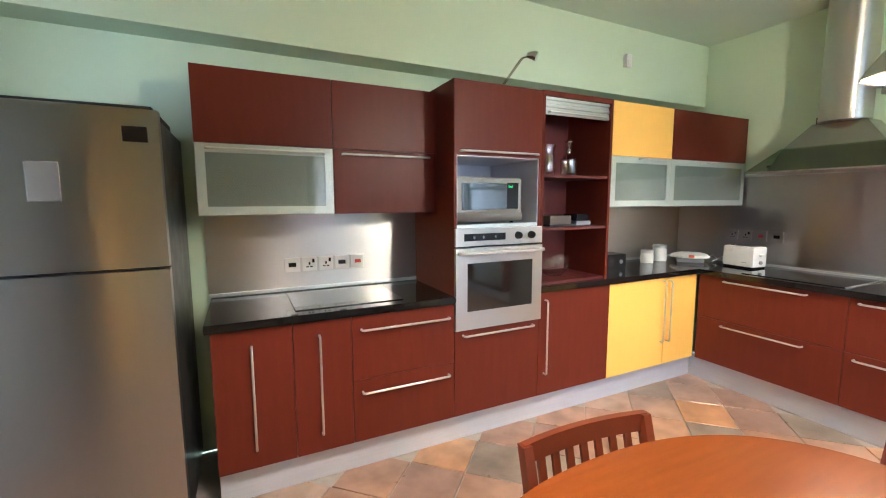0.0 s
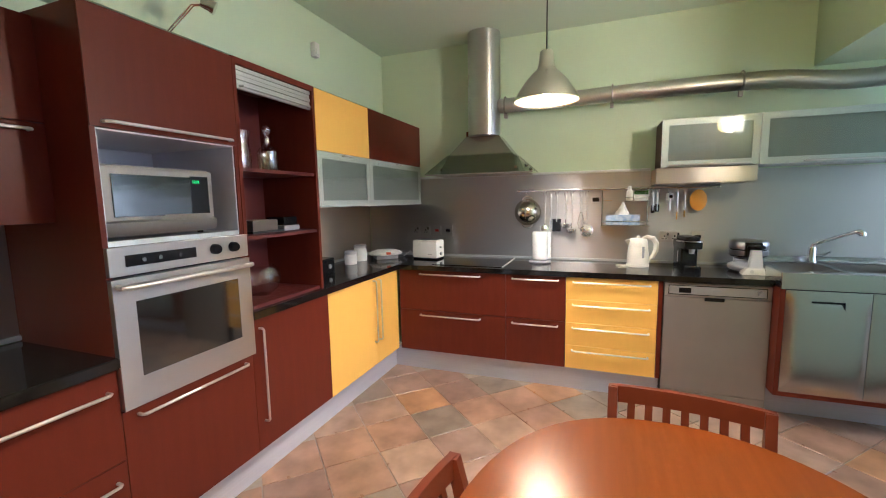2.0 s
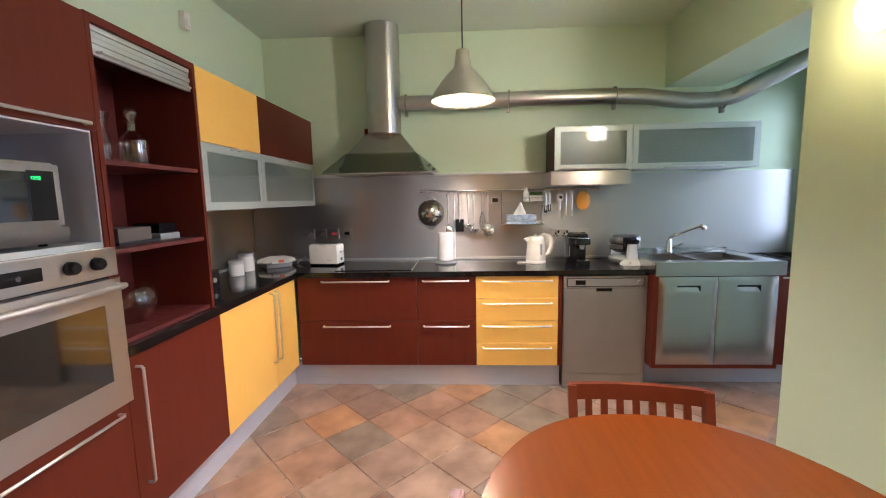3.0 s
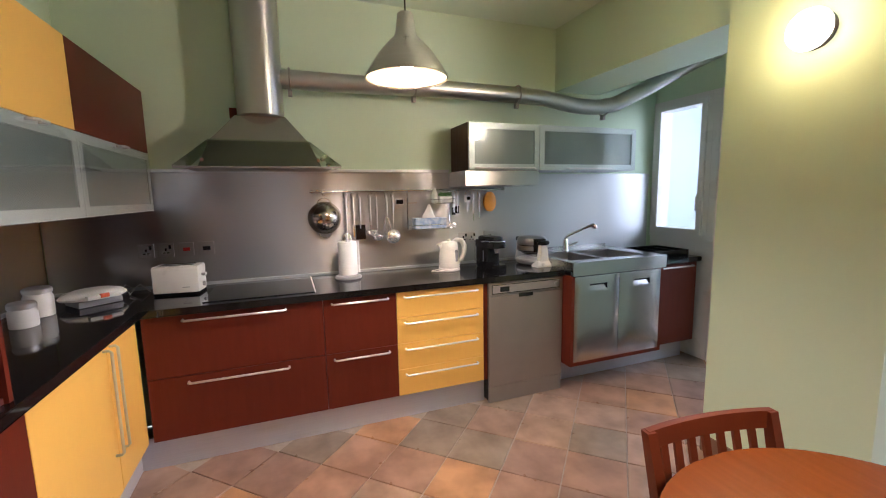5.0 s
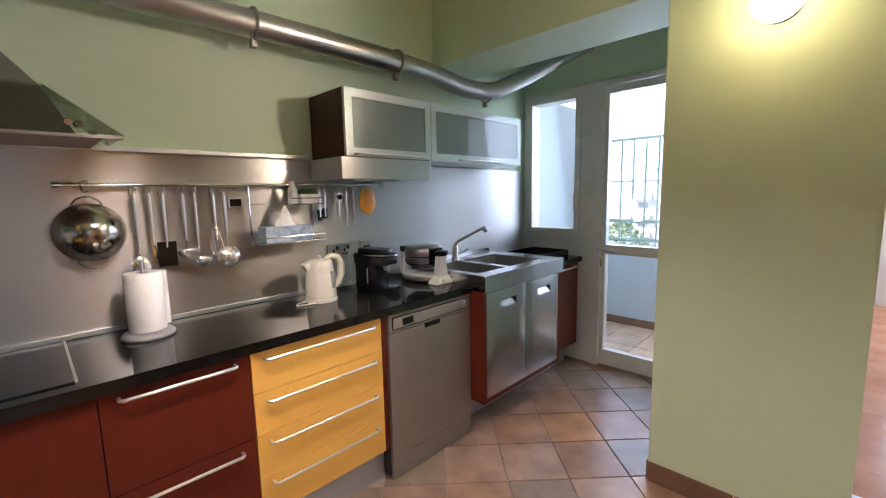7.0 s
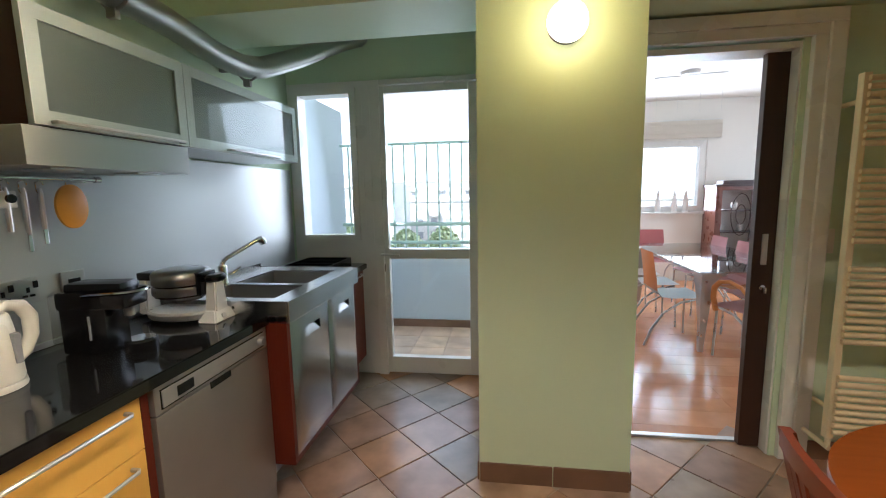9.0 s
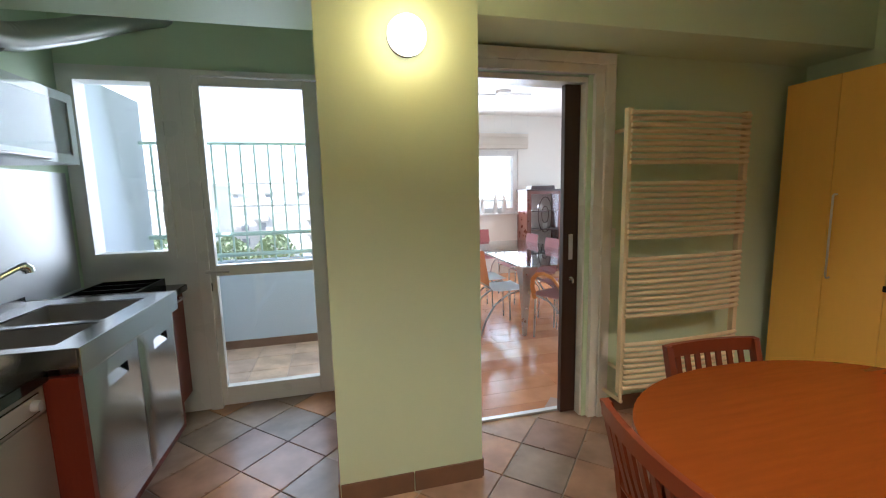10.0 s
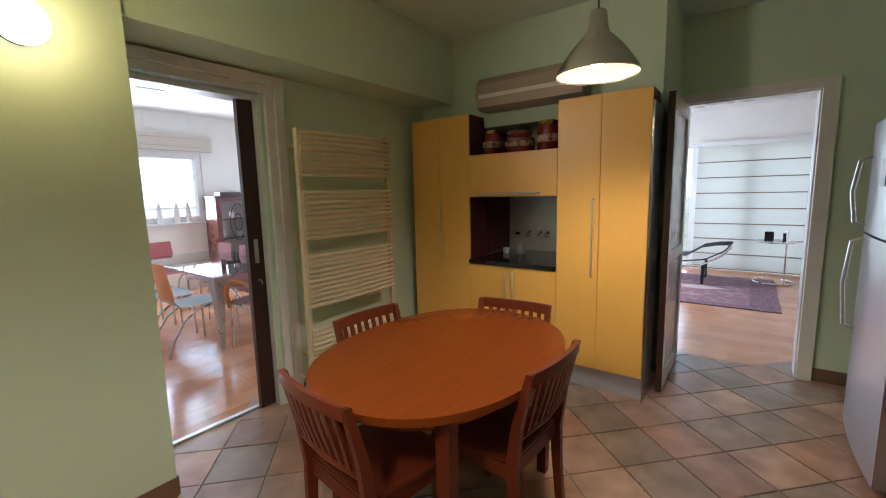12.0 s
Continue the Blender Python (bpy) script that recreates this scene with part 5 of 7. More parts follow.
# ---- sockets and plates ----
def socket(at, rz, kind="socket"):
    """A wall plate, facing local -y; kinds: socket, switch, red switch, twin."""
    w = 0.146 if kind == "twin" else 0.086
    s = thing("wall_socket", {"socket": "brushed steel wall socket with black inserts", "switch": "brushed steel wall switch", "red": "cooker switch with a red rocker", "twin": "twin wall socket plate with black inserts"}[kind], "socket", at, rz, "wall sockets")
    part("plate", box(-w / 2, 0, -0.043, w / 2, 0.010, 0.043, bevel=0.003), STEEL if at[0] > 3.9 else PLATE_STEEL, s, "metal plate")
    if kind == "switch":
        part("rocker", box(-0.022, -0.004, -0.012, 0.022, 0.0, 0.014, bevel=0.002), BLACK, s, "black rocker")
    elif kind == "red":
        part("rocker", box(-0.016, -0.004, -0.010, 0.022, 0.0, 0.012, bevel=0.002), mat("red_rocker", (0.55, 0.03, 0.03), 0.35), s, "red rocker")
    else:
        for c in ((-0.036, 0.036) if kind == "twin" else (0,)):
            for x, z, u, v in ((0, 0.004, 0.005, 0.009), (-0.011, -0.016, 0.008, 0.004), (0.011, -0.016, 0.008, 0.004)):
                part("pin_slot", box(c + x - u, -0.002, z - v, c + x + u, 0.001, z + v), BLACK, s)
            part("rocker", box(c + 0.016, -0.005, 0.008, c + 0.030, 0.0, 0.032, bevel=0.002), BLACK, s, "small black rocker")
    return s


for k, kind in enumerate(("switch", "socket", "socket", "switch", "red")):
    socket((0.465 + 0.098 * k, 2.918, 1.06), 0, kind)
for x in (2.80, 2.90):
    socket((x, 2.918, 1.10), 0)
for y, kind in ((2.43, "socket"), (2.325, "socket"), (2.215, "red"), (2.10, "switch")):
    socket((3.986, y, 1.145), -90, kind)
socket((3.986, 0.27, 1.115), -90, "twin")
socket((3.986, 0.08, 1.115), -90, "switch")
for y, kind in ((-0.11, "switch"), (-0.01, "socket"), (0.14, "twin")):
    socket((-1.118, y, 1.05), 90, kind)
t = thing("thermometer", "small black framed wall display on the splashback", "thermometer", (3.985, 0.815, 1.41), -90)
part("frame", box(-0.033, 0, -0.024, 0.033, 0.012, 0.024, bevel=0.002), HANDLE, t)
part("display", box(-0.026, -0.002, -0.017, 0.026, 0.001, 0.017), BLACK, t)
t = thing("motion_sensor", "small white wall sensor high on the wall", "sensor", (2.99, 2.76, 2.52), 0)
part("body", box(-0.028, -0.04, -0.05, 0.028, 0.0, 0.05, bevel=0.010), WHITE_PLASTIC, t, smooth=True)
part("lens", box(-0.018, -0.045, -0.035, 0.018, -0.038, 0.005, bevel=0.003), WHITE_PLASTIC, t)
t = thing("light_switch", "cream wall switch beside the sliding door", "switch", (0.955 - 0.14, -0.88, 1.15), 180)
part("plate", box(-0.02, -0.008, -0.06, 0.02, 0, 0.06, bevel=0.003), CREAM_PLASTIC, t)
# spot on the oven cabinet
t = thing("cabinet_spotlight", "chrome halogen arm spotlight on top of the oven cabinet, switched off", "spotlight", (1.73, 2.62, 2.09))
part("base", box(-0.03, -0.03, 0, 0.03, 0.03, 0.03, bevel=0.004), SILVER_PLASTIC, t)
for dx in (-0.006, 0.006):
    part("arm", tube(bmesh.new(), [(dx, 0, 0.03), (dx + 0.01, -0.02, 0.08), (0.075 + dx, -0.12, 0.215), (0.11 + dx, -0.15, 0.225)], 0.0035, 6), CHROME, t, smooth=True)
part("head", tube(bmesh.new(), [(0.10, -0.14, 0.23), (0.125, -0.165, 0.225), (0.14, -0.18, 0.215)], [0.016, 0.026, 0.030], 16), CHROME, t, "round lamp head", smooth=True)

# ---- rail with utensils ----
rl = thing("utensil_rail", "chrome utensil rail on the splashback", "rail", (0, 0, 0))
part("bar", rod(bmesh.new(), (3.955, 1.44, 1.493), (3.955, -0.03, 1.493), 0.008), CHROME, rl, smooth=True)
for y in (1.40, 0.75, 0.02):
    part("bracket", rod(bmesh.new(), (3.955, y, 1.493), (3.999, y, 1.493), 0.012), CHROME, rl, smooth=True)
for y in (1.44, -0.03):
    part("end_cap", rod(bmesh.new(), (3.955, y - 0.01, 1.493), (3.955, y + 0.01, 1.493), 0.012), CHROME, rl, smooth=True)


def hook(parent):
    part("hook", tube(bmesh.new(), [(0.012, 0, 0.0), (0.008, 0, 0.012), (0, 0, 0.014), (-0.012, 0, 0.006), (-0.012, 0, -0.02), (-0.004, 0, -0.032), (0.006, 0, -0.026)], 0.0025, 6), CHROME, parent, smooth=True)


# colander
t = thing("colander", "stainless steel colander with two loop handles hanging from the rail", "colander", (3.93, 1.36, 1.495), -90)
b = lathe(bmesh.new(), [(0.108, 0.0), (0.112, 0.004), (0.105, 0.02), (0.088, 0.05), (0.060, 0.078), (0.03, 0.092), (0.0, 0.096)], seg=36)
COL = mat("worn_steel", (0.55, 0.50, 0.42), 0.18, 1.0, colour2=(0.42, 0.38, 0.32), scale=12, bump=0.4, bump_scale=50)
part("bowl", b, COL, t, "round perforated bowl", smooth=True).matrix_basis = pose(0, 0.02, -0.182, 90)
for s_, z in ((1, -0.085), (-1, -0.28)):
    part("handle", tube(bmesh.new(), [(0.045 * math.cos(a), 0.018, z + s_ * (0.0 + 0.038 * math.sin(a))) for a in [math.pi * k / 10 for k in range(11)]], 0.004, 8), CHROME, t, "loop handle", smooth=True)
b = bmesh.new()
for x, z in ((-0.03, -0.16), (0.035, -0.175), (0.0, -0.21)):
    lathe(b, [(0, 0.012), (0.014, 0.008), (0.016, 0.0)], (x, -z, 0), 12)
part("foot", b, CHROME, t, smooth=True).matrix_basis = pose(0, -0.055, 0, 90)
hook(t)


def utensil(y, length, head, label, name="kitchen_utensil"):
    t = thing(name, label, "utensil", (3.945, y, 1.47), -90, "utensils on the rail")
    hook(t)
    part("handle", tube(bmesh.new(), [(0, 0, -0.01), (0, 0, -0.03), (0, 0, -0.15), (0, 0, -length * 0.75)], [0.005, 0.0085, 0.0075, 0.004], 8), HANDLE, t, "steel handle", smooth=True)
    z = -length
    if head == "ladle":
        part("bowl", lathe(bmesh.new(), [(0.044, 0.0), (0.040, -0.018), (0.025, -0.034), (0.0, -0.040), (0.022, -0.030), (0.037, -0.017), (0.042, 0.0)], (0, -0.03, z + 0.035), 20), UTENSIL, t, "round steel bowl", smooth=True)
        part("neck", tube(bmesh.new(), [(0, 0, z * 0.75), (0, 0.0, z + 0.03)], 0.004, 6), CHROME, t, smooth=True)
    elif head == "spoon":
        part("bowl", lathe(bmesh.new(), [(0.036, 0.0), (0.026, 0.008), (0.0, 0.012)], seg=20, sy=1.5), UTENSIL, t, "oval steel spoon", smooth=True).matrix_basis = pose(0, 0, z + 0.02, 90)
        part("neck", tube(bmesh.new(), [(0, 0, z * 0.75), (0, 0.0, z + 0.05)], 0.004, 6), CHROME, t, smooth=True)
    elif head == "skimmer":
        part("disc", lathe(bmesh.new(), [(0.0, 0.022), (0.03, 0.016), (0.050, 0.0), (0.052, 0.003), (0.03, 0.020), (0.0, 0.026)], seg=24), UTENSIL, t, "round skimmer disc", smooth=True).matrix_basis = pose(0, 0, z + 0.03, 90)
        part("neck", tube(bmesh.new(), [(0, 0, z * 0.75), (0, 0.0, z + 0.07)], 0.004, 6), CHROME, t, smooth=True)
    elif head == "spatula":
        part("blade", box(-0.035, -0.003, z, 0.035, 0.003, z + 0.105, bevel=0.002), BLACK, t, "black turner blade")
        part("neck", tube(bmesh.new(), [(0, 0, z * 0.6), (0, 0.0, z + 0.09)], 0.004, 6), BLACK, t, smooth=True)
    elif head == "whisk":
        for a in range(4):
            c, s2 = math.cos(a * math.pi / 4), math.sin(a * math.pi / 4)
            part("wire", tube(bmesh.new(), [(c * w_, s2 * w_, z + 0.15 - h_) for w_, h_ in ((0.004, 0), (0.018, 0.05), (0.028, 0.10), (0.018, 0.14), (0, 0.15), (-0.018, 0.14), (-0.028, 0.10), (-0.018, 0.05), (-0.004, 0))], 0.0017, 5), UTENSIL, t, smooth=True)
    elif head == "knife":
        part("blade", box(-0.006, -0.002, z, 0.006, 0.002, z + 0.09, bevel=0.001), CHROME, t, "thin steel blade")
    elif head == "peeler":
        part("blade", box(-0.014, -0.006, z, 0.014, 0.006, z + 0.06, bevel=0.005), BLACK, t, "black head")
    elif head == "opener":
        part("plate", box(-0.026, -0.006, -0.075, 0.026, 0.006, -0.02, bevel=0.006), WHITE_PLASTIC, t, "white can opener body")
        part("wheel", rod(bmesh.new(), (0.005, -0.016, -0.045), (0.005, -0.006, -0.045), 0.014), BLACK, t, smooth=True)
    return t


for y, ln, head, label in ((1.215, 0.34, "spoon", "steel serving spoon hanging from the rail"), (1.165, 0.30, "knife", "slim steel tool hanging from the rail"), (1.118, 0.32, "spatula", "black turner with steel handle on the rail"),
                           (1.045, 0.29, "ladle", "small steel ladle hanging from the rail"), (1.0, 0.33, "ladle", "steel soup ladle hanging from the rail"), (0.925, 0.30, "whisk", "steel wire whisk hanging from the rail"),
                           (0.88, 0.34, "skimmer", "round steel skimmer hanging from the rail"), (0.40, 0.17, "peeler", "peeler with black head on the rail"), (0.37, 0.16, "peeler", "peeler with black head on the rail"),
                           (0.285, 0.20, "opener", "white can opener hanging from the rail"), (0.235, 0.22, "knife", "steel corer hanging from the rail"), (0.185, 0.20, "knife", "steel corer hanging from the rail")):
    utensil(y, ln, head, label)
t = thing("brush", "round orange wooden brush hanging at the end of the rail", "brush", (3.93, 0.10, 1.48), -90)
hook(t)
part("head", lathe(bmesh.new(), [(0.0, -0.018), (0.036, -0.016), (0.056, -0.004), (0.056, 0.006), (0.036, 0.014), (0, 0.016)], seg=28, sy=1.4), mat("orange_wood", (0.80, 0.36, 0.03), 0.45), t, "oval orange wooden head", smooth=True).matrix_basis = pose(0, 0, -0.085, 90)

# wire rack with tissue box, bottle and plant
rk = thing("wire_rack", "two-tier chrome wire rack hanging on the rail", "rack", (3.955, 0.60, 1.2), -90)
for x in (-0.165, 0.165):
    part("upright", rod(bmesh.new(), (x, 0.0, 0.0), (x, 0.0, 0.295), 0.004, seg=8), CHROME, rk, smooth=True)
for z, x0 in ((0.01, -0.17), (0.195, -0.0)):
    for dz in (0.0, 0.03):
        part("wire", tube(bmesh.new(), [(x0, 0.0, z + dz), (x0, -0.105, z + dz), (0.17, -0.105, z + dz), (0.17, 0.0, z + dz)], 0.003, 6), CHROME, rk, smooth=True)
    for k in range(5):
        part("wire", rod(bmesh.new(), (x0, -0.02 * k - 0.012, z), (0.17, -0.02 * k - 0.012, z), 0.002, seg=6), CHROME, rk)
part("wire", rod(bmesh.new(), (-0.17, 0.0, 0.2), (-0.09, 0.0, 0.2), 0.003, seg=6), CHROME, rk)
t = thing("tissue_box", "blue patterned tissue box with a white tissue sticking out", "tissue box", (3.90, 0.615, 1.214), -90)
part("box", box(-0.12, -0.045, 0, 0.12, 0.045, 0.075, bevel=0.002), mat("blue_card", (0.20, 0.30, 0.48), 0.6, colour2=(0.50, 0.56, 0.62), scale=26, contrast=0.4), t, "blue patterned box")
b = bmesh.new()
rr = random.Random(3)
rings = []
for z, r_ in ((0.075, 0.05), (0.095, 0.045), (0.12, 0.030), (0.15, 0.018), (0.175, 0.005)):
    rings.append([b.verts.new((r_ * math.cos(a) * rr.uniform(0.7, 1.2), 0.45 * r_ * math.sin(a) * rr.uniform(0.6, 1.3), z)) for a in [2 * math.pi * k / 12 for k in range(12)]])
for r0, r1 in zip(rings, rings[1:]):
    for k in range(12):
        b.faces.new((r0[k], r0[(k + 1) % 12], r1[(k + 1) % 12], r1[k]))
part("tissue", b, PAPER, t, "crumpled white tissue", smooth=True)
t = thing("plastic_bottle", "white plastic bottle on the wire rack", "bottle", (3.90, 0.57, 1.399))
part("body", lathe(bmesh.new(), [(0, 0), (0.021, 0.001), (0.023, 0.006), (0.022, 0.068), (0.014, 0.084), (0.0, 0.084)], seg=20), WHITE_PLASTIC, t, smooth=True)
part("cap", lathe(bmesh.new(), [(0, 0.084), (0.013, 0.084), (0.012, 0.108), (0, 0.11)], seg=16), WHITE_PLASTIC, t, smooth=True)
t = thing("plant_pot", "small white planter with low green plants", "plant", (3.90, 0.488, 1.399), -90)
b = frustum(bmesh.new(), (-0.042, -0.022, 0.042, 0.022), (-0.05, -0.027, 0.05, 0.027), 0, 0.045)
part("pot", b, WHITE_PLASTIC, t, "white tapered pot")
verts, faces = [], []
for _ in range(420):
    c = Vector((rr.uniform(-0.048, 0.048), rr.uniform(-0.024, 0.024), 0.045 + rr.uniform(0, 0.028)))
    d1 = Vector((rr.gauss(0, 1), rr.gauss(0, 1), rr.gauss(0, 1))).normalized() * 0.006
    d2 = d1.orthogonal().normalized() * 0.003
    k = len(verts)
    verts += [tuple(c - d1), tuple(c + d2), tuple(c + d1), tuple(c - d2)]
    faces.append((k, k + 1, k + 2, k + 3))
me = bpy.data.meshes.new("leaves")
me.from_pydata(verts, [], faces)
me.materials.append(mat("plant_green", (0.08, 0.20, 0.03), 0.5))
o = new("leaves", me)
o.parent = t

# ---- things on the worktop ----
t = thing("paper_towel_holder", "white paper towel roll on a grey stand", "paper towel", (3.82, 1.235, 0.905))
part("base", lathe(bmesh.new(), [(0, 0), (0.088, 0), (0.09, 0.008), (0.082, 0.018), (0, 0.024)], seg=36), GREY_PLASTIC, t, "round grey base", smooth=True)
part("roll", lathe(bmesh.new(), [(0.02, 0.025), (0.061, 0.025), (0.063, 0.03), (0.063, 0.245), (0.061, 0.25), (0.02, 0.25)], seg=36), PAPER, t, "white paper roll", smooth=True)
part("post", rod(bmesh.new(), (0, 0, 0.02), (0, 0, 0.30), 0.008, 0.006), HANDLE, t, "steel centre post", smooth=True)
part("loose_sheet", tube(bmesh.new(), [(0.035, -0.058, 0.03), (0.035, -0.058, 0.248)], 0.032, 14, flat=0.5), PAPER, t, smooth=True)

t = thing("electric_kettle", "cream plastic electric kettle with a large loop handle", "kettle", (3.79, 0.505, 0.905), -90)
part("base", lathe(bmesh.new(), [(0, 0), (0.078, 0), (0.08, 0.006), (0.078, 0.018), (0, 0.018)], seg=36), CREAM_PLASTIC, t, smooth=True)
part("body", lathe(bmesh.new(), [(0, 0.02), (0.074, 0.02), (0.077, 0.03), (0.073, 0.10), (0.064, 0.18), (0.060, 0.20), (0.054, 0.208), (0.03, 0.212), (0, 0.213)], seg=40), CREAM_PLASTIC, t, "tapered cream body", smooth=True)
b = frustum(bmesh.new(), (-0.008, -0.012, 0.010, 0.012), (-0.016, -0.022, 0.018, 0.022), 0, 0.042)
part("spout", moved(b, Matrix.Translation((-0.062, 0, 0.160)) @ Matrix.Rotation(radians(-22), 4, "Y")), CREAM_PLASTIC, t, "short spout")
part("handle", tube(bmesh.new(), [(0.03, 0, 0.205), (0.06, 0, 0.222), (0.10, 0, 0.212), (0.122, 0, 0.175), (0.12, 0, 0.12), (0.10, 0, 0.075), (0.07, 0, 0.055)], [0.014, 0.015, 0.015, 0.015, 0.014, 0.012, 0.01], 12, flat=1.3), CREAM_PLASTIC, t, "large loop handle", smooth=True)
part("gauge", box(0.022, -0.078, 0.07, 0.038, -0.058, 0.155, bevel=0.004), GREY_PLASTIC, t, "grey water gauge")
part("lid_button", rod(bmesh.new(), (0.0, 0, 0.21), (0.0, 0, 0.23), 0.014, 0.010), CREAM_PLASTIC, t, smooth=True)
part("cord", tube(bmesh.new(), [(-0.07, 0.02, 0.005), (-0.13, 0.0, 0.005), (-0.15, -0.03, 0.005), (-0.11, -0.045, 0.005), (-0.06, -0.05, 0.005)], 0.004, 6), CREAM_PLASTIC, t, "white cord", smooth=True)

t = thing("coffee_machine", "black capsule coffee machine with a chrome lever", "coffee machine", (3.74, 0.185, 0.905), -80)
part("body", box(-0.055, -0.03, 0, 0.055, 0.12, 0.19, bevel=0.015), BLACK, t, smooth=True)
part("head", box(-0.060, -0.10, 0.150, 0.060, 0.125, 0.212, bevel=0.016), BLACK, t, "black brewing head", smooth=True)
part("cover", box(-0.048, -0.085, 0.196, 0.048, 0.105, 0.240, bevel=0.032), BLACK, t, "domed black cover", smooth=True)
part("outlet", lathe(bmesh.new(), [(0, 0), (0.016, 0.0), (0.020, 0.03), (0.020, 0.034), (0, 0.034)], (0, -0.072, 0.118), 20), GREY_PLASTIC, t, "coffee outlet", smooth=True)
part("badge", box(-0.0605, 0.02, 0.05, -0.0545, 0.024, 0.13), GREY_PLASTIC, t, "thin grey side line")
part("lever", tube(bmesh.new(), [(-0.064, 0.03, 0.200), (-0.066, -0.06, 0.205), (-0.055, -0.105, 0.206), (-0.025, -0.128, 0.206), (0.025, -0.128, 0.206), (0.055, -0.105, 0.206), (0.066, -0.06, 0.205), (0.064, 0.03, 0.200)], 0.0055, 8), CHROME, t, "chrome lever", smooth=True)
part("drip_tray", lathe(bmesh.new(), [(0, 0), (0.05, 0), (0.05, 0.03), (0.045, 0.035), (0, 0.035)], (0, -0.10, 0), 24), BLACK, t, smooth=True)
part("grid", lathe(bmesh.new(), [(0, 0.036), (0.042, 0.036), (0.042, 0.038), (0, 0.038)], (0, -0.10, 0), 24), CHROME, t, smooth=True)
part("water_tank", box(-0.045, 0.12, 0.03, 0.045, 0.16, 0.20, bevel=0.01), BOWL_GLASS, t, "clear water tank")
t = thing("waffle_maker", "steel rotating waffle maker with white legs", "waffle maker", (3.765, -0.185, 0.905), 180)
DARKSTEEL = mat("dark_steel", (0.42, 0.42, 0.43), 0.32, 1.0)
b = lathe(bmesh.new(), [(0, 0.008), (0.10, 0.008), (0.108, 0.014), (0.112, 0.034), (0.106, 0.044), (0, 0.046)], seg=40, sx=1.35)
part("base", b, WHITE_PLASTIC, t, "oval white drip tray", smooth=True)
part("base_band", lathe(bmesh.new(), [(0.109, 0.012), (0.1135, 0.02), (0.1135, 0.034), (0.109, 0.038)], seg=40, sx=1.35), HANDLE, t, "bare steel band", smooth=True)
b = frustum(bmesh.new(), (0.115, -0.085, 0.205, 0.095), (0.125, -0.045, 0.175, 0.045), 0.0, 0.045)
bmesh.ops.bevel(b, geom=b.edges[:], offset=0.006, segments=2, affect="EDGES")
part("foot", b, WHITE_PLASTIC, t, "sloping white control foot", smooth=True)
for x0, x1, z1 in ((0.125, 0.178, 0.172), (-0.190, -0.148, 0.185)):
    b = frustum(bmesh.new(), (x0, -0.042, x1, 0.042), (x0 + 0.004, -0.026, x1 - 0.004, 0.026), 0.02, z1)
    bmesh.ops.bevel(b, geom=b.edges[:], offset=0.006, segments=2, affect="EDGES")
    part("post", b, WHITE_PLASTIC, t, "white post", smooth=True)
part("under_plate", lathe(bmesh.new(), [(0, 0.082), (0.075, 0.084), (0.085, 0.094), (0.106, 0.104), (0.106, 0.112), (0, 0.112)], seg=40), BLACK, t, "black underside", smooth=True)
part("plate", lathe(bmesh.new(), [(0, 0.112), (0.112, 0.112), (0.114, 0.116), (0.114, 0.142), (0.110, 0.147), (0, 0.147)], seg=40), DARKSTEEL, t, "round lower plate", smooth=True)
part("seam", lathe(bmesh.new(), [(0, 0.147), (0.105, 0.147), (0.105, 0.155), (0, 0.155)], seg=40), BLACK, t, smooth=True)
part("plate", lathe(bmesh.new(), [(0, 0.155), (0.112, 0.155), (0.114, 0.159), (0.114, 0.196), (0.104, 0.210), (0.085, 0.216), (0, 0.22)], seg=40), DARKSTEEL, t, "round steel upper plate", smooth=True)
part("clamp", box(0.085, -0.05, 0.11, 0.125, 0.045, 0.205, bevel=0.008), BLACK, t, "black clamp block", smooth=True)
b = lathe(bmesh.new(), [(0, -0.02), (0.028, -0.02), (0.036, -0.010), (0.038, 0.008), (0.030, 0.02), (0, 0.022)], seg=28)
part("handle", moved(b, Matrix.Translation((0.155, 0.0, 0.178)) @ Matrix.Diagonal((1.0, 1.35, 0.8, 1.0))), BLACK, t, "black turning grip", smooth=True)
part("hinge", box(-0.19, -0.035, 0.165, -0.10, 0.035, 0.200, bevel=0.010), BLACK, t, smooth=True)
part("dial", rod(bmesh.new(), (0.200, -0.03, 0.022), (0.207, -0.03, 0.024), 0.011), HANDLE, t, smooth=True)
part("switch", box(0.188, 0.045, 0.028, 0.200, 0.062, 0.040, bevel=0.002), BLACK, t, smooth=True)
t = thing("dish_rack", "black plastic dish drainer beside the sink", "dish rack", (3.72, -1.42, 0.905), -90)
b = bmesh.new()
bx(b, -0.20, -0.17, 0.0, 0.20, 0.17, 0.008)
for a in ((-0.20, -0.17, -0.19, 0.17), (0.19, -0.17, 0.20, 0.17), (-0.19, -0.17, 0.19, -0.16), (-0.19, 0.16, 0.19, 0.17), (0.06, -0.16, 0.068, 0.16), (-0.08, -0.16, -0.072, 0.16)):
    bx(b, a[0], a[1], 0.008, a[2], a[3], 0.045, 0.002)
part("tray", b, BLACK, t, "black divided tray")
for k in range(9):
    part("rib", box(-0.17 + 0.02 * k, -0.15, 0.010, -0.165 + 0.02 * k, 0.15, 0.028), BLACK, t)

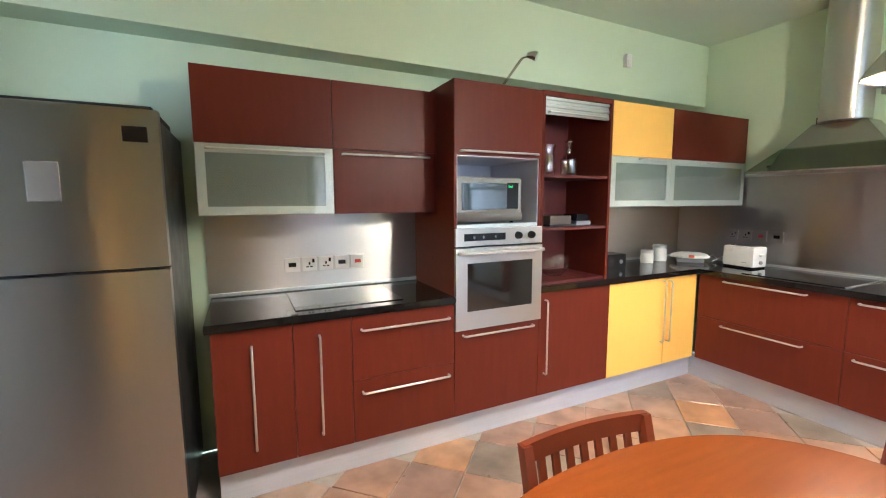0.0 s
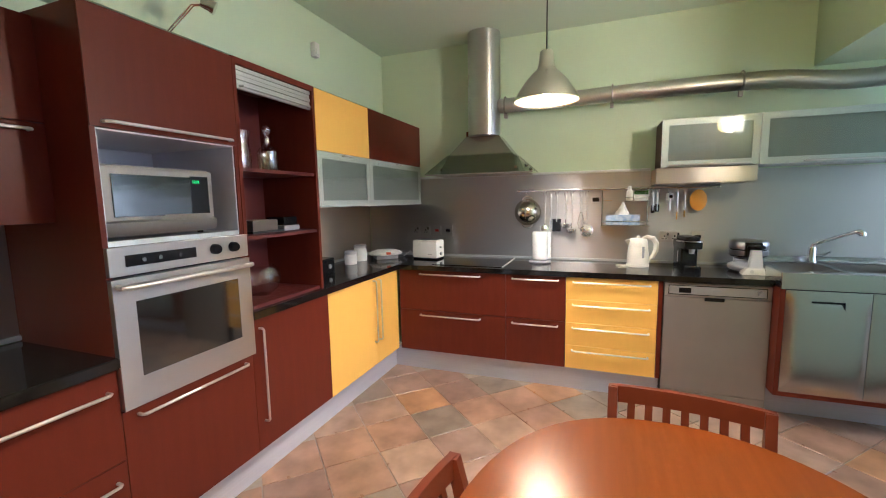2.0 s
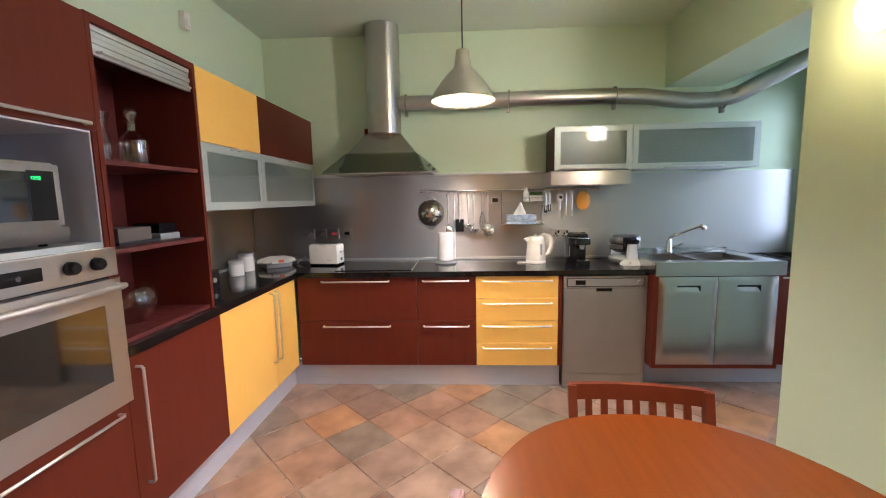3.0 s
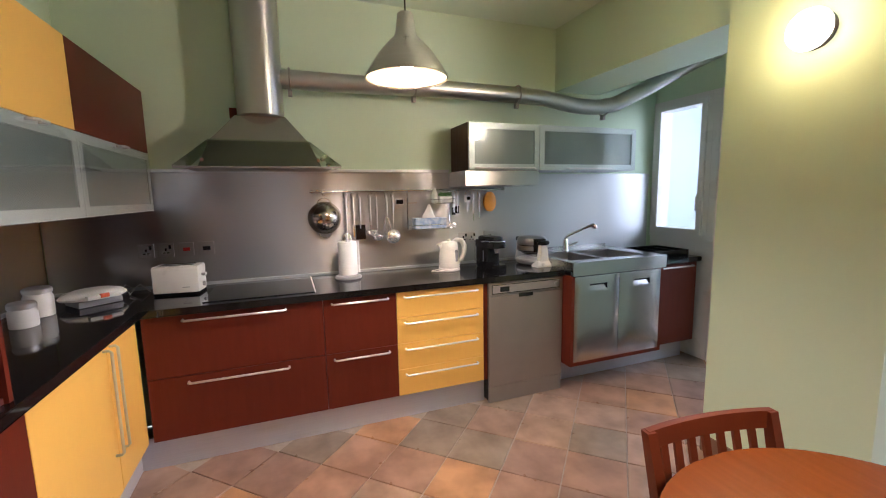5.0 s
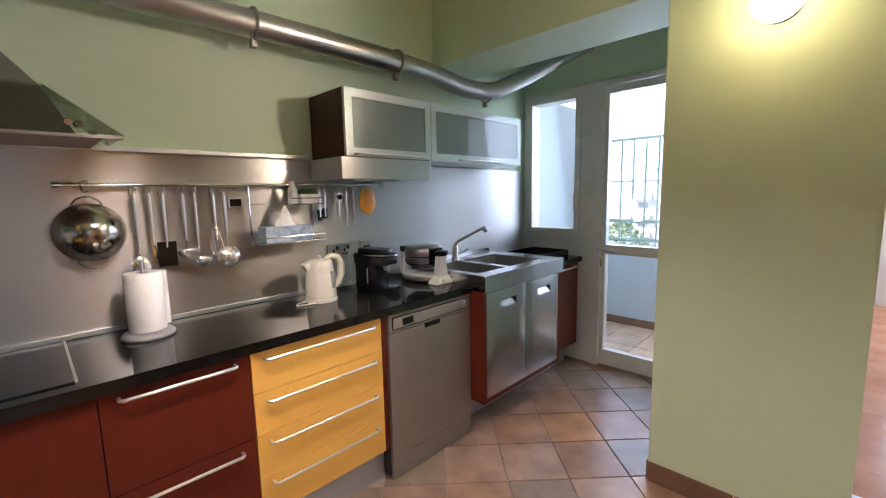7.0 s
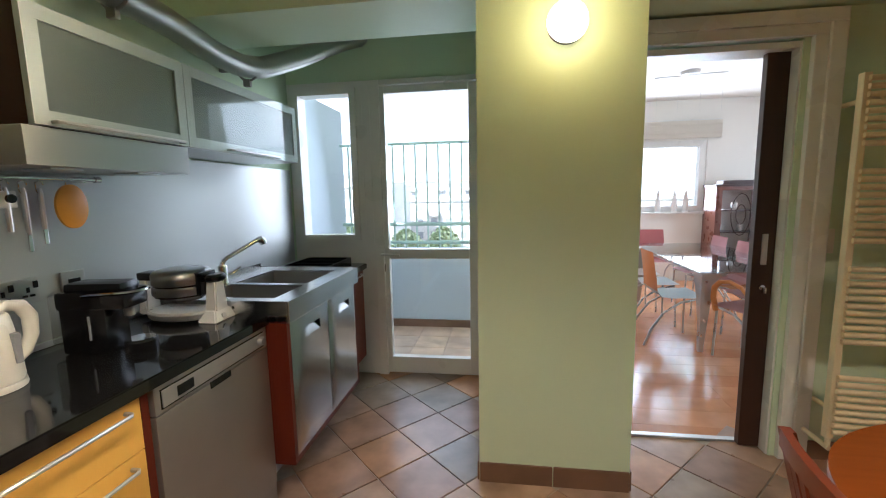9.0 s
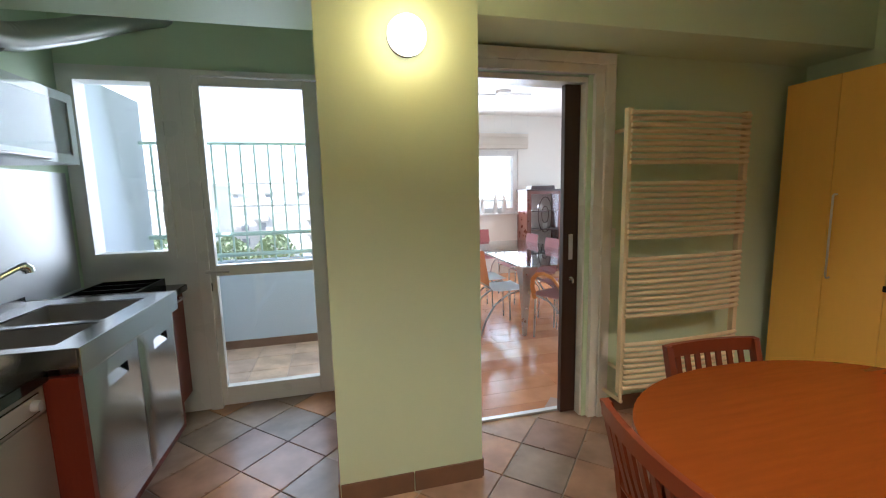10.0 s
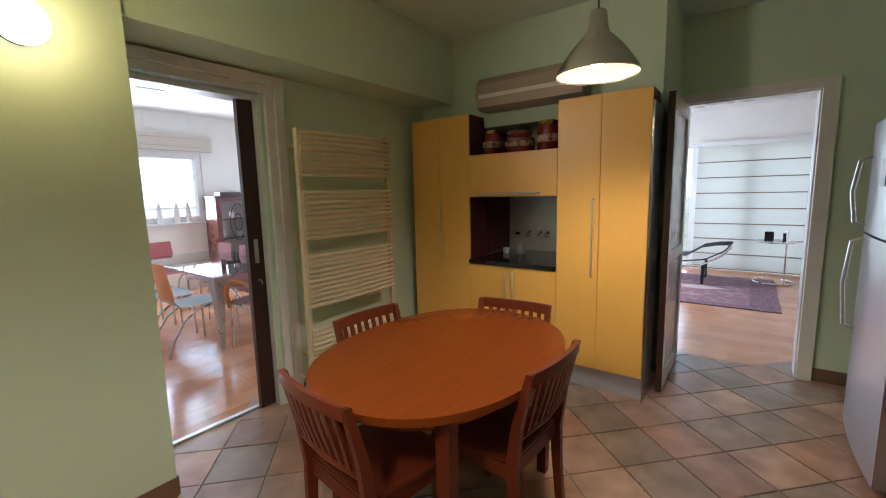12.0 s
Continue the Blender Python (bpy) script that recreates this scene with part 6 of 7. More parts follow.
t = thing("toaster", "white plastic two-slot toaster on the worktop", "toaster", (3.80, 2.22, 0.905), -97)
t.matrix_basis = t.matrix_basis @ Matrix.Diagonal((0.88, 1.0, 1.0, 1.0))
part("body", box(-0.145, -0.075, 0.012, 0.135, 0.075, 0.172, bevel=0.024), WHITE_PLASTIC, t, smooth=True)
part("base", box(-0.14, -0.07, 0.0, 0.13, 0.07, 0.014, bevel=0.003), BLACK, t, "black base")
for y in (-0.028, 0.028):
    part("slot", box(-0.10, y - 0.014, 0.168, 0.09, y + 0.014, 0.1735), BLACK, t, "dark bread slot")
part("lever", box(0.133, -0.02, 0.10, 0.158, 0.02, 0.116, bevel=0.004), WHITE_PLASTIC, t)
part("dial", rod(bmesh.new(), (0.135, 0.0, 0.05), (0.148, 0.0, 0.05), 0.014), GREY_PLASTIC, t, smooth=True)
part("slot_frame", box(-0.112, -0.048, 0.166, 0.102, 0.048, 0.1725, bevel=0.002), GREY_PLASTIC, t, "grey metal surround of the slots")
part("brand_plate", box(0.035, -0.0765, 0.045, 0.08, -0.0745, 0.049), GREY_PLASTIC, t)
t = thing("contact_grill", "white contact grill with orange button and coiled cord", "sandwich toaster", (3.72, 2.62, 0.905), -50)
part("base", box(-0.10, -0.09, 0.0, 0.10, 0.09, 0.035, bevel=0.012), GREY_PLASTIC, t, "grey lower shell", smooth=True)
part("lid", lathe(bmesh.new(), [(0.0, 0.044), (0.07, 0.042), (0.105, 0.030), (0.122, 0.010), (0.118, 0.0), (0, 0)], (0, 0, 0.038), 32, 1.25, 0.95), WHITE_PLASTIC, t, "white domed lid", smooth=True)
part("handle", box(-0.075, -0.138, 0.042, 0.075, -0.10, 0.066, bevel=0.010), WHITE_PLASTIC, t, "broad white front handle", smooth=True)
part("button", box(-0.02, -0.142, 0.048, 0.02, -0.12, 0.070, bevel=0.005), mat("orange_plastic", (0.75, 0.12, 0.03), 0.35), t, "orange latch")
part("cord", tube(bmesh.new(), [(0.13, 0.05, 0.02), (0.18, 0.06, 0.06), (0.21, 0.03, 0.03), (0.17, 0.0, 0.01), (0.20, 0.08, 0.008), (0.25, 0.05, 0.05), (0.28, 0.0, 0.006)], 0.004, 6), WHITE_PLASTIC, t, "loose white cord", smooth=True)


def canister(x, y, r, h, label):
    t = thing("canister", label, "canister", (x, y, 0.905), 0, "canisters in the corner")
    part("body", lathe(bmesh.new(), [(0, 0), (r * 0.96, 0), (r, 0.006), (r, h - 0.02), (r * 0.9, h - 0.008), (r * 0.9, h)], seg=32), WHITE_PLASTIC, t, "glazed white body", smooth=True)
    part("lid", lathe(bmesh.new(), [(r * 0.9, h), (r * 0.98, h + 0.002), (r * 0.98, h + 0.02), (r * 0.85, h + 0.028), (0, h + 0.03)], seg=32), HANDLE, t, "steel lid", smooth=True)


canister(3.33, 2.74, 0.052, 0.085, "small white canister with a steel lid")
canister(3.53, 2.77, 0.058, 0.115, "larger white canister with a steel lid")
t = thing("small_radio", "black box-shaped appliance on the corner worktop", "appliance", (2.86, 2.72, 0.905), 0)
part("body", box(-0.10, -0.08, 0, 0.10, 0.08, 0.11, bevel=0.01), BLACK, t)
part("dial", rod(bmesh.new(), (0.04, -0.088, 0.05), (0.04, -0.08, 0.05), 0.016), GREY_PLASTIC, t, smooth=True)
tagged(part("hob", box(3.47, 1.48, 0.9045, 3.97, 2.06, 0.909, bevel=0.001), HOBGLASS), "black glass hob set in the worktop", "hob")
tagged(part("hob_trim", box(3.47, 1.472, 0.9045, 3.97, 1.479, 0.910), HANDLE), "steel edge strip of the hob", "trim")
tagged(part("worktop_insert", box(0.42, 2.42, 0.9025, 0.98, 2.86, 0.9065, bevel=0.001), HOBGLASS), "dark glass plate let into the worktop", "worktop insert")

# ---- open shelf contents ----
CRYSTAL = pane_glass("cut_crystal", (0.97, 0.97, 0.98), 0.06, 0.24)


def vessel(name, label, at, profile, m, seg=28, cat="glassware"):
    t = thing(name, label, cat, at)
    part("body", lathe(bmesh.new(), profile, seg=seg), m, t, smooth=True)
    return t


vessel("crystal_vase", "tall cut crystal vase on the shelf", (2.06, 2.56, 1.599), [(0, 0.002), (0.052, 0), (0.058, 0.02), (0.060, 0.10), (0.050, 0.15), (0.062, 0.205)], CRYSTAL, 16)
t = vessel("decanter", "square glass decanter with a stopper on the shelf", (2.22, 2.52, 1.599), [(0, 0.002), (0.052, 0), (0.056, 0.01), (0.056, 0.11), (0.03, 0.14), (0.016, 0.155), (0.016, 0.185), (0.026, 0.192)], CRYSTAL, 12)
part("stopper", lathe(bmesh.new(), [(0, 0.185), (0.011, 0.187), (0.012, 0.2), (0.024, 0.215), (0.026, 0.232), (0.012, 0.25), (0, 0.253)], seg=16), CRYSTAL, t, "round glass stopper", smooth=True)
vessel("glass_bowl", "round clear glass fishbowl on the worktop shelf", (2.13, 2.54, 0.924), [(0, 0.002), (0.05, 0.0), (0.09, 0.04), (0.105, 0.095), (0.095, 0.14), (0.07, 0.165)], BOWL_GLASS, 36, "bowl")
t = thing("black_box", "flat grey-brown box lying on a dark case on the shelf", "box", (2.20, 2.56, 1.268))
part("body", box(-0.16, -0.08, 0.012, 0.02, 0.08, 0.068, bevel=0.003), mat("grey_brown_card", (0.12, 0.10, 0.085), 0.55), t, "grey-brown box")
part("tray", box(-0.17, -0.09, 0, 0.06, 0.08, 0.012, bevel=0.002), BLACK_MATT, t, "flat dark case below")
t = thing("black_box", "small black appliance on the shelf", "box", (2.32, 2.54, 1.268))
part("body", box(-0.06, -0.07, 0, 0.07, 0.07, 0.030, bevel=0.006), GREY_PLASTIC, t)
part("lid", box(-0.05, -0.06, 0.030, 0.06, 0.07, 0.078, bevel=0.006), BLACK, t, "glossy black upper part")

# ---- on the niche and cupboards ----
REDJAR = mat("red_glass_jar", (0.19, 0.012, 0.012), 0.12, colour2=(0.12, 0.008, 0.008), scale=14, coat=0.8)
JARLABEL = mat("patterned_label", (0.42, 0.28, 0.20), 0.3, colour2=(0.16, 0.015, 0.012), scale=38, contrast=0.25, coat=0.4)
GOLD = mat("gold_lid", (0.60, 0.38, 0.12), 0.28, 1.0)
for y, r, h in ((-0.045, 0.082, 0.165), (0.195, 0.116, 0.135), (0.432, 0.082, 0.19)):
    t = thing("storage_jar", "dark red storage jar with a gold lid on the cupboard", "jar", (-0.53, y, 1.757), 0, "storage jars")
    part("body", lathe(bmesh.new(), [(0, 0), (r * 0.92, 0), (r, 0.012), (r, h - 0.035), (r * 0.82, h - 0.012), (r * 0.82, h)], seg=32), REDJAR, t, "glossy dark red body", smooth=True)
    part("label_band", lathe(bmesh.new(), [(r + 0.0004, h * 0.30), (r + 0.002, h * 0.32), (r + 0.002, h * 0.58), (r + 0.0004, h * 0.60)], seg=32), JARLABEL, t, "band of pale patterned print", smooth=True)
    part("lid", lathe(bmesh.new(), [(r * 0.82, h - 0.004), (r * 0.88, h), (r * 0.88, h + 0.02), (r * 0.8, h + 0.026), (0, h + 0.026)], seg=32), GOLD if r < 0.09 else mat("red_lid", (0.20, 0.02, 0.02), 0.4), t, "lid", smooth=True)
vessel("small_cup", "small white cup on the niche worktop", (-0.86, -0.10, 0.895), [(0, 0), (0.025, 0), (0.03, 0.05), (0.026, 0.05), (0.022, 0.005), (0, 0.005)], WHITE_PLASTIC, 20, "cup")
vessel("glass_jug", "small dark glass jar on the niche worktop", (-0.90, 0.03, 0.895), [(0, 0), (0.035, 0), (0.045, 0.04), (0.028, 0.08), (0.02, 0.10), (0.012, 0.12), (0, 0.125)], GREY_PLASTIC, 20, "jar")

# ---- dining room furniture ----
SILVER = mat("grey_metal_legs", (0.55, 0.55, 0.55), 0.3, 0.9)
t = thing("glass_dining_table", "glass topped dining table with grey curved legs", "table", (0.28, -3.25, 0))
part("tabletop", box(-0.50, -1.02, 0.728, 0.50, 1.02, 0.742, bevel=0.003), GREEN_GLASS, t, "green-edged clear glass top")
for sx_ in (-1, 1):
    for sy_ in (-1, 1):
        b = bmesh.new()
        rings = []
        for z, w, o_ in ((0, 0.018, 0.0), (0.25, 0.028, -0.01), (0.5, 0.045, -0.01), (0.66, 0.07, -0.03), (0.727, 0.10, -0.06)):
            rings.append([b.verts.new((sx_ * (0.40 + o_) + dx * w, sy_ * (0.85 + o_) + dy * w, z)) for dx, dy in ((-1, -1), (1, -1), (1, 1), (-1, 1))])
        b.faces.new(rings[0][::-1])
        b.faces.new(rings[-1])
        for r0, r1 in zip(rings, rings[1:]):
            for k in range(4):
                b.faces.new((r0[k], r0[(k + 1) % 4], r1[(k + 1) % 4], r1[k]))
        part("leg", b, SILVER, t, "grey flared leg", smooth=True)
b = bmesh.new()
for sx_ in (-1, 1):
    bx(b, sx_ * 0.36 - 0.02, -0.85, 0.66, sx_ * 0.36 + 0.02, 0.85, 0.70, 0.003)
part("beam", b, SILVER, t)


def modern_chair(seat_m, back_m, label, arms=False):
    """Faces +y; the seat's centre lies at the origin."""
    c = thing("dining_chair", label, "chair", group="dining room chairs")
    b = bmesh.new()
    prof = [(0.20, 0.455), (0.10, 0.448), (-0.10, 0.445), (-0.17, 0.455), (-0.205, 0.50)]
    def shell(profile, hw0, hw1, thick):
        b = bmesh.new()
        rows = []
        for i, (y, z) in enumerate(profile):
            hw = hw0 + (hw1 - hw0) * i / (len(profile) - 1)
            rows.append([b.verts.new((x, y + 0.012 * (x / hw) ** 2 * (1 if z > 0.5 else 0), z)) for x in (-hw, -hw / 2, 0, hw / 2, hw)])
        for r0, r1 in zip(rows, rows[1:]):
            for k in range(4):
                b.faces.new((r0[k], r0[k + 1], r1[k + 1], r1[k]))
        bmesh.ops.solidify(b, geom=b.faces[:], thickness=thick)
        return b
    part("seat", shell(prof, 0.215, 0.20, 0.03), seat_m, c, "padded seat", smooth=True)
    part("backrest", shell([(-0.205, 0.50), (-0.225, 0.60), (-0.245, 0.72), (-0.265, 0.86)], 0.19, 0.17, 0.015), back_m, c, "curved plywood back", smooth=True)
    for s in (-1, 1):
        part("leg", tube(bmesh.new(), [(s * 0.18, 0.18, 0.0), (s * 0.17, 0.17, 0.42)], 0.010, 8), SILVER, c, "front leg", smooth=True)
        part("leg", tube(bmesh.new(), [(s * 0.17, 0.16, 0.43), (s * 0.18, 0.0, 0.40), (s * 0.19, -0.15, 0.30), (s * 0.20, -0.25, 0.15), (s * 0.21, -0.31, 0.0)], 0.011, 8), SILVER, c, "curved rear leg", smooth=True)
        if arms:
            part("arm", tube(bmesh.new(), [(s * 0.18, 0.175, 0.40), (s * 0.215, 0.175, 0.52), (s * 0.235, 0.15, 0.61), (s * 0.245, 0.09, 0.665), (s * 0.25, 0.0, 0.68), (s * 0.245, -0.09, 0.65), (s * 0.23, -0.16, 0.57), (s * 0.20, -0.20, 0.47)], 0.015, 10, flat=1.5), back_m, c, smooth=True)
    return c


ORANGE = mat("orange_plywood", (0.62, 0.25, 0.07), 0.35)
PINK = mat("mauve_upholstery", (0.42, 0.18, 0.17), 0.6)
GREYSEAT = mat("pale_grey_seat", (0.52, 0.52, 0.52), 0.4)
c1 = modern_chair(GREYSEAT, ORANGE, "orange plywood chair with pale grey seat and curved steel legs")
c1.matrix_basis = pose(0.80, -2.72, 0, 0, 0, 90)
for k in (1, 2):
    copy_thing(c1, pose(0.80, -2.72 - 0.55 * k, 0, 0, 0, 90))
c2 = modern_chair(PINK, PINK, "mauve upholstered chair with steel legs")
c2.matrix_basis = pose(0.10, -2.70, 0, 0, 0, -90)
for x, y, r in ((0.12, -3.32, -90), (0.09, -3.93, -90), (0.29, -4.66, 0)):
    copy_thing(c2, pose(x, y, 0, 0, 0, r))
c3 = modern_chair(PINK, ORANGE, "armchair with orange bentwood arms and mauve seat", True)
c3.matrix_basis = pose(0.38, -2.22, 0, 0, 0, 203)
# china cabinet
cc = thing("china_cabinet", "dark wood display cabinet with glazed fretwork doors", "cabinet", (-1.32, -5.48, 0), 0)
b = bmesh.new()
for a in ((0, 0, 0.03, 0.38), (0.65, 0, 0.68, 0.38)):
    bx(b, a[0], a[1], 0.05, a[2], a[3], 1.45)
CABWOOD = mat("mahogany", (0.15, 0.052, 0.032), 0.3, colour2=(0.10, 0.034, 0.02))
part("body", b, CABWOOD, cc, "dark wooden sides")
part("back_panel", box(0.03, 0.0, 0.05, 0.65, 0.02, 1.45), mat("pale_lining", (0.55, 0.50, 0.46), 0.6), cc, "pale back panel")
part("cornice", box(-0.02, -0.0, 1.45, 0.70, 0.40, 1.48, bevel=0.006), DARKWOOD, cc)
part("pediment", box(0.12, 0.10, 1.48, 0.56, 0.30, 1.54, bevel=0.01), DARKWOOD, cc)
for z in (0.05, 0.45, 0.78, 1.10):
    part("shelf", box(0.03, 0.02, z, 0.65, 0.36, z + 0.015), DARKWOOD, cc)
b = bmesh.new()
for a in ((0.03, 0.05, 0.08, 1.45), (0.60, 0.05, 0.65, 1.45), (0.08, 0.05, 0.60, 0.10), (0.08, 1.40, 0.60, 1.45)):
    bx(b, a[0], 0.365, a[1], a[2], 0.385, a[3], 0.002)
dd = part("door", b, CABWOOD, cc, "glazed door frame")
part("pane", box(0.08, 0.373, 0.10, 0.60, 0.376, 1.40), GLASS, dd)
for s in (0.22, 0.34):
    part("tracery", tube(bmesh.new(), [(0.34 + 0.13 * math.sin(2 * math.pi * k / 20) * (0.5 if s > 0.3 else 1), 0.38, 1.05 + (0.30 if s < 0.3 else 0.14) * math.cos(2 * math.pi * k / 20)) for k in range(20)], 0.006, 6, closed=True), DARKWOOD, dd, smooth=True)
for k in range(5):
    t = thing("plate", "white china on the cabinet shelf", "plate", (-1.20 + 0.10 * k, -5.33, (0.465, 0.795, 1.115)[k % 3]), 0, "china in the cabinet")
    part("body", lathe(bmesh.new(), [(0, 0), (0.025, 0), (0.045, 0.05), (0.04, 0.10), (0.037, 0.10), (0.04, 0.05), (0.02, 0.005), (0, 0.005)], seg=16), WHITE_PLASTIC, t, smooth=True)
# dining window: frame, blind, objects on the sill
w2 = tagged(part("window_2", box(-0.66, -5.56, 1.05, 0.98, -5.44, 1.08, bevel=0.004), WHITE), "white framed dining room window", kind="structure")
b = bmesh.new()
window_frame(b, -0.66, 0.98, 1.08, 2.16, -5.64, -5.52, 0.09)
bx(b, 0.36, -5.62, 1.17, 0.42, -5.54, 2.07, 0.003)
part("window_frame", b, WHITE, w2)
part("pane", box(-0.57, -5.585, 1.17, 0.89, -5.58, 2.07), GLASS, w2).visible_shadow = False
BLIND = cloth("cream_blind_cloth", (0.78, 0.72, 0.62), 0.35)
rb = thing("roman_blind", "cream roman blind pulled up over the dining room window", "blind", (-0.80, -5.42, 2.16))
for k in range(4):
    part("fold", box(0, -0.02 - 0.008 * (k % 2), 0.02 + 0.062 * k, 1.9, 0.03 + 0.01 * (k % 2), 0.085 + 0.062 * k, bevel=0.008), BLIND, rb, "soft cream fold")
part("head_rail", box(0, -0.03, 0.265, 1.9, 0.02, 0.29, bevel=0.003), WHITE, rb)
for x, lean in ((0.02, 0), (-0.22, 4), (-0.38, 0), (-0.70, 0)):
    t = thing("wooden_fish", "slim white pointed ornament on the window sill", "ornament", (x, -5.47, 1.08), 0, "ornaments on the sill")
    part("body", lathe(bmesh.new(), [(0, 0), (0.04, 0.0), (0.045, 0.06), (0.042, 0.14), (0.028, 0.24), (0.012, 0.32), (0, 0.36)], seg=16, sy=0.4), WHITE_PLASTIC, t, smooth=True)
# ceiling lamp of the dining room
t = thing("ceiling_lamp", "low voltage wire lamp on the white ceiling", "ceiling lamp", (0.28, -3.9, 2.75))
part("canopy", lathe(bmesh.new(), [(0, -0.035), (0.09, -0.035), (0.10, -0.01), (0.10, 0)], seg=28), HANDLE, t, smooth=True)
part("arm", rod(bmesh.new(), (-0.35, 0.1, -0.05), (0.05, 0.05, -0.05), 0.008), HANDLE, t, smooth=True)
part("arm", rod(bmesh.new(), (0.35, -0.1, -0.03), (-0.05, -0.05, -0.03), 0.008), HANDLE, t, smooth=True)
b = bmesh.new()
for x in (-0.35, -0.12, 0.12, 0.35):
    rod(b, (x, 0, -0.05), (x, 0, -0.45), 0.0012, seg=5)
part("wire", b, HANDLE, t, "thin hanging wires")

# ---- living room furniture ----
SHEER = cloth("sheer_blind_cloth", (0.56, 0.55, 0.47), 0.45)
bl = thing("roman_blind", "pale translucent roman blind with thin battens, lowered", "blind", (LX + 0.06, 0.90, 0.0))
for k in range(8):
    z0 = 0.03 + 0.262 * k
    b = bmesh.new()
    v = []
    for q in range(5):
        zz_ = z0 + 0.262 * q / 4
        xx_ = 0.006 * math.sin(math.pi * q / 4)
        v.append([b.verts.new((xx_, y, zz_)) for y in (0, 0.4, 0.8, 1.2, 1.56)])
    for r0, r1 in zip(v, v[1:]):
        for m_ in range(4):
            b.faces.new((r0[m_], r0[m_ + 1], r1[m_ + 1], r1[m_]))
    part("panel", b, SHEER, bl, "translucent cloth panel")
    part("batten", box(0.0, 0, z0 - 0.008, 0.016, 1.56, z0 + 0.008), mat("batten_brown", (0.22, 0.16, 0.11), 0.6) if k == 0 else bpy.data.materials["batten_brown"], bl)
part("head_rail", box(-0.02, -0.02, 2.125, 0.05, 1.58, 2.20, bevel=0.003), WHITE, bl)
# the window behind the blind, and the glazed door beside it
b = bmesh.new()
for y0, y1 in ((0.25, 0.86), (0.86, 1.66), (1.66, 2.55)):
    for a in ((y0, y0 + 0.06, 0, 2.2), (y1 - 0.06, y1, 0, 2.2)):
        bx(b, LX - 0.14, a[0], a[2], LX - 0.06, a[1], a[3], 0.003)
    bx(b, LX - 0.14, y0 + 0.06, 0, LX - 0.06, y1 - 0.06, 0.07, 0.003)
    bx(b, LX - 0.14, y0 + 0.06, 2.13, LX - 0.06, y1 - 0.06, 2.2, 0.003)
w3 = structure("window_3", b, WHITE, "white framed tall living room windows")
for y0, y1 in ((0.31, 0.80), (0.92, 1.60), (1.72, 2.49)):
    part("pane", box(LX - 0.105, y0, 0.07, LX - 0.10, y1, 2.13), GLASS, w3).visible_shadow = False

RUG = bpy.data.materials.new("persian_rug")
RUG.use_nodes = True
n_, l_ = RUG.node_tree.nodes, RUG.node_tree.links
vo, nz, mxr, rp, co_ = n_.new("ShaderNodeTexVoronoi"), n_.new("ShaderNodeTexNoise"), n_.new("ShaderNodeMix"), n_.new("ShaderNodeValToRGB"), n_.new("ShaderNodeTexCoord")
vo.inputs["Scale"].default_value, nz.inputs["Scale"].default_value = 9, 30
l_.new(co_.outputs["Object"], vo.inputs["Vector"])
l_.new(co_.outputs["Object"], nz.inputs["Vector"])
e = rp.color_ramp.elements
e[0].color, e[1].color = (0.52, 0.15, 0.14, 1), (0.55, 0.30, 0.27, 1)
x_ = e.new(0.45)
x_.color = (0.24, 0.16, 0.21, 1)
l_.new(vo.outputs["Distance"], rp.inputs[0])
mxr.data_type = "RGBA"
mxr.inputs[0].default_value = 0.35
l_.new(rp.outputs[0], mxr.inputs[6])
l_.new(nz.outputs[1], mxr.inputs[7])
mxr.blend_type = "MULTIPLY"
l_.new(mxr.outputs[2], n_["Principled BSDF"].inputs["Base Color"])
n_["Principled BSDF"].inputs["Roughness"].default_value = 0.95
NAVY = mat("rug_border_wool", (0.30, 0.15, 0.15), 0.95, colour2=(0.10, 0.08, 0.13), scale=22, contrast=0.3)
PALE = mat("rug_pale_wool", (0.62, 0.54, 0.48), 0.95, colour2=(0.50, 0.30, 0.26), scale=30)
t = thing("rug", "red and blue persian rug on the laminate floor", "rug", (-4.45, 1.1, 0.0))
part("field", box(-0.85, -0.80, 0.002, 0.85, 0.65, 0.010), RUG, t, "red patterned field")
for a in ((-1.02, -0.98, 1.02, -0.80), (-1.02, 0.65, 1.02, 0.95), (-1.02, -0.80, -0.85, 0.65), (0.85, -0.80, 1.02, 0.65)):
    part("border", box(a[0], a[1], 0.002, a[2], a[3], 0.011), NAVY, t, "dark patterned border")
b = prism(bmesh.new(), [(-0.12, -0.1), (0, -0.45), (0.12, -0.1), (0.12, 0.1), (0, 0.42), (-0.12, 0.1)], 0.010, 0.012)
part("medallion", b, PALE, t, "pale central medallion")
t = thing("side_table", "round glass and chrome adjustable side table", "side table", (-5.35, 2.02, 0))
part("top", lathe(bmesh.new(), [(0, 0.62), (0.25, 0.62), (0.25, 0.628), (0, 0.628)], seg=40), GLASS, t, "round glass top", smooth=True)
part("rim", tube(bmesh.new(), [(0.252 * math.cos(2 * math.pi * k / 40), 0.252 * math.sin(2 * math.pi * k / 40), 0.622) for k in range(40)], 0.009, 8, closed=True), CHROME, t, smooth=True)
part("base", tube(bmesh.new(), [(0.24 * math.cos(radians(a)), 0.24 * math.sin(radians(a)), 0.014) for a in range(-150, 151, 10)], 0.012, 8), CHROME, t, "open chrome ring", smooth=True)
part("column", rod(bmesh.new(), (0.21, 0.12, 0.01), (0.21, 0.12, 0.80), 0.012), CHROME, t, smooth=True)
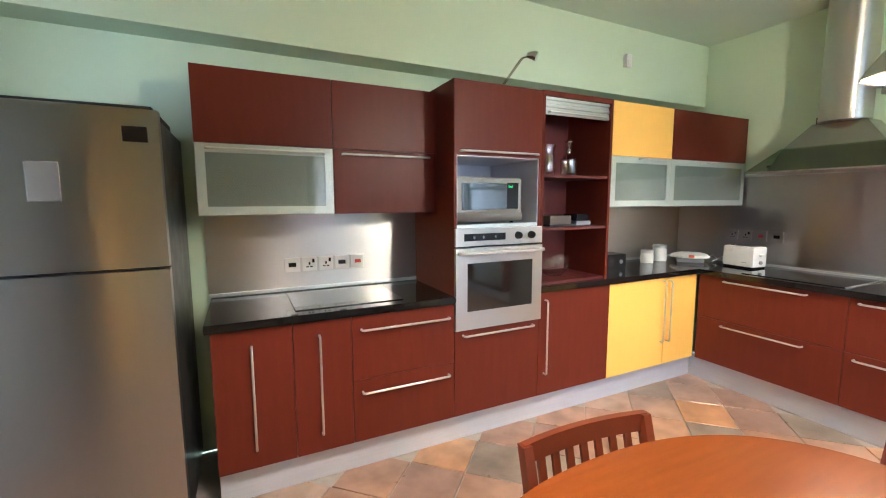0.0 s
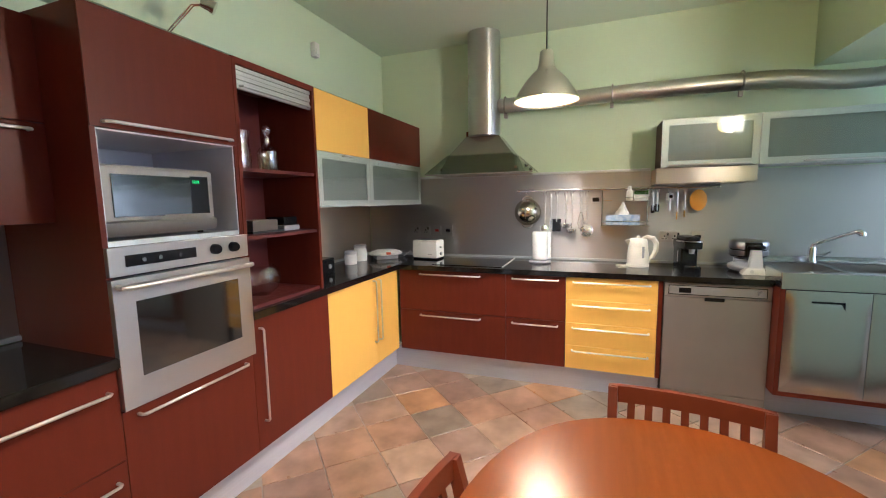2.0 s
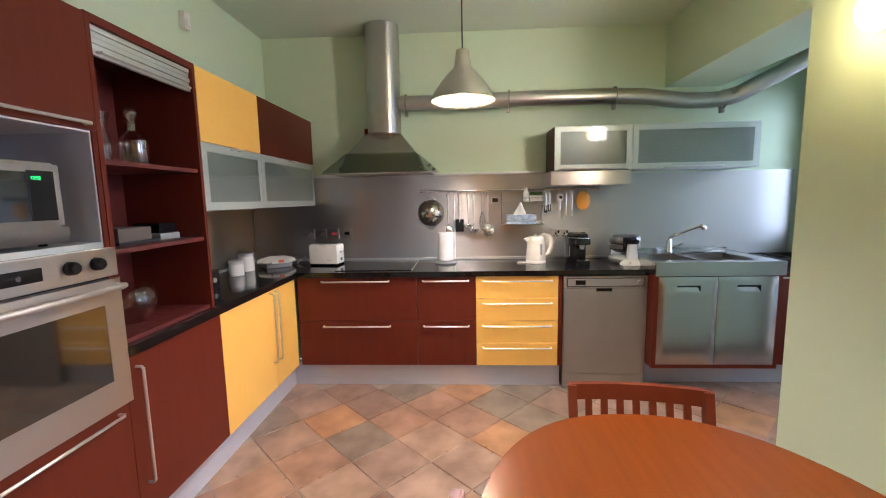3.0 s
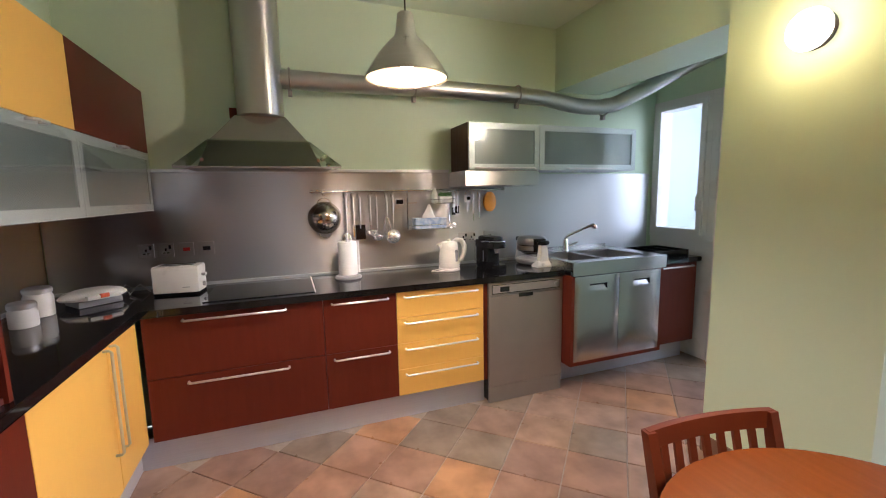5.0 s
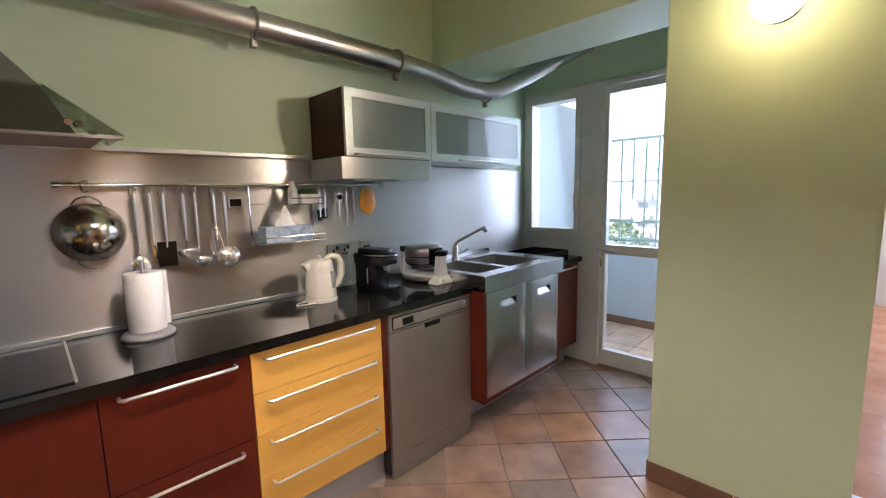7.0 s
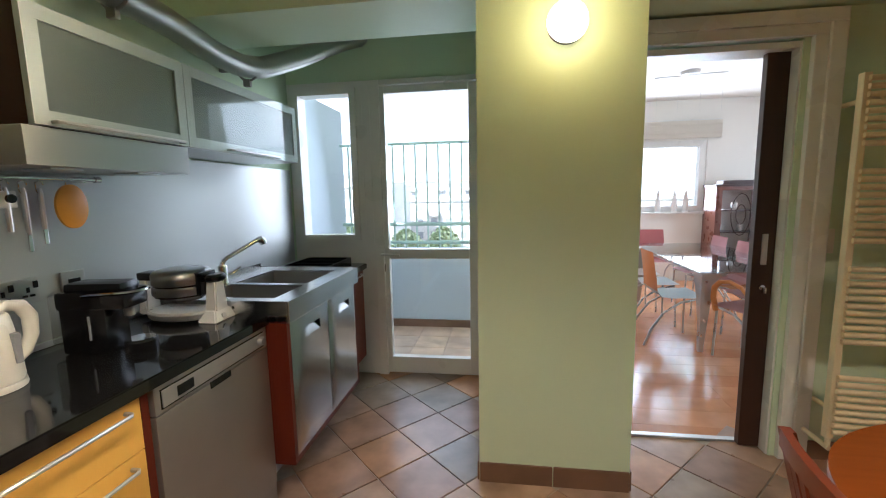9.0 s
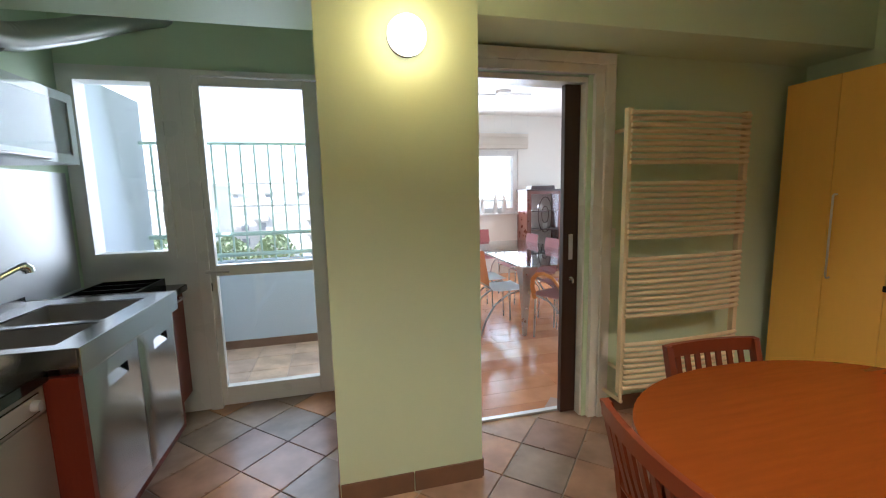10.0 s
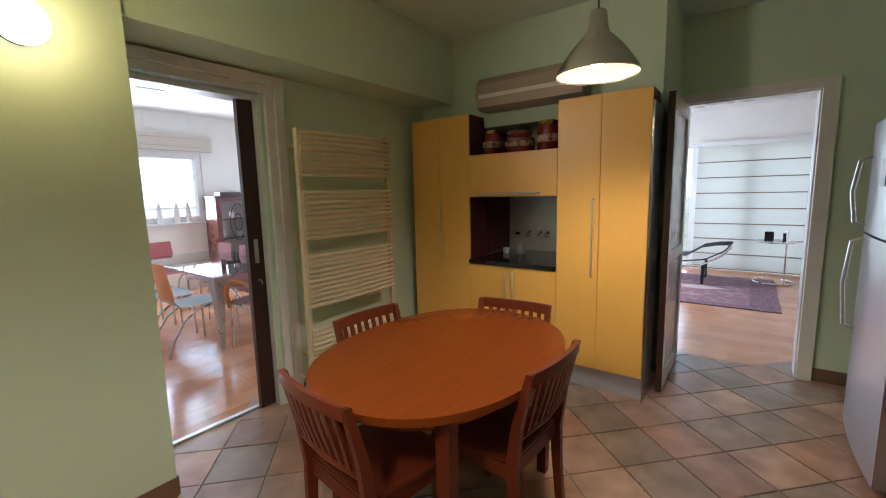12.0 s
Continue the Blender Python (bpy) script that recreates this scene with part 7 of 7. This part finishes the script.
for dy, w, h in ((-0.08, 0.055, 0.14), (0.10, 0.02, 0.12)):
    tt = thing("black_box", "small black object on the glass side table", "box", (-5.33, 2.02 + dy, 0.63))
    part("body", box(-0.03, -w, 0, 0.03, w, h, bevel=0.004), BLACK, tt)
t = thing("lounge_chair", "black leather chaise longue on a chrome frame", "lounge chair", (-4.95, 0.95, 0))
LEATHER = mat("black_leather", (0.015, 0.016, 0.02), 0.6, spec=0.25, bump=0.3, bump_scale=40)
b = bmesh.new()
rows = []
for y, z in ((-0.9, 0.75), (-0.6, 0.58), (-0.3, 0.40), (0.0, 0.42), (0.2, 0.56), (0.38, 0.60), (0.55, 0.61)):
    rows.append([b.verts.new((x, y, z)) for x in (-0.28, -0.1, 0.1, 0.28)])
for r0, r1 in zip(rows, rows[1:]):
    for k in range(3):
        b.faces.new((r0[k], r0[k + 1], r1[k + 1], r1[k]))
bmesh.ops.solidify(b, geom=b.faces[:], thickness=0.05)
bmesh.ops.recalc_face_normals(b, faces=b.faces[:])
part("cushion", b, LEATHER, t, "curved black leather pad", smooth=True)
for s in (-0.29, 0.29):
    part("frame", tube(bmesh.new(), [(s, 0.56, 0.60), (s, 0.45, 0.45), (s, 0.2, 0.30), (s, -0.3, 0.22), (s, -0.9, 0.40)], 0.013, 8), CHROME, t, "curved chrome tube", smooth=True)
b = bmesh.new()
for y in (-0.35, 0.22):
    bx(b, -0.30, y - 0.02, 0.13, 0.30, y + 0.02, 0.17, 0.003)
    for s in (-0.28, 0.28):
        bx(b, s - 0.02, y - 0.02, 0, s + 0.02, y + 0.02, 0.30, 0.003)
part("base", b, BLACK_MATT, t, "black trestle base")
# skirting pieces of brown tile
def skirting(x0, y0, x1, y1, label):
    s = tagged(new("skirting"), label, kind="structure")
    length = math.hypot(x1 - x0, y1 - y0)
    count = max(1, round(length / 0.31))
    ax, ay = (x1 - x0) / count, (y1 - y0) / count
    for k in range(count):
        a, c = (x0 + ax * (k + 0.008), y0 + ay * (k + 0.008)), (x0 + ax * (k + 0.992), y0 + ay * (k + 0.992))
        nx, ny = -(y1 - y0) / length * 0.010, (x1 - x0) / length * 0.010
        lo_x, hi_x = sorted((a[0], c[0] + nx)) if abs(ax) < 1e-6 else sorted((a[0], c[0]))
        lo_y, hi_y = sorted((a[1], c[1] + ny)) if abs(ay) < 1e-6 else sorted((a[1], c[1]))
        part("tile", box(lo_x, lo_y, 0, hi_x, hi_y, 0.10, bevel=0.002), SKIRT_TILE, s)
    return s


skirting(1.81, -0.51, 2.515, -0.51, "brown tile skirting of the column")
skirting(1.81, -0.98, 1.81, -0.51, "brown tile skirting of the column")
skirting(2.515, -0.51, 2.515, -1.64, "brown tile skirting of the column")
skirting(-0.38, -0.88, 0.87, -0.88, "brown tile skirting under the radiator")
skirting(-1.48, 2.76, -1.48, 2.13, "brown tile skirting beside the living room door")

# ---- floor tiles, one object each ----
def tile_mesh(s, t=0.008, name="tile"):
    b = box(-s / 2, -s / 2, -t, s / 2, s / 2, 0, bevel=0.0)
    bmesh.ops.bevel(b, geom=[e for e in b.edges if min(v.co.z for v in e.verts) > -0.001], offset=0.0025, segments=1, affect="EDGES")
    me = bpy.data.meshes.new(name)
    b.to_mesh(me)
    b.free()
    return me


TILE = tile_mesh(0.3045)
TILE.materials.append(TERRACOTTA)


def inside(x, y):
    if -1.05 < y < 2.47 and -1.7 < x < 3.6 and not (x < -0.62 and y < 1.1):
        return not (1.95 < x < 2.38 and y < -0.7)
    return 2.4 < x < 4.0 and -1.85 < y <= -1.05


rnd = random.Random(4)
ca, sa = 0.21922 * math.cos(radians(1.36)), 0.21922 * math.sin(radians(1.36))
for n_ in range(-26, 6):
    for m_ in range(-6, 16):
        if (n_ + m_) % 2 == 0:
            continue
        x = 3.247 + ca * n_ - sa * m_
        y = -0.677 + sa * n_ + ca * m_
        if inside(x, y):
            t = new("tile", TILE)
            t.parent = fl
            t.matrix_basis = pose(x, y, rnd.uniform(-0.0006, 0.0006), rnd.uniform(-0.12, 0.12), rnd.uniform(-0.12, 0.12), 45 + 1.36 + 90 * rnd.randrange(4))
BT = tile_mesh(0.3045, name="balcony_tile")
BT.materials.append(tile_material("balcony_stone_tile", [(0.62, 0.46, 0.35), (0.56, 0.42, 0.33), (0.66, 0.50, 0.37), (0.60, 0.47, 0.38)]))
fb = bpy.data.objects["floor_balcony"]
for n_ in range(7):
    for m_ in range(4):
        t = new("tile", BT)
        t.parent = fb
        t.matrix_basis = pose(2.16 + 0.31 * n_, -2.79 + 0.31 * m_ - 0.01, -0.022, 0, 0, 90 * rnd.randrange(4))
